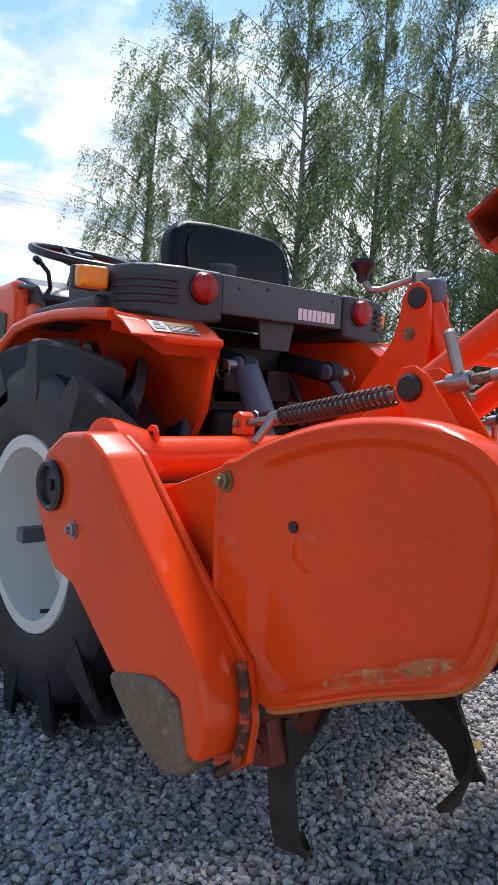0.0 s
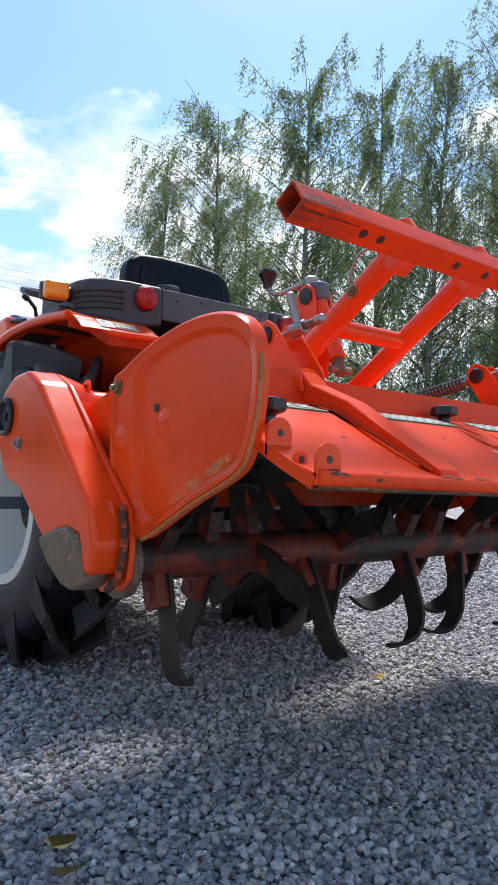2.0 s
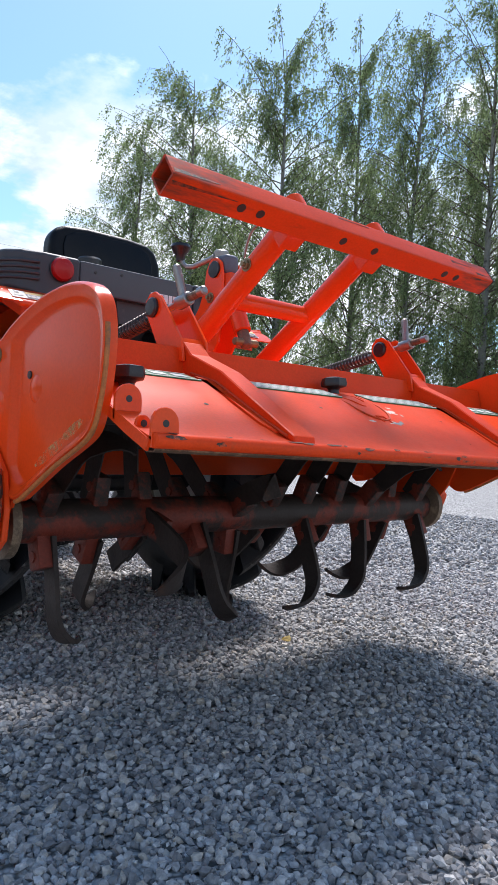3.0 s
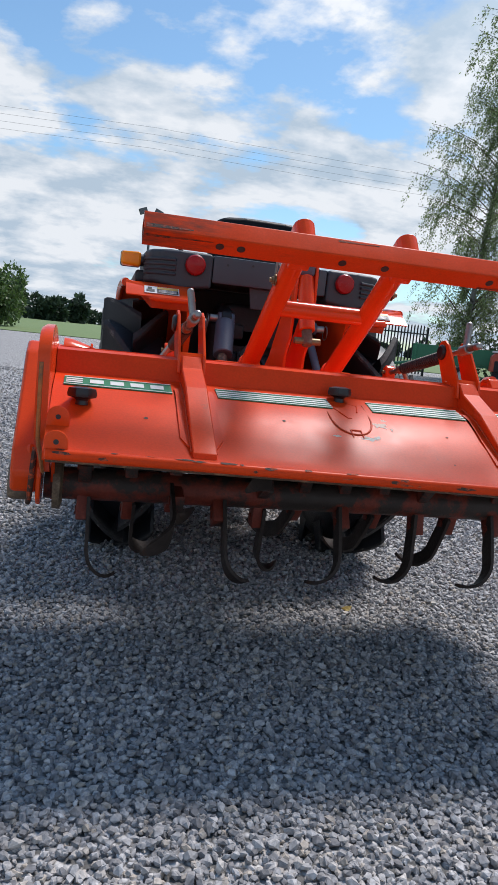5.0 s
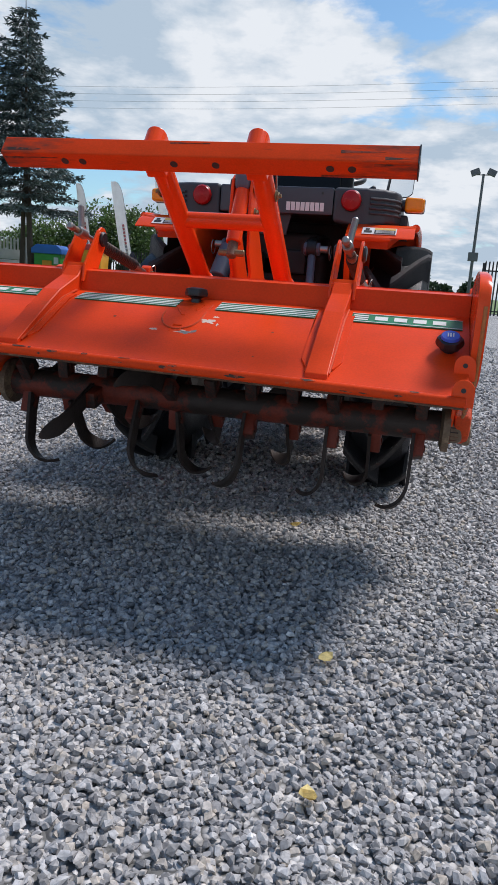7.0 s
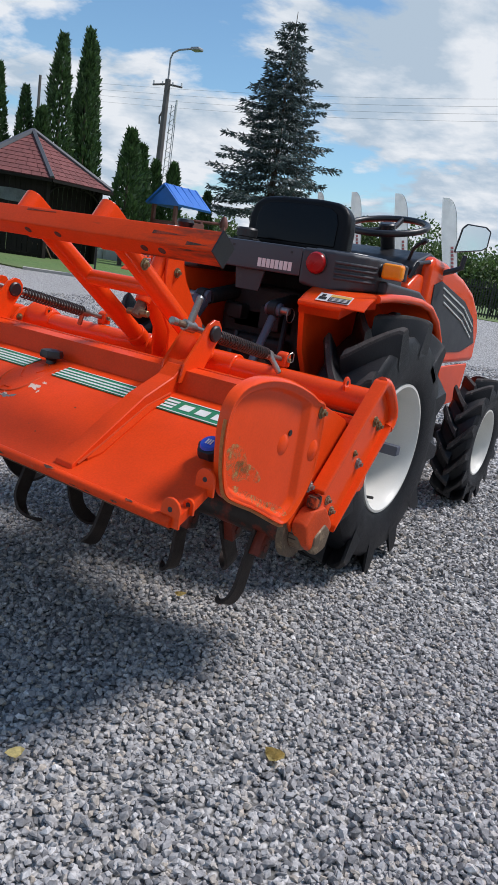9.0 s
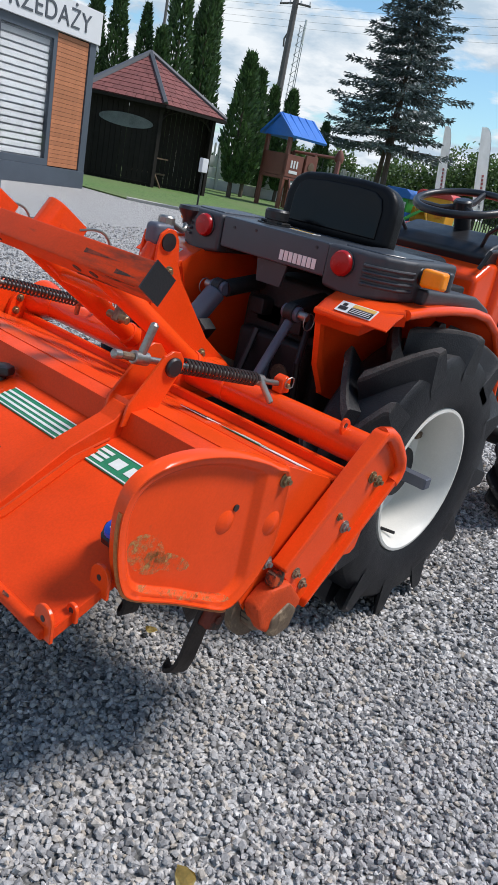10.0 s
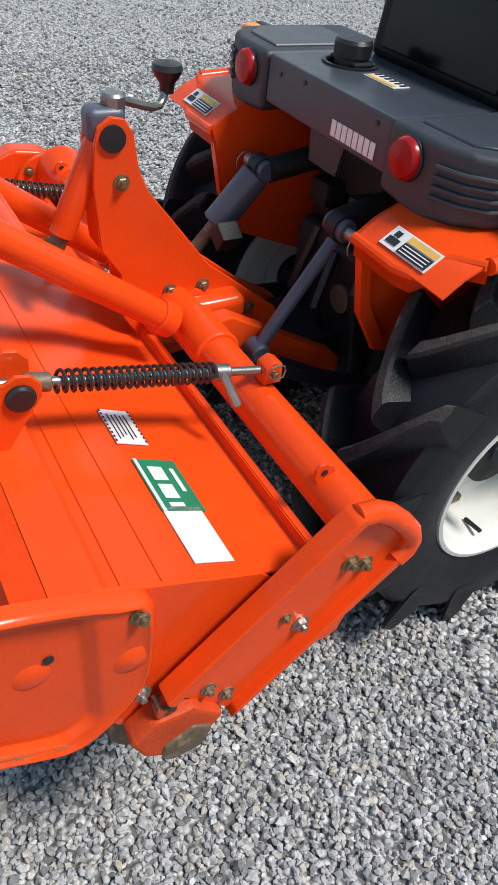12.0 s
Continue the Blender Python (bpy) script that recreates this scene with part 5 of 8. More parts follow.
# ---- tractor ----
def make_wheel(name, at, R, carcass, width, rim_r, side, lugs, parent, label):
    """Rim disc as the wheel, with rim and tyre below it. side: +1 or -1, the way the dish faces."""
    x, y, z = at
    hw = width / 2
    w = part(name, lathe([(0.0, 0.010 * side), (rim_r * 0.42, 0.010 * side), (rim_r * 0.50, -0.006 * side), (rim_r * 0.80, -0.012 * side), (rim_r * 0.93, 0.004 * side)], (x - side * hw * 0.42, y, z), "x", 40, None, False, False), M["rim"], parent, label)
    rim = [(rim_r * 0.90, -hw * 0.86), (rim_r * 1.03, -hw * 0.86), (rim_r * 1.04, -hw * 0.78), (rim_r * 0.93, -hw * 0.70), (rim_r * 0.91, -hw * 0.2), (rim_r * 0.91, hw * 0.2), (rim_r * 0.93, hw * 0.70), (rim_r * 1.04, hw * 0.78), (rim_r * 1.03, hw * 0.86),
           (rim_r * 0.99, hw * 0.87), (rim_r * 0.92, hw * 0.70), (rim_r * 0.88, hw * 0.2), (rim_r * 0.88, -hw * 0.2), (rim_r * 0.90, -hw * 0.72)]
    part("rim", lathe(rim, (x, y, z), "x", 48, None, True), M["rim"], w, "off-white painted steel rim")
    prof = [(rim_r * 1.02, -hw * 0.78), (rim_r * 1.12, -hw * 0.93), (rim_r * 1.35, -hw * 1.0), (carcass * 0.93, -hw * 0.97), (carcass * 0.985, -hw * 0.80), (carcass, -hw * 0.4), (carcass * 1.004, 0.0),
            (carcass, hw * 0.4), (carcass * 0.985, hw * 0.80), (carcass * 0.93, hw * 0.97), (rim_r * 1.35, hw * 1.0), (rim_r * 1.12, hw * 0.93), (rim_r * 1.02, hw * 0.78)]
    bm = lathe(prof, (x, y, z), "x", 64, None, False, False)
    part("tyre", bm, M["rubber"], w, "worn black lugged farm tyre", True, 40)
    # chevron lugs: tall curved bars running from the crown over the shoulder
    step = 2 * math.pi / lugs
    n = 10
    for e in (-1, 1):
        bm = bmesh.new()
        ring = []
        for k in range(n + 1):
            u = k / n
            lat = e * hw * min(1.0, -0.12 + 1.28 * u)
            ang = 0.80 * step * min(1.0, u / 0.83) ** 1.2
            fall = max(0.0, (u - 0.76) / 0.24)
            top = R * (1 - 0.015 * u) - R * 0.035 * fall ** 1.5
            base = carcass * 0.945 - R * 0.12 * fall
            half = 0.072 * (0.36 / R) ** 0.3
            row = []
            for rr, da in ((base, -half * 1.75), (top - 0.008, -half * 0.72), (top, -half * 0.48), (top, half * 0.48), (top - 0.008, half * 0.72), (base, half * 1.75)):
                row.append(bm.verts.new((lat, rr * math.sin(ang + da), rr * math.cos(ang + da))))
            ring.append(row)
        for p, q in zip(ring, ring[1:]):
            for k in range(6):
                bm.faces.new((p[k], p[(k + 1) % 6], q[(k + 1) % 6], q[k]))
        bm.faces.new(ring[0])
        bm.faces.new(ring[-1][::-1])
        first = None
        for i in range(lugs):
            m = Matrix.Translation((x, y, z)) @ Matrix.Rotation(-i * step - (step / 2 if e > 0 else 0), 4, "X")
            if first is None:
                first = part("lug", bm, M["rubber"], w, "", True, 40)
                first.matrix_basis = m
                first.data.materials.append(M["lug_worn"])
                for f_ in first.data.polygons:
                    if math.hypot(f_.center.y, f_.center.z) > R * 0.955:
                        f_.material_index = 1
            else:
                share("lug", first, w, m)
    return w


def make_tractor():
    t = thing("compact_tractor", "orange compact farm tractor with charcoal rear panel", "tractor", (0, 0, 0))
    O = M["orange"]
    # gearbox, axle and underside
    cast = part("transmission", box((-0.165, -0.30, 0.36), (0.165, 0.42, 0.80), 0.03, None, 3), M["cast"], t, "black oily transmission casting")
    part("rear_cover", box((-0.13, -0.345, 0.40), (0.13, -0.29, 0.70), 0.02, None, 3), M["cast"], cast)
    part("pto_shaft", rod((0.0, -0.34, 0.47), (0.0, -0.47, 0.475), 0.022, 16, 0.003), M["bare_steel"], cast)
    part("pto_guard", prism([(-0.085, 0.455), (-0.085, 0.535), (0.085, 0.535), (0.085, 0.455), (0.075, 0.455), (0.075, 0.525), (-0.075, 0.525), (-0.075, 0.455)], -0.45, -0.34, "y"), M["cast"], cast)
    part("drive_shaft", rod((0.0, -0.45, 0.475), (0.0, -0.62, 0.585), 0.030, 16, 0.004), M["cast"], cast)
    for s in (-1, 1):
        part("axle_tube", lathe([(0.085, 0.0), (0.085, 0.03 * s), (0.060, 0.06 * s), (0.052, 0.24 * s), (0.075, 0.25 * s), (0.075, 0.27 * s)], (s * 0.14, -0.16, 0.41), "x", 24), M["cast"], cast)
    bm = box((-0.12, -0.30, 0.70), (0.14, -0.10, 0.86), 0.02, None, 3)
    box((0.02, -0.35, 0.72), (0.10, -0.28, 0.80), 0.01, bm)
    box((-0.11, -0.345, 0.74), (-0.05, -0.29, 0.79), 0.01, bm)
    part("hydraulic_block", bm, M["cast"], cast)
    for p, q in (((-0.06, -0.34, 0.70), (-0.10, -0.33, 0.45)), ((0.11, -0.32, 0.80), (0.13, -0.35, 0.52)), ((0.02, -0.35, 0.68), (0.05, -0.36, 0.50))):
        mid = (Vector(p) + Vector(q)) / 2 + Vector((0.02, -0.05, 0))
        part("hose", tube([p, mid, q], 0.010, 10), M["black_plastic"], cast)
    part("gear_lever_boot", lathe([(0.03, 0.0), (0.026, 0.03), (0.0, 0.035)], (0.06, -0.352, 0.60), "y", 14), M["bare_steel"], cast)
    part("under_frame", box((-0.11, 0.40, 0.33), (0.11, 1.42, 0.50), 0.02), M["cast"], t, "black engine and chassis underside")
    part("front_axle", rod((-0.40, 0.98, 0.29), (0.40, 0.98, 0.29), 0.035, 14), M["cast"], t)

    part("bulkhead", box((-0.235, -0.12, 0.50), (0.235, 0.30, 0.906), 0.01), M["cast"], cast, "black panel under the seat")
    # wheels
    for s in (-1, 1):
        w = make_wheel("rear_wheel", (s * 0.402, -0.16, 0.415), 0.428, 0.368, 0.205, 0.208, s, 12, t, "cream rear wheel disc")
        part("axle_stub", rod((s * 0.345, -0.16, 0.412), (s * 0.505, -0.16, 0.412), 0.022, 4, 0.003), M["grey_link"], w, "grey square axle end")
        part("axle_flange", lathe([(0.0, 0.0), (0.050, 0.0), (0.050, 0.014 * s), (0.036, 0.020 * s), (0.0, 0.020 * s)], (s * 0.368, -0.16, 0.412), "x", 20), M["bare_steel"], w)
        for k in range(6):
            a = radians(60 * k + 20)
            hex_bolt("wheel_bolt", (s * 0.370, -0.16 + 0.082 * math.cos(a), 0.412 + 0.082 * math.sin(a)), "x", w, 0.010, "bare_steel", s)
        for a in (25, 145, 265):
            p = Vector((s * 0.352, -0.16 + 0.168 * math.cos(radians(a)), 0.412 + 0.168 * math.sin(radians(a))))
            part("rim_lug", box(p - Vector((0.004, 0.016, 0.010)), p + Vector((0.016 * s + 0.004, 0.016, 0.010)), 0.004), M["bare_steel"], w)
        part("valve", rod((s * 0.42, -0.16 - 0.03, 0.412 - 0.172), (s * 0.465, -0.16 - 0.03, 0.412 - 0.166), 0.005, 8, 0.001), M["black_plastic"], w)
        f = make_wheel("front_wheel", (s * 0.43, 0.98, 0.290), 0.294, 0.254, 0.150, 0.150, s, 14, t, "cream front wheel disc")
        for k in range(5):
            a = radians(72 * k)
            hex_bolt("wheel_bolt", (s * 0.410, 0.98 + 0.055 * math.cos(a), 0.290 + 0.055 * math.sin(a)), "x", f, 0.009, "cast", s)

    # fenders
    prof = [(-0.503, 0.842), (-0.470, 0.866), (-0.430, 0.884), (-0.330, 0.891), (-0.200, 0.893), (-0.080, 0.888), (0.020, 0.872), (0.110, 0.830), (0.180, 0.765), (0.225, 0.690), (0.245, 0.600)]
    for s in (-1, 1):
        x0, x1 = sorted((s * 0.243, s * 0.448))
        fd = part("fender", sheet(prof, x0, x1, 0.004), O, t, "glossy orange mudguard")
        wall = prof + [(0.245, 0.48), (0.05, 0.48), (-0.16, 0.52), (-0.415, 0.615)]
        part("inner_wall", prism(wall, s * 0.245 - 0.003, s * 0.245 + 0.003), O, fd)
        lip = prof[2:]
        part("outer_lip", tube([(s * 0.448, y, z - 0.006) for y, z in lip], 0.0125, 12), O, fd)
        part("rear_lip", tube([(s * 0.245, -0.503, 0.838), (s * 0.345, -0.503, 0.836), (s * 0.372, -0.495, 0.838), (s * 0.400, -0.450, 0.868), (s * 0.448, -0.432, 0.878)], 0.009, 10), O, fd)
        skirt = [(s * 0.245, -0.503, 0.842), (s * 0.345, -0.503, 0.842), (s * 0.372, -0.493, 0.842), (s * 0.400, -0.448, 0.874), (s * 0.448, -0.430, 0.884)]
        bm = bmesh.new()
        top = [bm.verts.new(p) for p in skirt]
        low = [bm.verts.new((p[0], p[1] + 0.004, p[2] - 0.034)) for p in skirt]
        for i in range(len(skirt) - 1):
            bm.faces.new((top[i], top[i + 1], low[i + 1], low[i]))
        bmesh.ops.solidify(bm, geom=bm.faces[:], thickness=0.004)
        part("rear_skirt", bm, O, fd)
        part("mud_flap", prism([(-0.500, 0.835), (-0.470, 0.700), (-0.418, 0.620), (-0.405, 0.640), (-0.455, 0.720), (-0.480, 0.835)], min(s * 0.245, s * 0.262), max(s * 0.245, s * 0.262)), O, fd)
        # warning label on the sloping rear of the mudguard
        o = Vector((s * 0.342, -0.4985, 0.8475))
        v = Vector((0, 0.060, 0.0385))
        u = Vector((1, 0, 0))
        n = u.cross(v).normalized() * 0.0022
        lb = patch("warning_label", quad_at(o, u, v, -0.052, 0.052, 0.08, 0.62), M["white"], fd)
        lb["label"] = "white warning label with black text block"
        patch("label_block", quad_at(o + n, u, v, -0.014, 0.049, 0.11, 0.38), M["black_print"], lb, 0.0005)
        patch("label_head", quad_at(o + n, u, v, -0.014, 0.049, 0.41, 0.57), M["yellow_print"], lb, 0.0005)
        patch("label_sign", quad_at(o + n, u, v, -0.046, -0.022, 0.18, 0.34), M["black_print"], lb, 0.0005)
        patch("label_sign", quad_at(o + n, u, v, -0.042, -0.030, 0.38, 0.52), M["black_print"], lb, 0.0005)
        for k in range(3):
            patch("text_bar", quad_at(o + n * 1.4, u, v, -0.010, 0.045, 0.15 + 0.08 * k, 0.175 + 0.08 * k), M["white"], lb, 0.0004)
        # charcoal side panel on top of the mudguard
        side = [(-0.30, 0.890), (-0.30, 0.930), (0.0, 0.915), (0.10, 0.880), (0.12, 0.845), (0.02, 0.868), (-0.10, 0.886)]
        part("side_console", prism(side, min(s * 0.30, s * 0.415), max(s * 0.30, s * 0.415), "x", 0.010, 3), M["charcoal"], fd, "charcoal plastic side console")

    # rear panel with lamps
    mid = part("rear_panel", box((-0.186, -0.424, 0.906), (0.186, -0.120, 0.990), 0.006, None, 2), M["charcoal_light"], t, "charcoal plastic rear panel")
    for s in (-1, 1):
        plan = [(s * 0.187, -0.432), (s * 0.290, -0.430), (s * 0.345, -0.412), (s * 0.378, -0.378), (s * 0.390, -0.330), (s * 0.392, -0.120), (s * 0.187, -0.120)]
        bm = prism(plan, 0.880, 0.992, "z", 0.012, 3)
        for v in bm.verts:
            if v.co.z < 0.90:
                v.co.z += 0.018 * max(0.0, 1 - abs(abs(v.co.x) - 0.27) / 0.10) * -1 + 0.010
        end = part("panel_end", bm, M["charcoal"], mid, "", True, 50)
        for k in range(4):
            z = 0.918 + 0.0145 * k
            pts = [(s * 0.302, -0.4315, z), (s * 0.345, -0.414, z), (s * 0.378, -0.380, z), (s * 0.390, -0.335, z)]
            part("panel_rib", tube(pts, 0.0042, 8), M["charcoal"], end)
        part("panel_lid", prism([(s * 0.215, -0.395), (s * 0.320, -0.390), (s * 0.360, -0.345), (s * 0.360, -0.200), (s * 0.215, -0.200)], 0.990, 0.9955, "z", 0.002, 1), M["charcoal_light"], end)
        lamp = part("tail_lamp", lathe([(0.0330, 0.006), (0.0330, -0.004), (0.0315, -0.006)], (s * 0.243, -0.430, 0.952), "y", 30), M["black_plastic"], mid, "round red tail lamp")
        part("lens", lathe([(0.0312, -0.004), (0.0312, -0.012), (0.027, -0.018), (0.012, -0.021), (0.0, -0.0215)], (s * 0.243, -0.430, 0.952), "y", 30), M["red_lens"], lamp, "red reflector lens")
        sig = part("turn_signal", box((s * 0.433 - 0.032, -0.300, 0.935), (s * 0.433 + 0.032, -0.276, 0.983), 0.008, None, 3), M["charcoal"], mid, "amber turn signal on a black stalk")
        bm = box((s * 0.433 - 0.031, -0.332, 0.936), (s * 0.433 + 0.031, -0.296, 0.982), 0.009, None, 3)
        for v in bm.verts:
            if (v.co.x - s * 0.433) * s > 0 and v.co.y < -0.31:
                v.co.z = 0.959 + (v.co.z - 0.959) * 0.90
        part("lens", bm, M["amber_lens"], sig, "amber lens")
        part("stalk", rod((s * 0.375, -0.300, 0.958), (s * 0.405, -0.300, 0.958), 0.019, 14, 0.003), M["black_plastic"], sig)
        part("stalk_ring", rod((s * 0.380, -0.300, 0.958), (s * 0.392, -0.300, 0.958), 0.023, 14, 0.003), M["black_plastic"], sig)
    # plain pale bars where the maker's name stands
    x = 0.036
    for k in range(8):
        w = 0.0125
        a = x + k * 0.0155
        bar = patch("name_bar", [(a, -0.4245, 0.917), (a + w, -0.4245, 0.917), (a + w, -0.4245, 0.943), (a, -0.4245, 0.943)], M["white"], mid, 0.0012)
    for x_, z_ in ((-0.14, 0.965), (-0.06, 0.972), (0.15, 0.972)):
        part("panel_screw", lathe([(0.0, -0.0015), (0.004, -0.0015), (0.004, 0.001)], (x_, -0.4245, z_), "y", 10), M["black_print"], mid)
    part("panel_bracket", prism([(-0.060, 0.908), (0.050, 0.908), (0.036, 0.842), (-0.050, 0.842)], -0.400, -0.392, "y", 0.001, 1), M["charcoal"], mid)
    capb = part("fuel_cap", lathe([(0.052, 0.988), (0.052, 0.994), (0.046, 0.994), (0.044, 0.990), (0.030, 0.990), (0.030, 1.002), (0.034, 1.004), (0.035, 1.026), (0.031, 1.032), (0.0, 1.033)], (-0.098, -0.305, 0), "z", 30), M["black_plastic"], mid, "black plastic fuel cap")
    part("cap_bracket", box((-0.138, -0.325, 0.992), (-0.058, -0.285, 1.000), 0.003), M["cast"], mid)
    o = Vector((-0.030, -0.325, 0.9905))
    st = patch("fuel_sticker", quad_at(o, (1, 0, 0), (0, 1, 0), 0.0, 0.085, 0.0, 0.036), M["white"], mid)
    for k in range(6):
        patch("hatch_bar", quad_at(o + Vector((0, 0, 0.0018)), (1, 0, 0), (0, 1, 0), 0.004 + k * 0.014, 0.011 + k * 0.014, 0.020, 0.034), M["black_print"], st, 0.0004)
    patch("sticker_band", quad_at(o + Vector((0, 0, 0.0018)), (1, 0, 0), (0, 1, 0), 0.004, 0.080, 0.002, 0.012), M["yellow_print"], st, 0.0004)
    bm = bmesh.new()
    tube([(-0.03, -0.15, 1.000), (0.00, -0.13, 1.012), (0.06, -0.12, 1.014), (0.11, -0.13, 1.004)], 0.012, 10, bm)
    part("panel_handle", bm, M["charcoal"], mid)

    # seat
    seat = part("seat", box((-0.165, -0.16, 0.925), (0.19, 0.24, 0.985), 0.03, None, 3), M["vinyl"], t, "black vinyl tractor seat")
    back = [(-0.168, 0.985), (-0.172, 1.085), (-0.160, 1.128), (-0.125, 1.150), (-0.05, 1.157), (0.09, 1.157), (0.165, 1.150), (0.198, 1.128), (0.212, 1.085), (0.216, 0.985)]
    lean = Matrix.Translation((0, -0.20, 0.99)) @ Matrix.Rotation(radians(-8), 4, "X") @ Matrix.Translation((0, 0.20, -0.99))
    part("backrest", prism(back, -0.215, -0.150, "y", 0.022, 4, None, lean), M["vinyl"], seat, "black vinyl seat backrest", True, 60)
    pan = [(0.022 + (a - 0.022) * 0.80, 1.068 + (b - 1.068) * 0.74) for a, b in back]
    part("back_panel", prism(pan, -0.2195, -0.210, "y", 0.004, 2, None, lean), M["gloss_black"], seat, "smooth black backrest panel")

    # bonnet, dashboard, steering
    side = [(0.56, 0.60), (0.55, 1.030), (0.60, 1.062), (0.78, 1.048), (1.05, 1.000), (1.24, 0.945), (1.38, 0.860), (1.46, 0.760), (1.47, 0.600)]
    bn = part("bonnet", prism(side, -0.235, 0.235, "x", 0.045, 4), O, t, "orange engine bonnet", True, 60)
    for s in (-1, 1):
        grey = [(0.66, 0.66), (0.63, 0.95), (0.72, 0.97), (1.10, 0.90), (1.30, 0.82), (1.40, 0.70), (1.20, 0.66)]
        part("side_grille", prism(grey, s * 0.2365 - 0.003, s * 0.2365 + 0.003, "x", 0.002, 1), M["charcoal"], bn, "grey side panel of the bonnet")
        for k in range(3):
            part("pale_stripe", tube([(s * 0.2405, 0.74 + 0.02 * k, 0.945 - 0.030 * k), (s * 0.2405, 1.10, 0.868 - 0.030 * k), (s * 0.2405, 1.30, 0.785 - 0.028 * k)], 0.004, 6), M["decal_white"], bn)
        part("headlamp_band", box((s * 0.10 - 0.09, 1.455, 0.70), (s * 0.10 + 0.09, 1.475, 0.80), 0.01), M["black_plastic"], bn)
        part("side_step", prism([(0.84, 0.60), (1.30, 0.60), (1.26, 0.41), (0.86, 0.40)], s * 0.250 - 0.006, s * 0.250 + 0.006, "x", 0.003, 1), O, bn)
        part("foot_plate", box((min(s * 0.16, s * 0.36), 0.24, 0.445), (max(s * 0.16, s * 0.36), 0.66, 0.460), 0.003), O, t)
    dash = part("dashboard", prism([(0.50, 0.92), (0.46, 1.000), (0.50, 1.035), (0.64, 1.075), (0.72, 1.060), (0.72, 0.92)], -0.20, 0.20, "x", 0.015, 3), M["black_plastic"], t, "black dashboard with levers")
    part("dash_cowl", prism([(0.42, 0.70), (0.40, 0.93), (0.50, 0.985), (0.60, 0.98), (0.60, 0.70)], -0.215, 0.215, "x", 0.02, 3), O, dash)
    for x_ in (-0.15, 0.155):
        part("control_lever", tube([(x_, 0.50, 1.03), (x_ * 1.15, 0.47, 1.075), (x_ * 1.35, 0.46, 1.100)], 0.007, 8), M["black_plastic"], dash)
        part("lever_knob", rod((x_ * 1.35, 0.46, 1.098), (x_ * 1.50, 0.455, 1.112), 0.011, 12, 0.004), M["black_plastic"], dash)
    for s in (-1, 1):
        part("dash_rail", tube([(s * 0.20, 0.43, 0.96), (s * 0.22, 0.44, 1.02), (s * 0.22, 0.56, 1.035), (s * 0.21, 0.62, 1.00)], 0.008, 8), M["black_plastic"], dash)
    col = part("steering_column", rod((0.0, 0.68, 0.99), (0.0, 0.59, 1.150), 0.030, 16, 0.004), M["black_plastic"], t)
    c, axis = Vector((0.0, 0.585, 1.158)), Vector((0, -0.28, 0.96)).normalized()
    u, v = Vector((1, 0, 0)), axis.cross(Vector((1, 0, 0))).normalized()
    ring = [c + (u * math.cos(a) + v * math.sin(a)) * 0.165 for a in [2 * math.pi * k / 40 for k in range(40)]]
    wheel = part("steering_wheel", tube(ring, 0.0135, 12, None, True), M["black_plastic"], t, "black steering wheel")
    for a in (90, 215, 325):
        e = c + (u * math.cos(radians(a)) + v * math.sin(radians(a))) * 0.160
        part("spoke", tube([c - axis * 0.012, (c + e) / 2 - axis * 0.018, e], 0.011, 8), M["black_plastic"], wheel)
    part("wheel_hub", rod(c - axis * 0.03, c + axis * 0.012, 0.034, 18, 0.006), M["black_plastic"], wheel)
    arm = part("mirror_arm", tube([(0.22, 0.72, 1.000), (0.27, 0.735, 1.020), (0.298, 0.745, 1.035), (0.300, 0.75, 1.085)], 0.012, 10), M["black_plastic"], t)
    m = [(-0.066, -0.058), (-0.052, 0.045), (-0.035, 0.064), (0.045, 0.062), (0.068, 0.045), (0.066, -0.020), (0.045, -0.036)]
    turn = pose(0.318, 0.75, 1.150, 0, 0, 24)
    part("mirror_shell", prism(m, -0.004, 0.022, "y", 0.006, 2, None, turn), M["black_plastic"], arm)
    part("mirror_glass", prism([(a * 0.9, b * 0.9) for a, b in m], -0.0065, -0.0045, "y", 0, 1, None, turn), M["mirror"], arm, "bright rear-view mirror glass")

    # three-point linkage
    for s in (-1, 1):
        top = Vector((s * 0.135, -0.447, 0.800))
        la = part("lift_arm", tube([(s * 0.10, -0.15, 0.815), (s * 0.115, -0.30, 0.825), (s * 0.120, -0.440, 0.800)], 0.024, 12), M["cast"], t, "black lift arm")
        part("ball_joint", rod(top - Vector((0.026, 0, 0)), top + Vector((0.026, 0, 0)), 0.020, 18, 0.003), M["grey_link"], la)
        part("joint_washer", rod(top - Vector((0.015, 0, 0)), top + Vector((0.015, 0, 0)), 0.025, 18, 0.002), M["cast"], la)
        part("joint_pin", rod(top - Vector((s * 0.01, 0, 0)), top + Vector((s * 0.052, 0, 0)), 0.012, 12, 0.002), M["zinc"], la)
        ring = [top + Vector((s * 0.058, 0.022 * math.cos(k * 0.524), -0.010 + 0.022 * math.sin(k * 0.524))) for k in range(12)]
        part("ring_pin", tube(ring, 0.0016, 6, None, True), M["zinc"], la)
        low = Vector((s * 0.160, -0.600, 0.600))
        lk = None
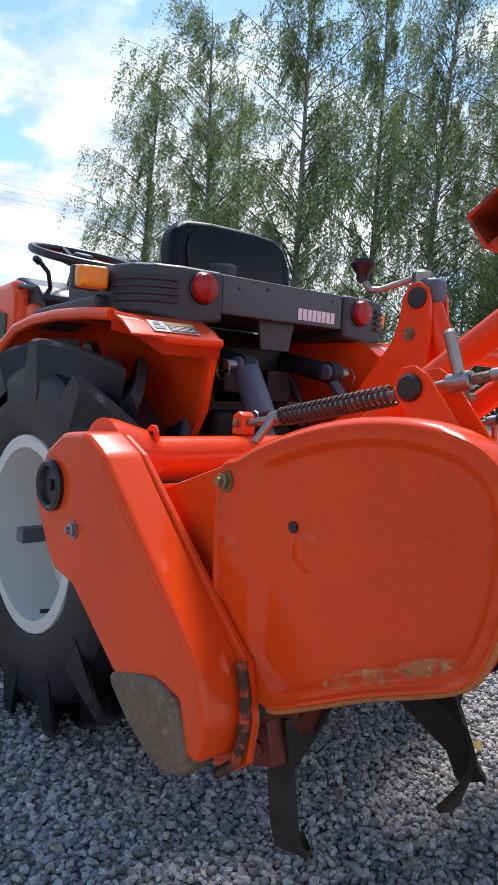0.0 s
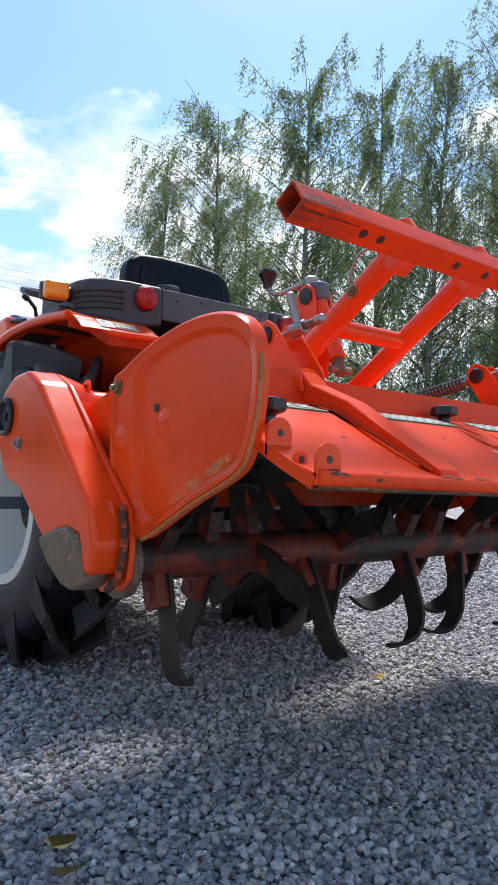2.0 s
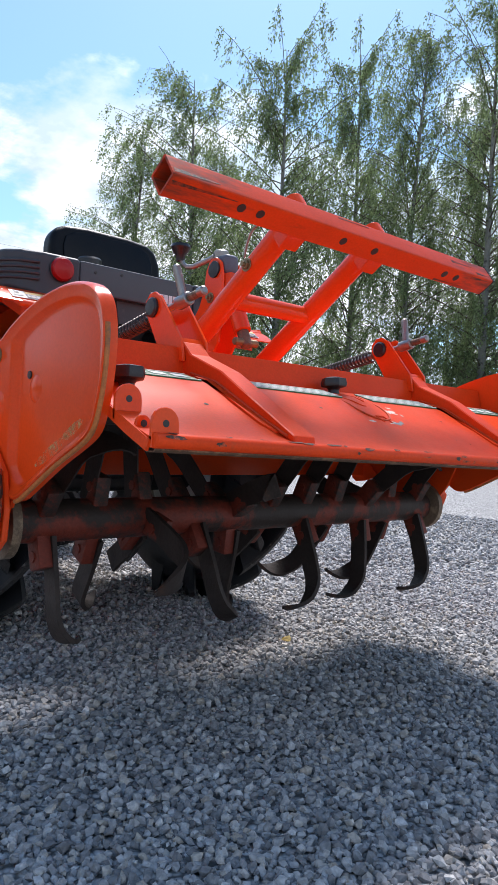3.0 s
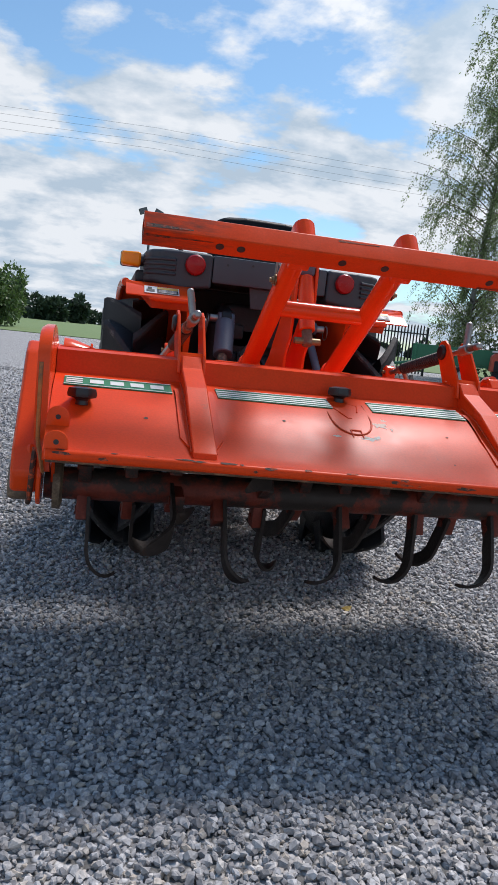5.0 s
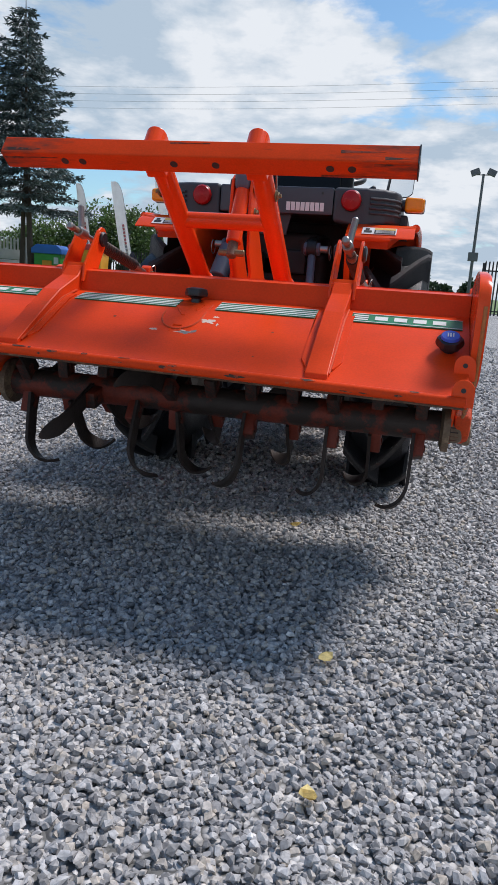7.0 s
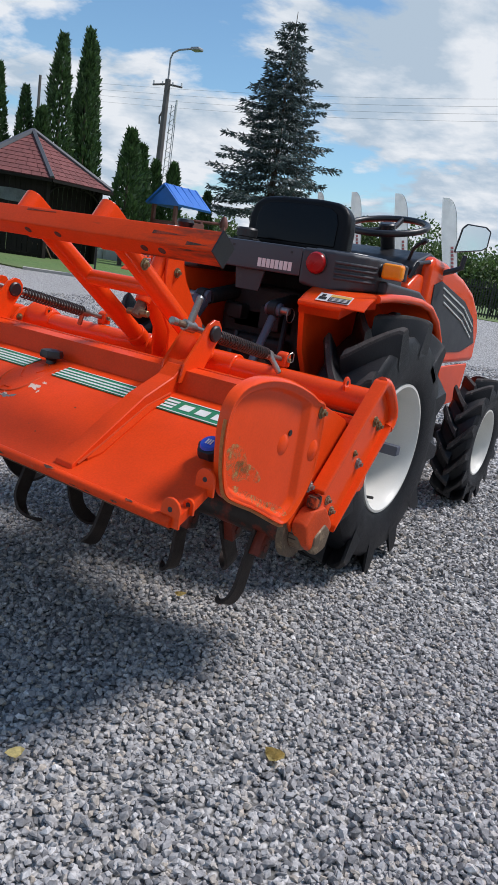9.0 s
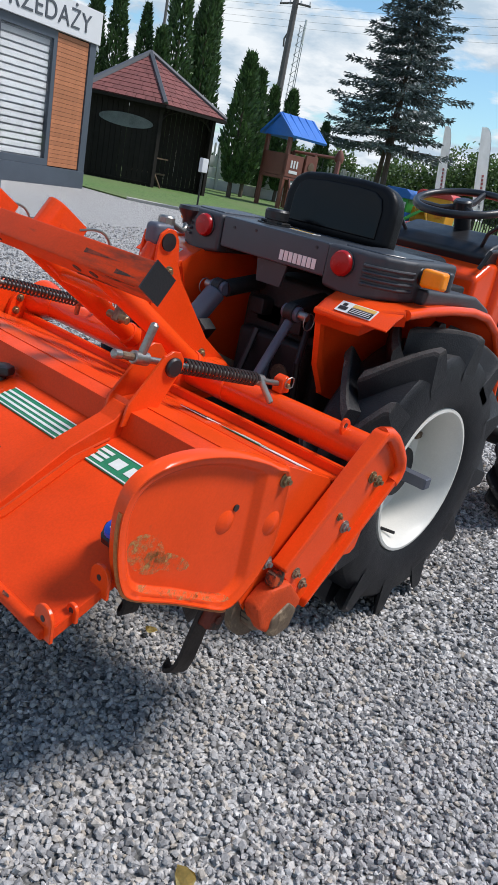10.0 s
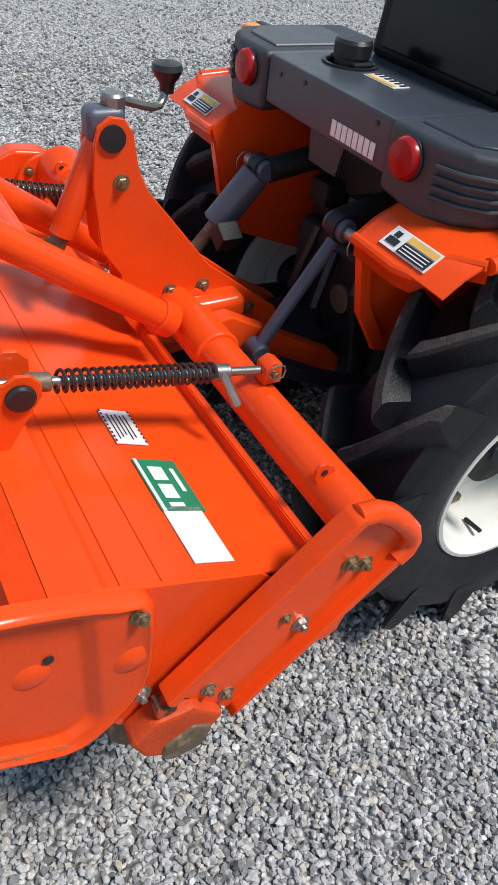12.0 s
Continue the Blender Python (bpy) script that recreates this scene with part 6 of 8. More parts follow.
        if s > 0:
            lk = part("lift_rod", rod(top + Vector((0, 0, -0.015)), low, 0.0125, 14, 0.002), M["grey_link"], t, "slim grey lift rod")
        else:
            mid_ = top.lerp(low, 0.55)
            lk = part("lift_rod", rod(top.lerp(low, 0.06), mid_, 0.030, 20, 0.003), M["grey_link"], t, "thick grey levelling cylinder")
            part("cylinder_block", box((-0.020, -0.022, -0.022), (0.020, 0.022, 0.022), 0.004, None, 2, Matrix.Translation(mid_ + Vector((0.075, -0.015, 0.01))) @ Matrix.Rotation(0.6, 4, "Y")), M["cast"], lk)
            part("cylinder_stem", rod(mid_, low, 0.014, 12, 0.002), M["bare_steel"], lk)
        part("rod_joint", rod(low - Vector((0.020, 0, 0)), low + Vector((0.020, 0, 0)), 0.019, 16, 0.004), M["grey_link"], lk)
        part("lower_link", tube([(s * 0.20, -0.05, 0.42), (s * 0.21, -0.30, 0.47), (s * 0.17, -0.45, 0.505), (s * 0.15, -0.58, 0.565)], 0.018, 10), M["cast"], t, "black lower link bar")
    return t


make_tractor()


# ---- trees ----
def leaf_mesh(name, pts, dirs, length, width, mat, parent, rng, spread=0.5, label="", corners=4):
    """Many small four-cornered leaves: each has a place and a way it points."""
    n = len(pts)
    d = dirs + rng.normal(0, spread, (n, 3))
    d /= np.linalg.norm(d, axis=1)[:, None] + 1e-9
    s = np.cross(d, rng.normal(0, 1, (n, 3)))
    s /= np.linalg.norm(s, axis=1)[:, None] + 1e-9
    L = length * rng.uniform(0.65, 1.3, (n, 1))
    W = width * rng.uniform(0.65, 1.3, (n, 1)) / 2
    c = corners
    v = np.stack([pts, pts + d * L * 0.45 + s * W, pts + d * L, pts + d * L * 0.45 - s * W] if c == 4 else [pts - s * W, pts + s * W, pts + d * L], 1).reshape(-1, 3)
    me = bpy.data.meshes.new(name)
    me.vertices.add(c * n)
    me.vertices.foreach_set("co", v.astype(np.float32).ravel())
    me.loops.add(c * n)
    me.loops.foreach_set("vertex_index", np.arange(c * n, dtype=np.int32))
    me.polygons.add(n)
    me.polygons.foreach_set("loop_start", np.arange(0, c * n, c, dtype=np.int32))
    me.update(calc_edges=True)
    me.materials.append(mat)
    ob = new(name, me)
    ob.parent = parent
    if label:
        ob["label"] = label
    return ob


def make_birch(seed, H, label):
    rng = np.random.default_rng(seed)
    t = thing("birch_tree", label, "tree", (0, 0, 0), 0, "birches along the yard")
    lean = rng.normal(0, 0.02, 2)
    trunk_at = lambda u: np.array([lean[0] * H * u + 0.12 * math.sin(3 * u + seed), lean[1] * H * u + 0.12 * math.cos(2.3 * u + seed), H * u])
    pts = [trunk_at(u) for u in np.linspace(0, 1, 12)]
    bm = tube(pts, 0.1, 8, rs=[0.16 * (1 - u) ** 0.8 + 0.012 for u in np.linspace(0, 1, 12)])
    limbs = bmesh.new()
    P, D = [], []
    for i in range(100):
        u = 0.10 + 0.88 * (i + rng.uniform(0, 1)) / 100
        a = rng.uniform(0, 2 * math.pi)
        reach = 4.1 * (0.26 + 0.74 * math.sin(math.pi * (0.16 + 0.67 * u))) * (1 - 0.22 * u ** 3) * rng.uniform(0.25, 1.15)
        rise = reach * rng.uniform(0.3, 1.1) * (1 + 0.3 * u)
        b = trunk_at(u)
        line = []
        for k in range(6):
            w = k / 5
            line.append(b + np.array([math.cos(a) * reach * w, math.sin(a) * reach * w, rise * w * (1.25 - 0.55 * w)]))
        tube(line, 0.02, 5, limbs, rs=[0.040 * (1 - u * 0.72) * (1 - 0.85 * k / 5) + 0.004 for k in range(6)])
        for k in range(int(rng.integers(8, 14))):
            w = rng.uniform(0.12, 1.0)
            q = int(w * 5)
            p0 = line[q] + (line[min(q + 1, 5)] - line[q]) * (w * 5 - q)
            drop = rng.uniform(0.5, 2.5) * (1.1 - 0.66 * u)
            drift = np.array([math.cos(a), math.sin(a), 0]) * rng.uniform(0.0, 0.6) + rng.normal(0, 0.24, 3) + np.array([-0.22, 0.14, 0])
            n = int(34 * drop)
            w = np.sort(rng.uniform(0, 1, n))
            run = p0 + np.outer(w, drift) * drop * 0.55 + np.outer(w ** 1.25, [0, 0, -drop])
            run = run[run[:, 2] > 0.8]
            P.append(run + rng.normal(0, 0.085, (len(run), 3)))
            D.append(np.tile([-0.2, 0.1, -0.9], (len(run), 1)))
            if len(run) > 3:
                tube([p0, run[-1]], 0.004, 3, limbs, caps=False, rs=[0.006, 0.003])
    part("trunk", bm, M["bark_birch"], t, "pale trunk with dark patches")
    part("crown_wood", limbs, M["bark"], t, "thin dark hanging twigs")
    leaf_mesh("crown", np.concatenate(P), np.concatenate(D), 0.115, 0.064, M["leaf_birch"], t, rng, 0.55, "loose hanging small green leaves", 3)
    return t


def make_thuja(seed, H, R, bare, label):
    """Column conifer of unit growth: rings of upright flat sprays on a short stem."""
    rng = np.random.default_rng(seed)
    t = thing("thuja_tree", label, "tree", (0, 0, 0), 0, "columnar thujas by the fence")
    part("trunk", tube([(0, 0, 0), (0.04, 0.0, H * 0.4), (0, 0, H * 0.9)], 0.1, 8, rs=[0.10, 0.07, 0.02]), M["bark"], t)
    n = int(4200 * H / 6)
    u = rng.uniform(0, 1, n) ** 1.15
    a = rng.uniform(0, 2 * math.pi, n)
    prof = np.sin(np.clip((u + 0.10) / 0.62, 0, 1) * math.pi / 2) ** 0.8 * np.clip((1.03 - u) / 0.72, 0, 1) ** 0.72
    lump = 1 + 0.13 * np.sin(3 * a + 9 * u + seed) + 0.10 * np.sin(5 * a - 17 * u) + 0.08 * np.sin(31 * u + 2 * a)
    r = R * prof * lump * (1 - 0.45 * rng.uniform(0, 1, n) ** 3)
    P = np.stack([np.cos(a) * r, np.sin(a) * r, bare + (H - bare) * u], 1)
    D = np.stack([np.cos(a) * 0.45, np.sin(a) * 0.45, np.full(n, 0.85)], 1)
    leaf_mesh("foliage", P, D, 0.24, 0.10, M["leaf_thuja"], t, rng, 0.30, "dense dark green sprays")
    return t


def make_spruce():
    rng = np.random.default_rng(21)
    t = thing("blue_spruce", "tall blue-grey spruce with layered branches and a bare double trunk", "tree", (-19.2, 29.8, 0))
    H = 12.8
    part("trunk", tube([(0.25, 0, 0), (0.10, 0, H * 0.3), (0.0, 0, H * 0.6), (0, 0, H)], 0.1, 8, rs=[0.16, 0.13, 0.08, 0.015]), M["bark"], t)
    part("trunk", tube([(-0.35, 0.1, 0), (-0.20, 0.05, H * 0.25), (-0.05, 0.0, H * 0.45)], 0.1, 8, rs=[0.14, 0.11, 0.05]), M["bark"], t)
    limbs = bmesh.new()
    P, D = [], []
    for i in range(19):
        u = 0.29 + 0.70 * (i / 19) ** 0.92
        reach = 3.7 * (1.02 - u) ** 0.86 * 1.25 + 0.15
        m = 9 if u < 0.8 else 6
        off = rng.uniform(0, 6.28)
        for k in range(m):
            a = off + 2 * math.pi * k / m + rng.normal(0, 0.12)
            R = reach * rng.uniform(0.50, 1.20)
            ca, sa = math.cos(a), math.sin(a)
            line = [np.array([ca * R * w, sa * R * w, H * u - 0.26 * R * w + 0.20 * R * w * w]) for w in np.linspace(0, 1, 6)]
            tube(line, 0.02, 4, limbs, rs=[0.035 * (1 - 0.85 * w) for w in np.linspace(0, 1, 6)])
            n = int(88 * R)
            w = rng.uniform(0.12, 1, n)
            side = rng.normal(0, 0.14, n) * R * (0.25 + 0.75 * (1 - w))
            base = np.stack([ca * R * w - sa * side, sa * R * w + ca * side, H * u - 0.26 * R * w + 0.20 * R * w * w - 0.12 * np.abs(side) - rng.uniform(0, 0.16, n)], 1)
            P.append(base)
            D.append(np.tile([ca * 0.7, sa * 0.7, -0.15], (n, 1)) + np.outer(np.sign(side), [-sa * 0.6, ca * 0.6, 0]))
    part("crown_wood", limbs, M["bark"], t)
    leaf_mesh("needles", np.concatenate(P), np.concatenate(D), 0.26, 0.07, M["leaf_spruce"], t, rng, 0.35, "blue-grey needle sprays in drooping layers")


def leaf_blob(rng, c, r, n):
    """Leaf places in the outer skin of an uneven clump."""
    d = rng.normal(0, 1, (n, 3))
    d /= np.linalg.norm(d, axis=1)[:, None]
    k = 1 + 0.22 * np.sin(4 * d[:, 0] + c[0]) + 0.20 * np.sin(5 * d[:, 1] + 2 * d[:, 2] + c[1])
    p = d * (np.array(r) * (k * rng.uniform(0.55, 1.0, n) ** 0.5)[:, None])
    return p + np.array(c), d + np.array([0, 0, -0.25])


def make_bushes():
    rng = np.random.default_rng(33)
    # hedge and garden shrubs behind the playground and the black fence
    rows = [(-28, 38, 3.4, 2.4), (-25.5, 40, 4.0, 2.6), (-22.5, 41, 4.2, 2.6), (-20.5, 42, 5.2, 2.8), (-18.0, 42, 5.0, 2.8), (-15.5, 42.5, 4.2, 2.6), (-13.0, 43, 3.8, 2.5), (-10.5, 43, 3.6, 2.4), (-8.2, 42, 3.9, 2.5), (-6.0, 41, 3.3, 2.2), (-29, 34, 3.0, 2.0)]
    for i, (x, y, h, r) in enumerate(rows):
        t = thing("garden_bush", "broad light green garden bush behind the fence", "bush", (x, y, 0), 0, "bushes behind the fence")
        part("stem", tube([(0, 0, 0), (0.1, 0, h * 0.4), (0, 0.1, h * 0.7)], 0.05, 6, rs=[0.08, 0.06, 0.02]), M["bark"], t)
        P, D = [], []
        for k in range(9):
            c = (rng.normal(0, r * 0.42), rng.normal(0, r * 0.4), h * rng.uniform(0.35, 0.75))
            p, d = leaf_blob(rng, c, (r * 0.48, r * 0.48, h * 0.27), 620)
            P.append(p)
            D.append(d)
        P, D = np.concatenate(P), np.concatenate(D)
        keep = P[:, 2] > 0.1
        leaf_mesh("foliage", P[keep], D[keep], 0.22, 0.14, M["leaf_bush"], t, rng, 0.6)
    # undergrowth below the birches
    P, D = [], []
    for k in range(70):
        u = rng.uniform(0, 1)
        c = (15.5 + 17 * u + rng.normal(0, 0.6), 25.5 - 32 * u + rng.normal(0, 0.6), rng.uniform(0.3, 1.6))
        p, d = leaf_blob(rng, c, (1.0, 1.0, 0.8), 260)
        keep = p[:, 2] > 0.05
        P.append(p[keep])
        D.append(d[keep])
    u = leaf_mesh("undergrowth", np.concatenate(P), np.concatenate(D), 0.16, 0.10, M["leaf_under"], None, rng, 0.6)
    tagged(u, "dark green undergrowth below the birch row", "undergrowth", "", "stuff")


M["leaf_under"] = leaf_material("undergrowth_leaves", (0.040, 0.070, 0.025), 0.5, 0.25)
M["leaf_far"] = leaf_material("far_wood_leaves", (0.045, 0.075, 0.040), 0.4, 0.2)


def make_far_woods():
    rng = np.random.default_rng(8)
    P, D = [], []

    def clump(yaw, dist, h, w, n):
        a = radians(yaw)
        c = np.array([-math.sin(a) * dist, math.cos(a) * dist, 0])
        for k in range(n):
            q = c + np.array([math.cos(a), math.sin(a), 0]) * rng.uniform(-w, w)
            hh = h * rng.uniform(0.55, 1.0)
            p, d = leaf_blob(rng, (q[0], q[1], hh * 0.52), (hh * 0.34, hh * 0.34, hh * 0.5), 330)
            P.append(p)
            D.append(d)

    for yaw in np.arange(-64, 60, 1.5):
        clump(yaw + rng.normal(0, 0.4), 300 + rng.uniform(-20, 40), rng.uniform(4.0, 8.0), 5, 2)
    # nearer groups of trees on the field
    clump(8.0, 160, 10.5, 6, 6)
    clump(12.5, 120, 9.5, 6, 6)
    clump(4.0, 200, 8.5, 5, 4)
    clump(1.5, 210, 8.5, 4, 3)
    ob = leaf_mesh("far_woods", np.concatenate(P), np.concatenate(D), 1.5, 1.1, M["leaf_far"], None, rng, 0.6)
    tagged(ob, "distant tree line along the field", "woods", "", "stuff")


def make_trees():
    base = [make_birch(3, 17.5, "tall weeping birch with fine hanging foliage"), make_birch(7, 19.0, "tall weeping birch with fine hanging foliage"), make_birch(12, 16.0, "tall weeping birch with fine hanging foliage")]
    rng = random.Random(9)
    spots = []
    for i in range(10):
        u = i / 9
        spots.append((14.6 + 16.4 * u + rng.uniform(-0.5, 0.5), 25.0 - 30.0 * u + rng.uniform(-0.5, 0.5), 0.80 + 0.32 * min(1, u * 3.0)))
    for i in range(6):
        u = (i + 0.5) / 6
        spots.append((18.6 + 15.0 * u + rng.uniform(-0.8, 0.8), 27.0 - 30.0 * u + rng.uniform(-0.8, 0.8), 0.98 + 0.15 * rng.random()))
    taller = {0: 0.97, 1: 0.93, 2: 1.0, 3: 1.03, 10: 0.92, 11: 1.13, 12: 1.08}
    for i, (x, y, s) in enumerate(spots):
        s *= taller.get(i, 1.0)
        m = pose(x, y, 0, 0, 0, 0) @ Matrix.Diagonal(((0.80 if i in (0, 10) else 1.0), (0.80 if i in (0, 10) else 1.0), s * rng.uniform(0.95, 1.05), 1)) @ pose(0, 0, 0, 0, 0, rng.choice((-25, -8, 0, 12, 30)))
        if i < 3:
            base[i].matrix_basis = m
        else:
            copy_thing(base[i % 3], m)
    th = [make_thuja(1, 8.0, 0.68, 0.25, "tall dark green columnar thuja"), make_thuja(2, 5.0, 0.60, 0.55, "dark green columnar thuja")]
    tops = [(-23.4, 19.4, 8.5), (-23.5, 20.9, 8.6), (-23.9, 21.5, 8.3), (-25.1, 17.7, 6.6), (-24.4, 18.5, 6.0), (-25.6, 17.0, 6.4), (-19.4, 19.6, 5.1), (-21.1, 22.1, 4.9), (-22.6, 24.8, 4.7), (-21.9, 25.3, 4.7), (-21.8, 28.0, 3.9), (-23.2, 18.4, 5.4)]
    used = [False, False]
    for i, (x, y, h) in enumerate(tops):
        k = 0 if h > 5.5 else 1
        s = h / (8.0, 5.0)[k]
        m = pose(x, y, 0, 0, 0, 47 * i) @ Matrix.Diagonal((min(s, 1.0), min(s, 1.0), s, 1))
        if not used[k]:
            th[k].matrix_basis, used[k] = m, True
        else:
            copy_thing(th[k], m)
    make_spruce()
    make_bushes()
    make_far_woods()


# ---- buildings ----
def letters(text, size, mat, parent, m, name="lettering"):
    cu = bpy.data.curves.new(name, "FONT")
    cu.body, cu.size, cu.extrude, cu.align_x = text, size, 0.01, "RIGHT"
    cu.space_character = 1.08
    tmp = bpy.data.objects.new(name, cu)
    me = bpy.data.meshes.new_from_object(tmp)
    bpy.data.objects.remove(tmp)
    me.materials.clear()
    me.materials.append(mat)
    ob = new(name, me)
    ob.parent = parent
    ob.matrix_basis = m
    return ob


def make_office():
    A = M["anthracite"]
    t = thing("sales_office", "small anthracite sales office with wood cladding and a grey sign band", "building", (-13.5, 8.5, 0), math.degrees(math.atan2(-0.971, 0.237)))
    L, Wd, H = 10.0, 5.5, 3.65
    part("wall", box((0, -Wd, 0.0), (L, -0.12, 3.05)), A, t)
    part("base_plinth", box((-0.01, -0.14, 0.0), (L, 0.06, 0.38), 0.01), A, t)
    part("roof", box((-0.04, -Wd, 3.05), (L, 0.0, H - 0.02)), M["grey_roof"], t)
    sign = part("sign_band", box((-0.06, -0.02, 3.02), (L, 0.10, H), 0.008), M["sign"], t, "light grey sign band with dark capitals")
    word = letters("SPRZEDAŻY", 0.50, M["letter"], sign, Matrix.Translation((0.30, 0.104, 3.16)) @ Matrix.Rotation(math.pi, 4, "Z") @ Matrix.Rotation(math.pi / 2, 4, "X"))
    # the band's outer end
    part("corner_post", box((0.0, -0.13, 0.0), (0.20, 0.055, 3.02), 0.006), A, t)
    clad = part("cladding", box((0.20, -0.12, 0.38), (1.16, 0.0, 3.02)), M["dark_wood"], t)
    n = 30
    first = None
    for k in range(n):
        z0 = 0.40 + k * (2.60 / n)
        if first is None:
            first = part("board", box((0.21, 0.0, z0), (1.15, 0.022, z0 + 2.60 / n - 0.006), 0.003, None, 1), M["wood"], clad, "", False)
        else:
            share("board", first, clad, Matrix.Translation((0, 0, k * 2.60 / n)))
    # windows with blinds
    x = 1.16
    first_slat = None
    for i, w in enumerate((1.62, 1.45, 1.62, 1.45, 1.62)):
        win = part("window", box((x + 0.10, -0.012, 0.52), (x + w - 0.10, -0.004, 2.86)), M["glass_pane"], t, "tall window with light horizontal blinds")
        win.visible_shadow = False
        for a, b in (((x, -0.10, 0.38), (x + 0.11, 0.03, 3.02)), ((x + w - 0.11, -0.10, 0.38), (x + w, 0.03, 3.02)), ((x + 0.10, -0.10, 0.38), (x + w - 0.10, 0.03, 0.53)), ((x + 0.10, -0.10, 2.85), (x + w - 0.10, 0.03, 3.02))):
            part("frame", box(a, b, 0.008), A, win)
        part("room_back", box((x + 0.10, -0.118, 0.50), (x + w - 0.10, -0.105, 2.88)), M["black_plastic"] if i == 1 else M["room"], win)
        if i != 1:
            for k in range(17):
                z0 = 0.55 + k * 0.135
                bm = box((x + 0.13, -0.075, z0), (x + w - 0.13, -0.060, z0 + 0.100), 0.003, None, 1)
                if first_slat is None:
                    first_slat = part("blind_slat", bm, M["blind"], win, "", False)
                else:
                    bm.free()
                    share("blind_slat", first_slat, win, Matrix.Translation((x - 1.16, 0, k * 0.135)))
        x += w
    step = part("door_step", box((3.9, 0.07, 0.0), (6.7, 1.6, 0.15), 0.02), M["anthracite"], None, "", False)
    step.matrix_basis = t.matrix_basis.copy()
    tagged(step, "low dark grey step before the office", "step", "", "structure")
    # house behind the office
    h = thing("cream_house", "cream rendered house with a dark grey gable roof", "house", (-24.5, 13.1, 0), 59.4)
    part("wall", box((-2.5, 0.35, 0.0), (2.5, 8.0, 4.35)), M["cream"], h)
    part("gable", prism([(-2.5, 4.35), (2.5, 4.35), (0, 6.6)], 0.35, 8.0, "y"), M["cream"], h)
    for s in (-1, 1):
        r = part("roof", prism([(0, 6.62), (s * 2.75, 4.15), (s * 2.75, 4.33), (0, 6.80)], 0.0, 8.3, "y"), M["grey_roof"], h, "dark grey tiled roof slope")
        part("barge_board", prism([(0, 6.50), (s * 2.75, 4.03), (s * 2.75, 4.18), (0, 6.65)], -0.04, 0.0, "y"), M["white"], r)
    wn = part("window", box((-0.5, 0.30, 4.3), (0.5, 0.36, 5.3)), M["glass_dark"], h)
    part("frame", box((-0.58, 0.27, 4.2), (0.58, 0.34, 4.3)), M["white"], wn)


M["letter"] = material("dark_grey_letters", (0.07, 0.08, 0.095), 0.5, 0, 0.05, 5, 80)
M["glass_pane"] = glass_material("clear_window_glass", (0.93, 0.96, 0.98), 0.02, 1.0)


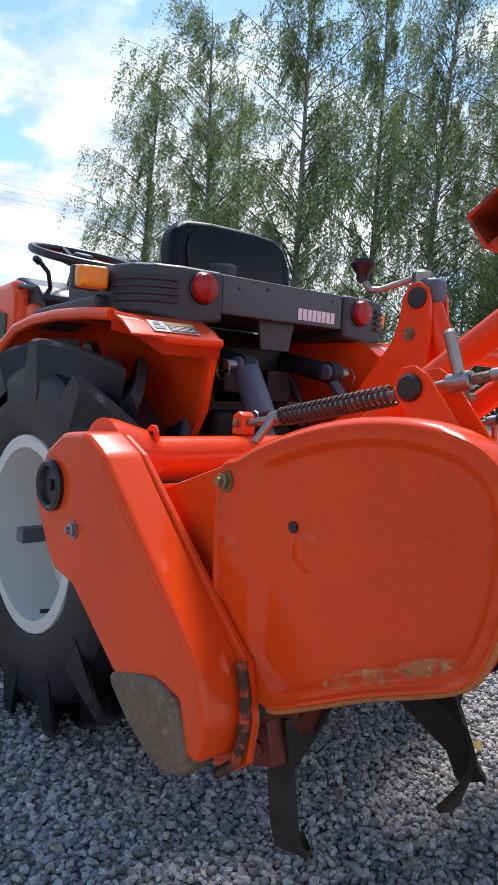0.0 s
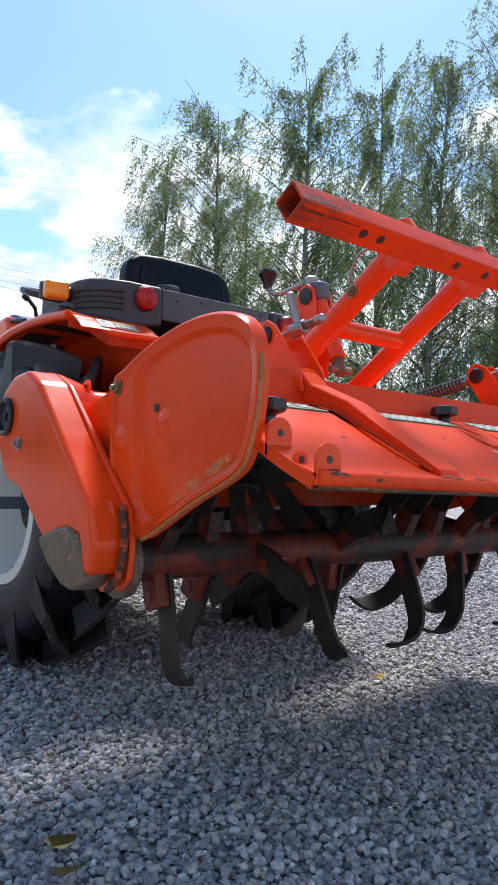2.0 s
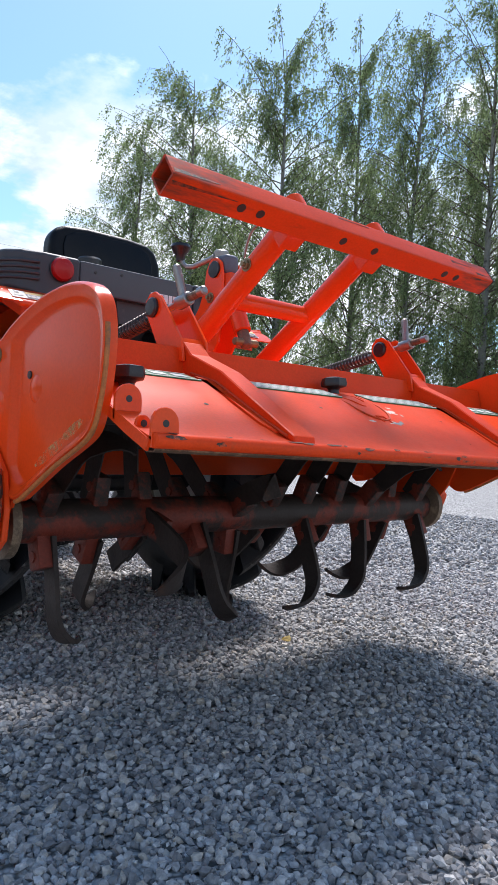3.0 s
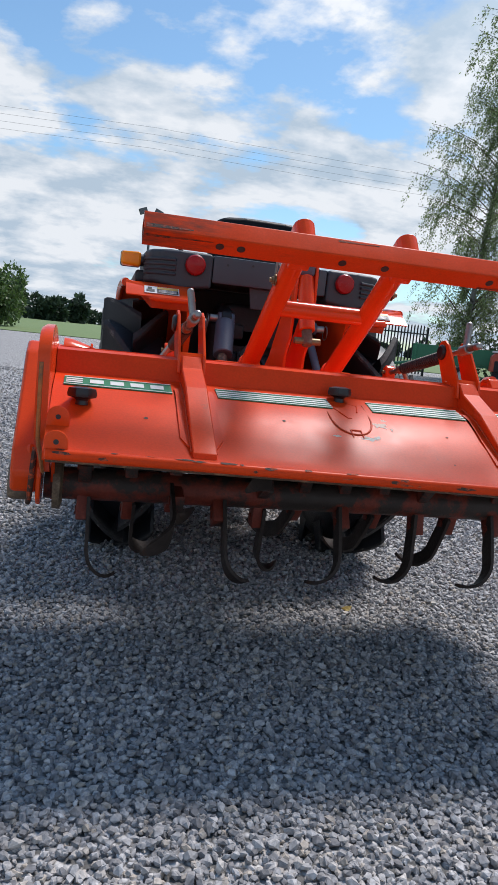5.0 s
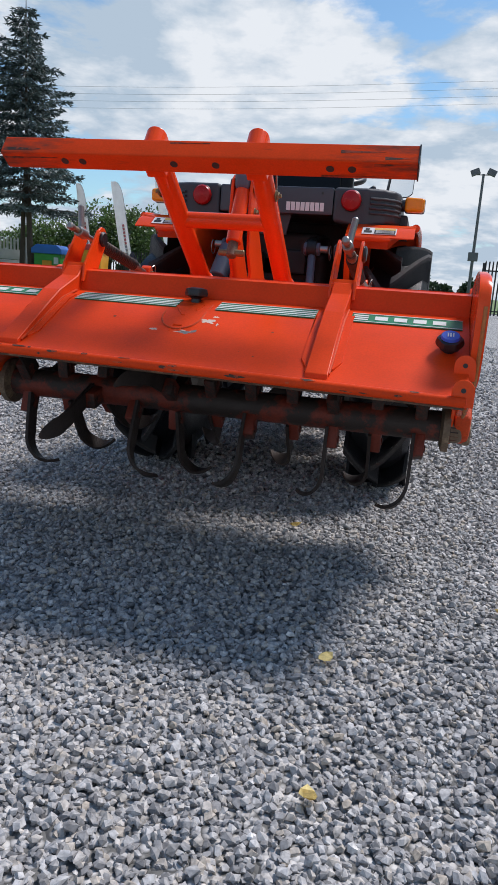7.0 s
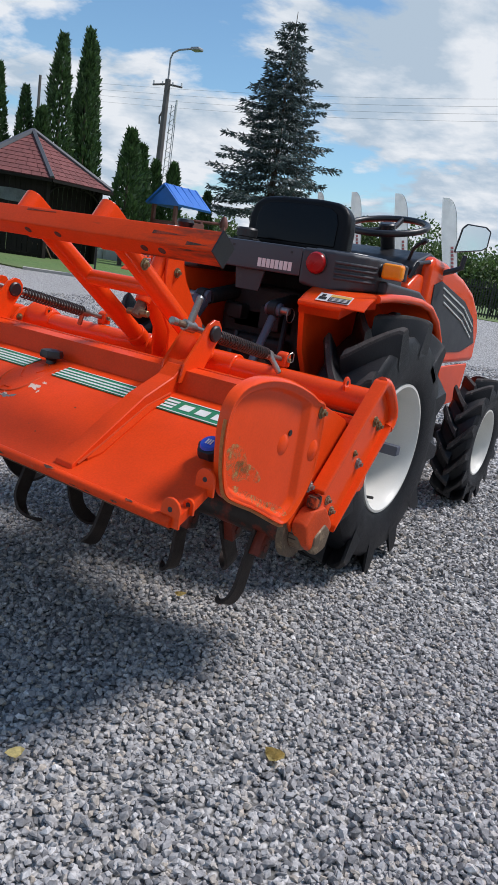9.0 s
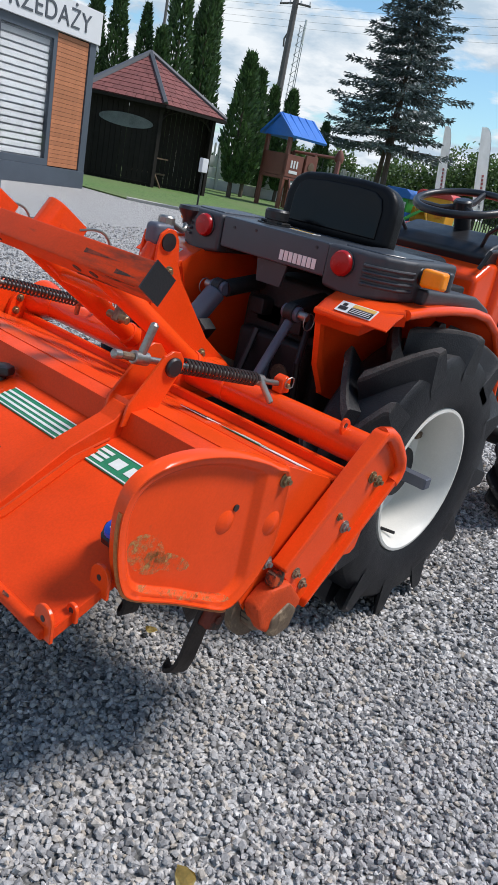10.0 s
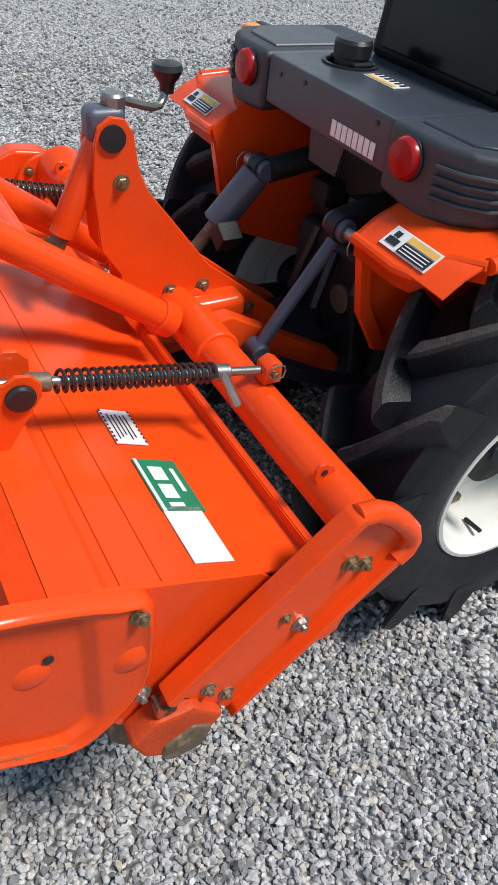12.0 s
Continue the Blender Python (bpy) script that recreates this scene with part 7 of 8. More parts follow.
def make_gazebo():
    t = thing("garden_gazebo", "dark timber gazebo with a red-brown shingle roof and an open front", "gazebo", (0, 0, 0))
    D = M["dark_wood"]
    F, Rr, L = Vector((-17.75, 14.2, 0)), Vector((-17.55, 16.35, 0)), Vector((-19.1, 12.55, 0))
    far = L + Rr - F
    cen = (L + Rr) / 2
    B1, B2 = L + (cen - F) * 0.75, Rr + (cen - F) * 0.75
    ring = [F, Rr, B2, B1, L]
    z_e, apex = 2.55, Vector((-19.45, 14.9, 4.05))
    for p in ring:
        part("post", box((p.x - 0.07, p.y - 0.07, 0.0), (p.x + 0.07, p.y + 0.07, z_e), 0.006), D, t, "brown timber post")
    # boarded sides, open front bay between F and the right post
    for i, (a, b) in enumerate(((L, F), (B1, L), (B2, B1), (Rr, B2))):
        d = (b - a)
        n = max(4, int(d.length / 0.16))
        e = d / n
        side = part("side_wall", tube([a + Vector((0, 0, 0.12)), b + Vector((0, 0, 0.12))], 0.045, 4), D, t)
        for k in range(n):
            p, q = a + e * (k + 0.04), a + e * (k + 0.96)
            nn = Vector((-e.y, e.x, 0)).normalized() * 0.012
            bm = bmesh.new()
            lo = [bm.verts.new(v) for v in (p - nn, q - nn, q + nn, p + nn)]
            top = [bm.verts.new(v.co + Vector((0, 0, z_e - 0.05))) for v in lo]
            bm.faces.new(lo)
            bm.faces.new(top)
            for j in range(4):
                bm.faces.new((lo[j], lo[(j + 1) % 4], top[(j + 1) % 4], top[j]))
            part("board", bm, D, side, "", False)
    # pale oval window in the boarded side
    d = (F - L).normalized()
    nrm = Vector((d.y, -d.x, 0))
    o = L.lerp(F, 0.52) + Vector((0, 0, 1.88)) + nrm * 0.03
    bm = bmesh.new()
    v0 = [bm.verts.new(o + d * 0.85 * math.cos(a) + Vector((0, 0, 0.20 * math.sin(a)))) for a in [2 * math.pi * k / 28 for k in range(28)]]
    f = bm.faces.new(v0)
    bmesh.ops.solidify(bm, geom=[f], thickness=0.02)
    part("oval_window", bm, M["oval"], t, "pale oval film window")
    # braces, bench and table in the open bay
    for a, b in ((F, Rr), (Rr, F)):
        dd = (b - a).normalized()
        part("brace", tube([a + Vector((0, 0, 2.05)), a + dd * 0.30 + Vector((0, 0, 2.32)), a + dd * 0.75 + Vector((0, 0, 2.46))], 0.035, 6), D, t)
    part("front_beam", tube([F + Vector((0, 0, 2.50)), Rr + Vector((0, 0, 2.50))], 0.06, 4), D, t)
    for k in range(12):
        p = F.lerp(Rr, (k + 0.5) / 12)
        part("trim_tooth", box((p.x - 0.02, p.y - 0.05, 2.36), (p.x + 0.02, p.y + 0.05, 2.46)), D, t)
    part("bench", box((-18.9, 14.1, 0.42), (-18.45, 16.1, 0.48), 0.005), M["bench"], t, "brown wooden bench")
    part("bench_leg", box((-18.7, 14.3, 0.0), (-18.6, 14.4, 0.42)), D, t)
    part("bench_leg", box((-18.7, 15.8, 0.0), (-18.6, 15.9, 0.42)), D, t)
    part("half_rail", tube([F + Vector((-0.05, 0.1, 0.95)), F + Vector((-0.2, 0.75, 0.95))], 0.03, 4), M["bench"], t)
    part("leaning_board", tube([F + Vector((-0.05, 0.45, 0.03)), F + Vector((-0.08, 0.10, 0.55))], 0.03, 4), M["bench"], t)
    # roof: shingled faces with dark hip strips
    cen3 = Vector((cen.x, cen.y, 0))
    ev = []
    for p in ring:
        q = p + (p - Vector((apex.x, apex.y, 0))).normalized() * 0.42
        ev.append(Vector((q.x, q.y, z_e - 0.02)))
    for i in range(5):
        a, b = ev[i], ev[(i + 1) % 5]
        face = bmesh.new()
        lo = [face.verts.new(v) for v in (a, b, apex)]
        f = face.faces.new(lo)
        bmesh.ops.solidify(face, geom=[f], thickness=0.05)
        roof = part("roof_face", face, M["shingle"], t, "red-brown shingled roof slope", False)
        nrm = (b - a).cross(apex - a).normalized()
        if nrm.z < 0:
            nrm = -nrm
        rows = 11
        for r in range(rows):
            u0, u1 = r / rows, (r + 1.12) / rows
            al, bl = a.lerp(apex, u0), b.lerp(apex, u0)
            au, bu = a.lerp(apex, min(u1, 0.99)), b.lerp(apex, min(u1, 0.99))
            m = max(2, int((bl - al).length / 0.30))
            for k in range(m):
                s0, s1 = (k + 0.02) / m, (k + 0.98) / m
                pts = [al.lerp(bl, s0), al.lerp(bl, s1), au.lerp(bu, s1), au.lerp(bu, s0)]
                bm = bmesh.new()
                tp = [bm.verts.new(p + nrm * (0.030 if j < 2 else 0.012)) for j, p in enumerate(pts)]
                bt = [bm.verts.new(p + nrm * 0.004) for p in pts]
                bm.faces.new(tp)
                for j in range(4):
                    bm.faces.new((tp[j], bt[j], bt[(j + 1) % 4], tp[(j + 1) % 4]))
                part("shingle", bm, M["shingle"], roof, "", False)
        part("hip_strip", tube([a + Vector((0, 0, 0.03)), apex + Vector((0, 0, 0.05))], 0.085, 5), M["grey_roof"], t, "dark hip strip")
        part("fascia", tube([a + Vector((0, 0, -0.05)), b + Vector((0, 0, -0.05))], 0.06, 4), D, t)


M["oval"] = material("milky_window_film", (0.26, 0.30, 0.30), 0.3, 0, 0.25, 3, 30)
M["bench"] = material("brown_bench_wood", (0.12, 0.075, 0.045), 0.6, 0, 0.2, 4, 60, 0.2)


# ---- yard fixtures ----
def make_posts():
    t = thing("meter_post", "thin black post with a white box on top", "post", (-11.1, 10.0, 0))
    part("pole", rod((0, 0, 0), (0, 0, 1.0), 0.022, 8), M["fence"], t)
    part("box", box((-0.06, -0.09, 0.90), (0.06, 0.09, 1.20), 0.015), M["sign"], t, "white plastic box")
    # utility pole with street lamp
    t = thing("utility_pole", "grey concrete utility pole with a crossarm and a curved street lamp", "utility pole", (-28.4, 31.6, 0))
    part("pole", tube([(0, 0, 0), (0, 0, 10.3)], 0.2, 8, rs=[0.24, 0.16]), M["pole_grey"], t)
    part("crossarm", tube([(-0.85, -0.3, 9.95), (0, 0, 10.05), (0.85, 0.3, 9.95)], 0.055, 6), M["pole_grey"], t)
    for k in (-0.8, -0.3, 0.3, 0.8):
        part("insulator", rod((k, k * 0.35, 9.95), (k, k * 0.35, 10.18), 0.045, 8, 0.01), M["white"], t)
    part("bracket", tube([(-0.15, 0, 8.6), (-0.35, 0, 8.3), (-0.30, 0, 7.9)], 0.05, 6), M["pole_grey"], t)
    arm = [(0, 0, 10.2), (0.0, 0, 11.4), (0.10, 0.05, 11.7), (0.4, 0.2, 11.9), (1.1, 0.55, 12.05)]
    a = part("lamp_arm", tube(arm, 0.05, 8), M["steel_pole"], t)
    part("lamp_head", box((1.0, 0.40, 11.95), (1.6, 0.90, 12.13), 0.06, None, 3), M["steel_pole"], a)
    # lattice mast
    t = thing("lattice_mast", "distant pale steel lattice mast", "mast", (-57, 66, 0))
    for x, y in ((-0.4, -0.4), (0.4, -0.4), (0, 0.45)):
        part("leg", rod((x, y, 0), (x * 0.7, y * 0.7, 17.0), 0.05, 5), M["steel_pole"], t)
    for k in range(17):
        part("lattice", tube([(-0.4, -0.4, k), (0.4, -0.4, k + 0.5), (0, 0.4, k + 0.8), (-0.4, -0.4, k + 1.0)], 0.03, 4), M["steel_pole"], t)
    part("antenna", rod((0.2, 0, 15.2), (0.2, 0, 17.6), 0.14, 8), M["sign"], t)
    # double floodlight on a post
    t = thing("floodlight_post", "slim dark post with two floodlights and a small box", "street lamp", (2.5, 42.2, 0))
    part("pole", tube([(0, 0, 0), (0, 0, 7.6)], 0.06, 8, rs=[0.10, 0.07]), M["wire"], t)
    part("crossbar", rod((-0.45, 0, 7.55), (0.45, 0, 7.55), 0.03, 6), M["wire"], t)
    for s in (-1, 1):
        part("floodlight", box((-0.25, -0.10, -0.15), (0.25, 0.10, 0.20), 0.03, None, 2, Matrix.Translation((s * 0.45, 0, 7.66)) @ Matrix.Rotation(radians(22 * s), 4, "Y")), M["wire"], t, "flat dark floodlight")
    part("control_box", box((-0.28, -0.12, 2.75), (0.28, 0.12, 3.25), 0.02), M["wire"], t)
    # power lines between two far poles
    ends = ((-60.0, 49.0, 15.2), (3.2, 57.0, 16.4), (72.0, 47.0, 15.8))
    t = thing("power_line", "four thin grey overhead power wires on far poles", "cable", (0, 0, 0))
    for x, y, z in (ends[0], ends[2]):
        part("pole", tube([(x, y, 0), (x, y, z + 0.3)], 0.15, 8, rs=[0.20, 0.13]), M["pole_grey"], t)
    for k in range(4):
        pts = []
        for a, b in zip(ends, ends[1:]):
            for w in np.linspace(0, 1, 13)[(0 if a is ends[0] else 1):]:
                p = lerp(a, b, w)
                pts.append((p[0], p[1] + k * 0.02, p[2] - 0.52 * k - 0.9 * math.sin(math.pi * w)))
        part("wire", tube(pts, 0.009, 4), M["wire"], t)


M["pole_grey"] = material("weathered_concrete_pole", (0.13, 0.12, 0.115), 0.85, 0, 0.15, 2, 40, 0.2)


def make_palisade(line, h, label, gap=0.13):
    """Black palisade fence: posts, rails and pales."""
    t = thing("palisade_fence", label, "fence", (0, 0, 0), 0, "black yard fences")
    a, b = Vector((*line[0], 0)), Vector((*line[1], 0))
    d = b - a
    L = d.length
    d.normalize()
    ang = math.degrees(math.atan2(d.y, d.x))
    n = max(1, round(L / 2.4))
    for k in range(n + 1):
        p = a + d * L * k / n
        part("post", box((-0.04, -0.04, 0), (0.04, 0.04, h), 0, None, 1, pose(*p, 0, 0, ang)), M["fence"], t, "", False)
    for z in (0.22, h - 0.28):
        part("rail", box((0, -0.02, z - 0.025), (L, 0.02, z + 0.025), 0, None, 1, pose(*a, 0, 0, ang)), M["fence"], t, "", False)
    m = int(L / gap)
    bm = prism([(-0.028, 0.06), (0.028, 0.06), (0.028, h + 0.02), (0.0, h + 0.09), (-0.028, h + 0.02)], -0.030, -0.022, "y")
    first = part("pale", bm, M["fence"], t, "", False)
    first.matrix_basis = pose(*(a + d * gap / 2), 0, 0, ang)
    for k in range(1, m):
        share("pale", first, t, pose(*(a + d * gap * (k + 0.5)), 0, 0, ang))


def make_fences():
    make_palisade(((-19.6, 31.2), (-6.0, 34.5)), 1.75, "black palisade fence behind the toy houses")
    make_palisade(((2.2, 25.5), (12.6, 24.0)), 1.95, "black steel palisade fence before the field")
    # concrete panel fence with picket top
    a, b = Vector((-26.4, 20.0, 0)), Vector((-19.8, 30.8, 0))
    d = b - a
    L = d.length
    d.normalize()
    ang = math.degrees(math.atan2(d.y, d.x))
    t = thing("concrete_fence", "pale grey concrete panel fence with a picket top", "fence", (*a,), ang)
    n = 6
    w = L / n
    post = panel = picket = None
    for k in range(n + 1):
        if post is None:
            post = part("post", box((-0.07, -0.08, 0), (0.07, 0.08, 2.15), 0.01), M["panel"], t)
        else:
            share("post", post, t, Matrix.Translation((k * w, 0, 0)))
    for k in range(n):
        for j in range(3):
            if panel is None:
                panel = part("panel", box((0.08, -0.03, 0.02), (w - 0.08, 0.03, 0.50), 0.012), M["panel"], t)
            else:
                share("panel", panel, t, Matrix.Translation((k * w, 0, j * 0.5)))
        for j in range(11):
            if picket is None:
                picket = part("picket", prism([(0.10, 1.50), (0.19, 1.50), (0.19, 2.02), (0.145, 2.10), (0.10, 2.02)], -0.02, 0.02, "y"), M["panel"], t)
            else:
                share("picket", picket, t, Matrix.Translation((k * w + j * (w - 0.25) / 10, 0, 0)))


M["panel"] = material("pale_concrete_panels", (0.62, 0.61, 0.57), 0.9, 0, 0.1, 2, 50, 0.2)


def make_flags():
    rng = random.Random(3)
    for i, (x, y, top) in enumerate(((-17.01, 31.07, 5.02), (-14.93, 31.32, 5.17), (-12.48, 31.6, 5.28), (-10.03, 31.83, 5.27))):
        t = thing("feather_flag", "white feather flag with faded red and grey print", "flag", (x + 0.95, y, 0), -28 + 8 * i, "feather flags on the yard edge")
        w, z0 = 0.78, 1.15
        H = top
        mast = [(0, 0, 0), (0, 0, H - 0.9)] + [(-0.36 * (1 - math.cos(a)), 0, H - 0.9 + 0.85 * math.sin(a)) for a in [radians(d) for d in (20, 40, 60, 80)]]
        part("mast", tube(mast, 0.012, 6), M["steel_pole"], t)
        part("base_spike", lathe([(0.0, 0.0), (0.16, 0.0), (0.15, 0.03), (0.03, 0.06), (0.0, 0.06)], (0, 0, 0.0), "z", 12), M["fence"], t)
        # cloth with soft folds
        bm = bmesh.new()
        rows = []
        for k in range(19):
            v = k / 18
            z = z0 + (H - 0.03 - z0) * v
            xr = 0.0
            if z > H - 0.9:
                c = min(1.0, (z - (H - 0.9)) / 0.87)
                xr = -0.36 * (1 - math.sqrt(max(0.0, 1 - c * c)))
            xl = -w * (0.86 + 0.14 * math.sin(v * 3)) + (0.25 * max(0, 0.12 - v) / 0.12)
            row = []
            for j in range(6):
                u = j / 5
                xx = min(xr, xl) * u + xr * (1 - u) if xl < xr else xr
                row.append(bm.verts.new((xx, 0.035 * math.sin(5 * v + 4 * u + i) * u, z)))
            rows.append(row)
        for a, b in zip(rows, rows[1:]):
            for j in range(5):
                bm.faces.new((a[j], a[j + 1], b[j + 1], b[j]))
        bmesh.ops.solidify(bm, geom=bm.faces[:], thickness=0.004)
        cloth = part("cloth", bm, M["flag"], t)
        for side in (-1, 1):
            for k in range(9):
                z = z0 + 0.45 + k * 0.17
                mt = M["flag_grey"] if k < 3 else M["flag_red"]
                part("print_bar", prism([(-0.30, z), (-0.16, z + 0.02), (-0.17, z + 0.13), (-0.31, z + 0.11)], side * 0.045 - 0.002, side * 0.045 + 0.002, "y"), mt, cloth)
        # the wind leans mast and cloth over
        for ob in t.children_recursive:
            for v in ob.data.vertices:
                v.co.x -= 0.24 * v.co.z
            ob.data.update()


# ---- playground ----
def grow(t, k):
    """Scale a thing about its foot."""
    t.matrix_basis = t.matrix_basis @ Matrix.Scale(k, 4)


def make_playground():
    t = thing("play_tower", "brown plastic play tower with blue roof and teal slide", "play tower", (-17.8, 20.95, 0), 85)
    B = M["plastic_brown"]
    for x in (-0.75, 0.75):
        for y in (-0.6, 0.6):
            part("post", box((x - 0.07, y - 0.07, 0), (x + 0.07, y + 0.07, 2.6 if x < 0 else 2.2), 0.015), B, t)
    part("platform", box((-0.82, -0.68, 1.10), (0.82, 0.68, 1.22), 0.02), B, t)
    for a, b in (((-0.80, -0.70, 1.22), (0.10, -0.62, 2.02)), ((-0.82, -0.66, 1.22), (-0.74, 0.66, 2.02)), ((0.20, -0.72, 1.22), (0.86, -0.62, 2.12)), ((0.76, -0.66, 1.22), (0.84, 0.66, 2.02))):
        part("side_board", box(a, b, 0.02), B, t)
    for k in range(3):
        part("window_bar", box((-0.58 + k * 0.15, -0.715, 1.55), (-0.50 + k * 0.15, -0.700, 1.82), 0.004), M["sign"], t)
    part("window_bar", box((-0.62, -0.715, 1.35), (-0.16, -0.700, 1.46), 0.004), M["sign"], t)
    part("round_window", lathe([(0.0, 0.0), (0.17, 0.0), (0.17, -0.02), (0.10, -0.03), (0.0, -0.03)], (0.52, -0.72, 1.72), "y", 18), M["bench"], t)
    roof = None
    for s in (-1, 1):
        r = part("roof", prism([(0, 3.32), (s * 0.88, 2.58), (s * 0.92, 2.66), (0, 3.40)], -0.95, 0.95, "x"), M["plastic_blue"], t, "bright blue plastic gable roof")
        roof = roof or r
        for k in range(5):
            part("roof_rib", tube([(-0.85 + 0.42 * k, s * 0.02, 3.40), (-0.85 + 0.42 * k, s * 0.88, 2.66)], 0.025, 5), M["plastic_blue"], r)
    part("roof_end", prism([(0, 3.30), (-0.80, 2.60), (0.80, 2.60)], -0.86, -0.82, "x"), M["plastic_blue"], t)
    for k in range(5):
        part("ladder_rung", box((-0.52, -1.05 + 0.06 * k, 0.16 + 0.2 * k), (-0.16, -0.98 + 0.06 * k, 0.24 + 0.2 * k), 0.01), M["sign"], t)
    for x in (-0.56, -0.12):
        part("ladder_side", tube([(x, -1.10, 0.0), (x, -0.75, 1.15)], 0.05, 6), B, t)
    pts = [(0.55, -0.70, 1.18), (0.62, -1.05, 0.98), (0.72, -1.6, 0.55), (0.80, -2.1, 0.22), (0.84, -2.45, 0.16)]
    sl = part("slide", bmesh.new(), M["plastic_teal"], t, "teal plastic slide")
    bm = bmesh.new()
    prof = [(-0.24, 0.16), (-0.20, 0.16), (-0.18, 0.02), (0.18, 0.02), (0.20, 0.16), (0.24, 0.16), (0.22, -0.03), (-0.22, -0.03)]
    rings = [[bm.verts.new((p[0] + a, p[1], p[2] + b)) for a, b in prof] for p in pts]
    for a, b in zip(rings, rings[1:]):
        for k in range(8):
            bm.faces.new((a[k], a[(k + 1) % 8], b[(k + 1) % 8], b[k]))
    bm.faces.new(rings[0])
    bm.faces.new(rings[-1])
    bmesh.ops.recalc_face_normals(bm, faces=bm.faces)
    bm.to_mesh(sl.data)
    bm.free()
    # swing frame
    t = thing("swing_frame", "brown A-frame swing with a horizontal bar", "swing", (-17.5, 22.3, 0), 40)
    for y in (-0.75, 0.75):
        part("leg", tube([(0.85, y, 0.0), (0.85, y * 0.06, 2.3)], 0.10, 6), B, t)
    part("cap", lathe([(0.0, 2.62), (0.10, 2.55), (0.20, 2.30), (0.16, 2.12), (0.0, 2.10)], (0.85, 0, 0), "z", 10), B, t)
    part("cross_brace", rod((0.85, -0.45, 0.95), (0.85, 0.45, 0.95), 0.05, 6), B, t)
    part("top_bar", rod((-0.95, 0, 2.20), (0.95, 0, 2.28), 0.06, 8), B, t)
    part("leg", rod((-0.95, 0, 0.0), (-0.95, 0, 2.24), 0.07, 6), B, t)
    for x in (-0.25, 0.25):
        part("rope", rod((x, 0, 2.25), (x, 0, 0.55), 0.012, 5), M["wire"], t)
    part("seat", box((-0.28, -0.10, 0.50), (0.28, 0.10, 0.55), 0.015), M["plastic_teal"], t)

    # toy houses
    t = thing("toy_house", "blue and green plastic toy house with a blue arched roof", "toy house", (-17.81, 29.78, 0), 8, "toy houses by the fence")
    part("wall", box((-0.55, -0.5, 0), (0.55, 0.5, 0.62), 0.03), M["plastic_blue"], t)
    part("upper_wall", box((-0.53, -0.48, 0.62), (0.53, 0.48, 1.15), 0.03), M["plastic_green"], t)
    part("roof", prism([(-0.62, 1.10), (-0.60, 1.30), (-0.40, 1.44), (0.40, 1.44), (0.60, 1.30), (0.62, 1.10)], -0.58, 0.58, "y", 0.03, 2), M["plastic_blue"], t)
    part("door", box((-0.18, -0.54, 0.05), (0.20, -0.50, 0.85), 0.02), M["plastic_yellow"], t)
    part("window", box((0.28, -0.53, 0.72), (0.46, -0.50, 0.98), 0.01), M["sign"], t)
    grow(t, 1.25)
    t = thing("toy_fence", "yellow plastic toy picket fence panel", "toy fence", (-16.67, 29.85, 0), 6, "toy houses by the fence")
    part("panel", box((-0.42, -0.04, 0.0), (0.42, 0.04, 0.95), 0.02), M["plastic_yellow"], t)
    for k in range(4):
        part("picket", box((-0.40 + k * 0.21, -0.05, 0.90), (-0.26 + k * 0.21, 0.05, 1.12), 0.02), M["plastic_yellow"], t)
    part("sign_plate", box((-0.05, -0.06, 0.45), (0.22, -0.045, 0.95), 0.01), M["plastic_blue"], t)
    t = thing("toy_house", "orange-yellow plastic playhouse with a pink-red lid", "toy house", (-15.7, 29.65, 0), 10, "toy houses by the fence")
    bm = box((-0.52, -0.5, 0.0), (0.52, 0.5, 1.18), 0.04, None, 3)
    for v in bm.verts:
        k = 0.90 + 0.10 * v.co.z / 1.18
        v.co.x *= k
        v.co.y *= k
    part("wall", bm, M["plastic_yellow"], t)
    part("roof", prism([(-0.60, 1.14), (-0.58, 1.25), (-0.46, 1.33), (0.46, 1.33), (0.58, 1.25), (0.60, 1.14)], -0.56, 0.56, "y", 0.03, 3), M["plastic_red"], t)
    for x in (-0.25, 0.25):
        part("window", box((x - 0.12, -0.525, 0.55), (x + 0.12, -0.49, 0.88), 0.02), M["plastic_amber"], t)
    grow(t, 1.45)
    t = thing("toy_slide", "small green plastic toy slide", "toy slide", (-16.28, 28.35, 0), 30, "toy houses by the fence")
    part("chute", prism([(-0.7, 0.0), (-0.55, 0.0), (0.35, 0.72), (0.55, 0.74), (0.55, 0.82), (0.30, 0.80), (-0.62, 0.10)], -0.22, 0.22, "y", 0.02, 2), M["plastic_green"], t)
    part("ladder", tube([(0.50, -0.18, 0.75), (0.75, -0.18, 0.0)], 0.04, 6), M["plastic_yellow"], t)
    part("ladder", tube([(0.50, 0.18, 0.75), (0.75, 0.18, 0.0)], 0.04, 6), M["plastic_yellow"], t)
    grow(t, 1.3)
    first = None
    for x, y in ((-14.49, 27.04), (-13.84, 28.49), (-16.39, 25.97)):
        m = pose(x, y, 0, 0, 0, 20)
        if first is None:
            first = thing("traffic_cone", "small orange plastic cone", "cone", (0, 0, 0), 0, "cones on the yard")
            part("cone", lathe([(0.10, 0.02), (0.03, 0.42), (0.0, 0.43)], (0, 0, 0), "z", 14), M["plastic_red"], first)
            part("foot", box((-0.13, -0.13, 0), (0.13, 0.13, 0.025), 0.008), M["plastic_red"], first)
            part("band", lathe([(0.082, 0.15), (0.062, 0.26)], (0, 0, 0.003), "z", 14), M["white"], first)
            first.matrix_basis = m
        else:
            copy_thing(first, m)


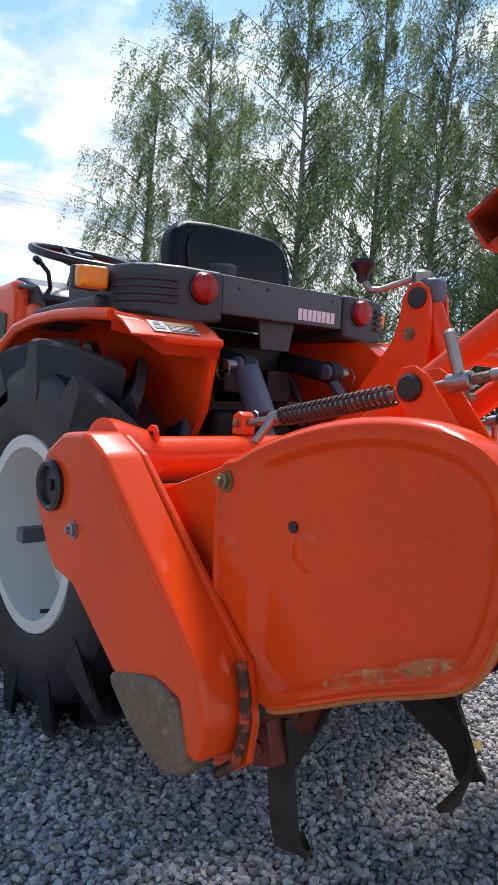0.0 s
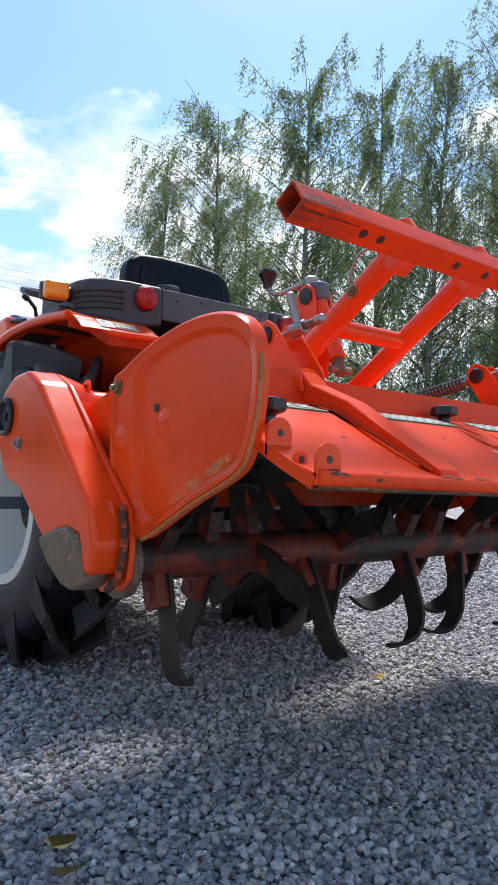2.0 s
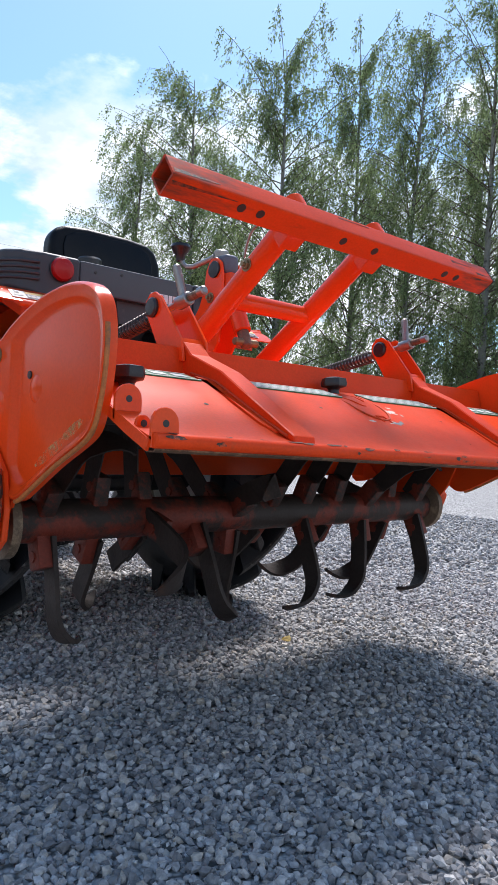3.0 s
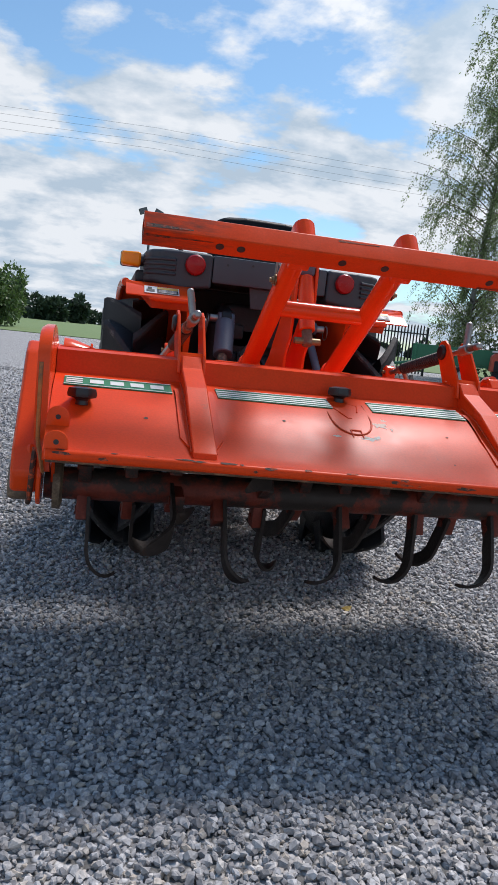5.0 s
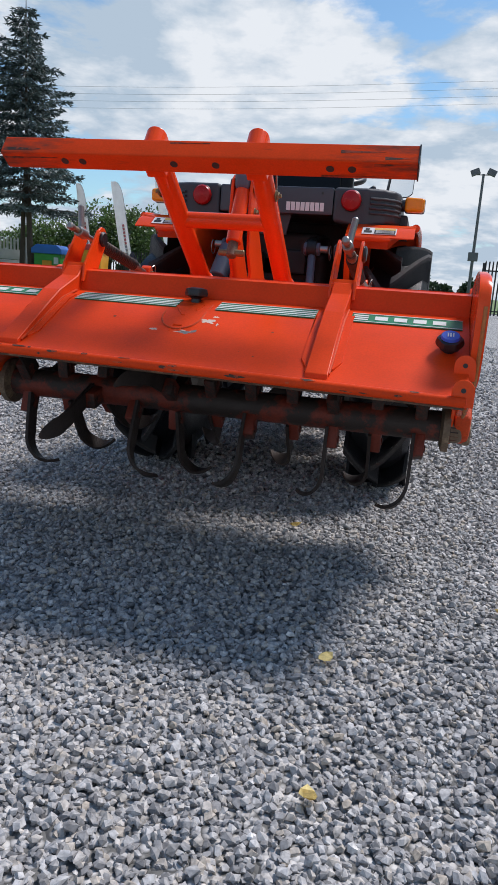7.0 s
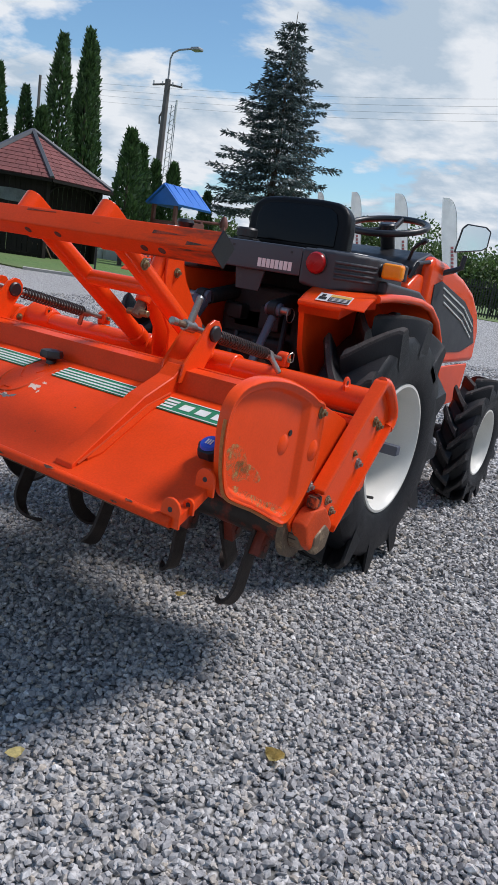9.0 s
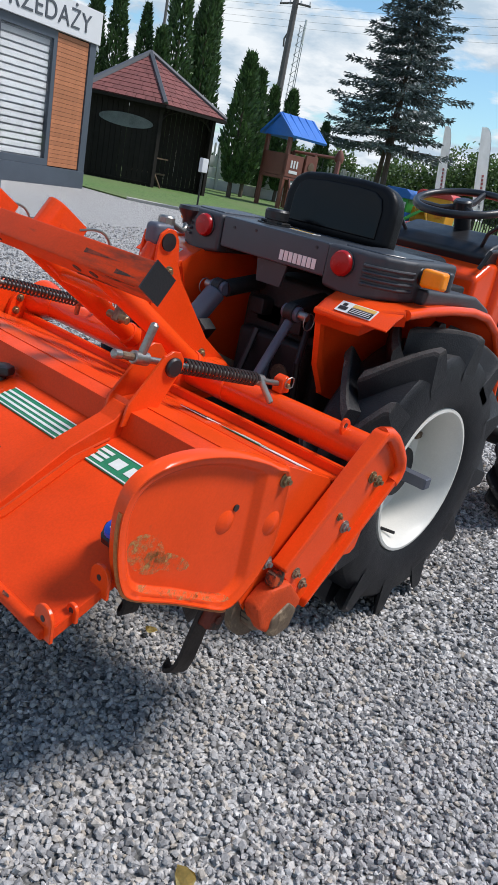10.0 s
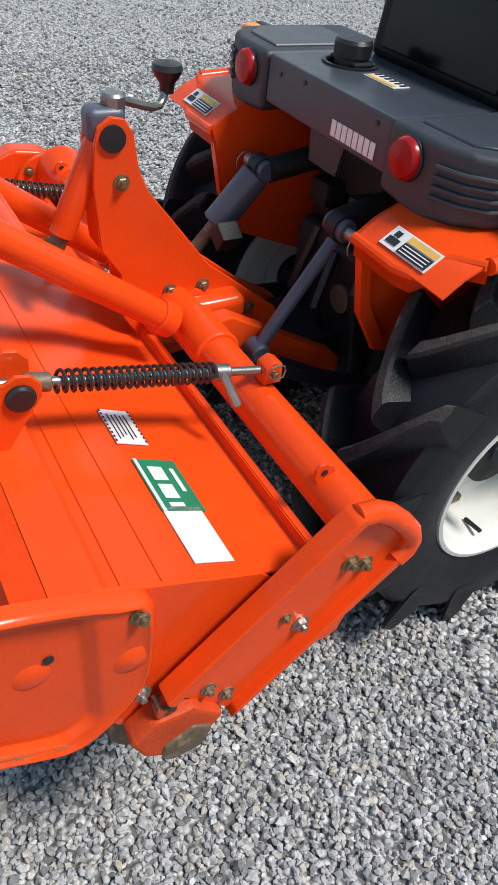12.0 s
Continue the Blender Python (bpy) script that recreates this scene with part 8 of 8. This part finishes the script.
M["plastic_amber"] = material("orange_play_plastic", (0.72, 0.22, 0.02), 0.4, 0, 0.1, 3, 60)


# ---- parked machines ----
def simple_wheel(name, at, r, w, parent, rim_mat):
    x, y, z = at
    ty = part(name, lathe([(r * 0.60, -w / 2), (r * 0.92, -w / 2), (r, -w * 0.32), (r, w * 0.32), (r * 0.92, w / 2), (r * 0.60, w / 2)], at, "y", 26, None, True), M["rubber"], parent)
    part("rim", lathe([(0.0, -w * 0.22), (r * 0.28, -w * 0.26), (r * 0.50, -w * 0.18), (r * 0.60, -w * 0.44), (r * 0.62, -w * 0.40), (r * 0.62, w * 0.40), (r * 0.50, w * 0.18), (0.0, w * 0.22)], at, "y", 24), rim_mat, ty)
    n = 16
    for k in range(n):
        a = 2 * math.pi * k / n
        c = pose(x, y, z) @ Matrix.Rotation(a, 4, "Y")
        part("lug", box((r * 0.97, -w * 0.48, -0.03), (r * 1.06, w * 0.48, 0.03), 0.006, None, 1, c), M["rubber"], ty)
    return ty


def make_parked():
    # blue tractor, seen from its side: x is its way ahead
    t = thing("parked_tractor", "bright blue compact tractor with white wheel rims parked under the birches", "tractor", (14.3, 13.8, 0), 150)
    Bl = M["tractor_blue"]
    part("bonnet", prism([(0.15, 0.55), (0.15, 1.10), (0.50, 1.13), (1.05, 1.05), (1.22, 0.95), (1.26, 0.60)], -0.25, 0.25, "y", 0.04, 3), Bl, t)
    part("grille", box((1.24, -0.20, 0.58), (1.28, 0.20, 0.92), 0.01), M["charcoal"], t)
    part("chassis", box((-0.55, -0.17, 0.38), (1.15, 0.17, 0.62), 0.03), M["cast"], t)
    part("dashboard", box((0.02, -0.20, 0.95), (0.22, 0.20, 1.20), 0.03), M["black_plastic"], t)
    for s in (-1, 1):
        simple_wheel("rear_wheel", (-0.55, s * 0.50, 0.46), 0.44, 0.26, t, M["white"])
        simple_wheel("front_wheel", (0.85, s * 0.46, 0.29), 0.27, 0.16, t, M["white"])
        fd = [(-1.08, 0.80), (-0.95, 0.98), (-0.60, 1.02), (-0.20, 0.95), (-0.05, 0.70), (-0.10, 0.70), (-0.25, 0.90), (-0.60, 0.97), (-0.92, 0.93), (-1.04, 0.78)]
        part("mudguard", prism(fd, min(s * 0.30, s * 0.63), max(s * 0.30, s * 0.63), "y", 0.006, 1), Bl, t)
        part("foot_board", box((-0.10, s * 0.38 - 0.15, 0.45), (0.45, s * 0.38 + 0.15, 0.49), 0.005), M["cast"], t)
        part("frame_bar", tube([(-0.90, s * 0.40, 0.95), (-0.92, s * 0.40, 1.80)], 0.03, 8), M["black_plastic"], t)
    part("frame_bar", tube([(-0.92, -0.40, 1.80), (-0.92, 0.40, 1.80)], 0.03, 8), M["black_plastic"], t)
    sb = part("seat", box((-0.75, -0.22, 0.98), (-0.32, 0.22, 1.08), 0.04, None, 3), M["vinyl"], t)
    part("backrest", box((-0.80, -0.22, 1.05), (-0.70, 0.22, 1.40), 0.04, None, 3), M["vinyl"], sb)
    ring = [(0.0 + 0.10 * math.cos(a), 0.20 * math.sin(a), 1.32 + 0.14 * math.cos(a)) for a in [2 * math.pi * k / 24 for k in range(24)]]
    sw = part("steering_wheel", tube(ring, 0.015, 6, None, True), M["black_plastic"], t)
    part("column", rod((0.10, 0, 1.15), (0.0, 0, 1.32), 0.025, 8), M["black_plastic"], sw)
    part("exhaust", tube([(0.75, -0.10, 1.08), (0.75, -0.10, 1.55)], 0.03, 8), M["cast"], t)
    part("hood_stripe", box((0.30, -0.253, 0.90), (1.00, 0.253, 0.93), 0.0), M["white"], t)
    # small red tractor
    t = thing("parked_tractor", "small faded red-orange tractor standing by the fence", "tractor", (12.0, 16.4, 0), 155)
    Rd = M["faded_red"]
    part("bonnet", prism([(0.0, 0.55), (0.0, 1.08), (0.30, 1.14), (0.80, 1.10), (0.88, 1.0), (0.90, 0.55)], -0.24, 0.24, "y", 0.03, 3), Rd, t)
    part("bonnet_top", box((0.02, -0.22, 1.12), (0.85, 0.22, 1.17), 0.02), M["sign"], t, "pale sun-bleached bonnet top")
    part("engine", box((0.05, -0.26, 0.55), (0.80, 0.26, 0.88), 0.03), M["cast"], t)
    part("chassis", box((-0.6, -0.15, 0.36), (0.8, 0.15, 0.58), 0.03), M["cast"], t)
    part("seat", box((-0.62, -0.20, 0.88), (-0.28, 0.20, 0.98), 0.04), M["vinyl"], t)
    for s in (-1, 1):
        simple_wheel("rear_wheel", (-0.45, s * 0.42, 0.42), 0.40, 0.22, t, M["rim"])
        simple_wheel("front_wheel", (0.65, s * 0.38, 0.24), 0.22, 0.13, t, M["rim"])
        part("mudguard", prism([(-0.86, 0.72), (-0.70, 0.86), (-0.30, 0.88), (-0.10, 0.70), (-0.16, 0.68), (-0.32, 0.82), (-0.68, 0.80), (-0.82, 0.68)], min(s * 0.28, s * 0.52), max(s * 0.28, s * 0.52), "y"), Rd, t)
    # green trailer
    t = thing("farm_trailer", "dark green low-sided farm trailer parked by the fence", "trailer", (10.9, 18.5, 0), 150)
    G = M["trailer_green"]
    part("bed", box((-1.25, -0.65, 0.62), (1.25, 0.65, 0.70), 0.01), G, t)
    for s in (-1, 1):
        part("side_board", box((-1.25, s * 0.65 - 0.02, 0.70), (1.25, s * 0.65 + 0.02, 1.18), 0.008), G, t)
        part("end_board", box((s * 1.25 - 0.02, -0.63, 0.70), (s * 1.25 + 0.02, 0.63, 1.18), 0.008), G, t)
        for x in (-1.15, -0.4, 0.4, 1.15):
            part("stake", box((x - 0.03, s * 0.69 - 0.02, 0.62), (x + 0.03, s * 0.69 + 0.02, 1.22), 0.004), G, t)
        simple_wheel("wheel", (-0.35, s * 0.58, 0.30), 0.29, 0.17, t, M["rim"])
    part("axle", rod((-0.35, -0.55, 0.30), (-0.35, 0.55, 0.30), 0.04, 8), M["cast"], t)
    part("axle_mount", box((-0.45, -0.3, 0.30), (-0.25, 0.3, 0.63), 0.01), M["cast"], t)
    part("drawbar", tube([(1.2, 0, 0.60), (2.2, 0, 0.42)], 0.05, 6), G, t)
    part("prop", rod((2.0, 0, 0.46), (2.0, 0, 0.0), 0.025, 6), M["cast"], t)


M["faded_red"] = material("faded_red_paint", (0.48, 0.07, 0.03), 0.5, 0, 0.2, 5, 80, 0.05, (0.35, 0.28, 0.24), 0.36, 4.0)

make_trees()
make_office()
make_gazebo()
make_posts()
make_fences()
make_flags()
make_playground()
make_parked()


make_gravel()
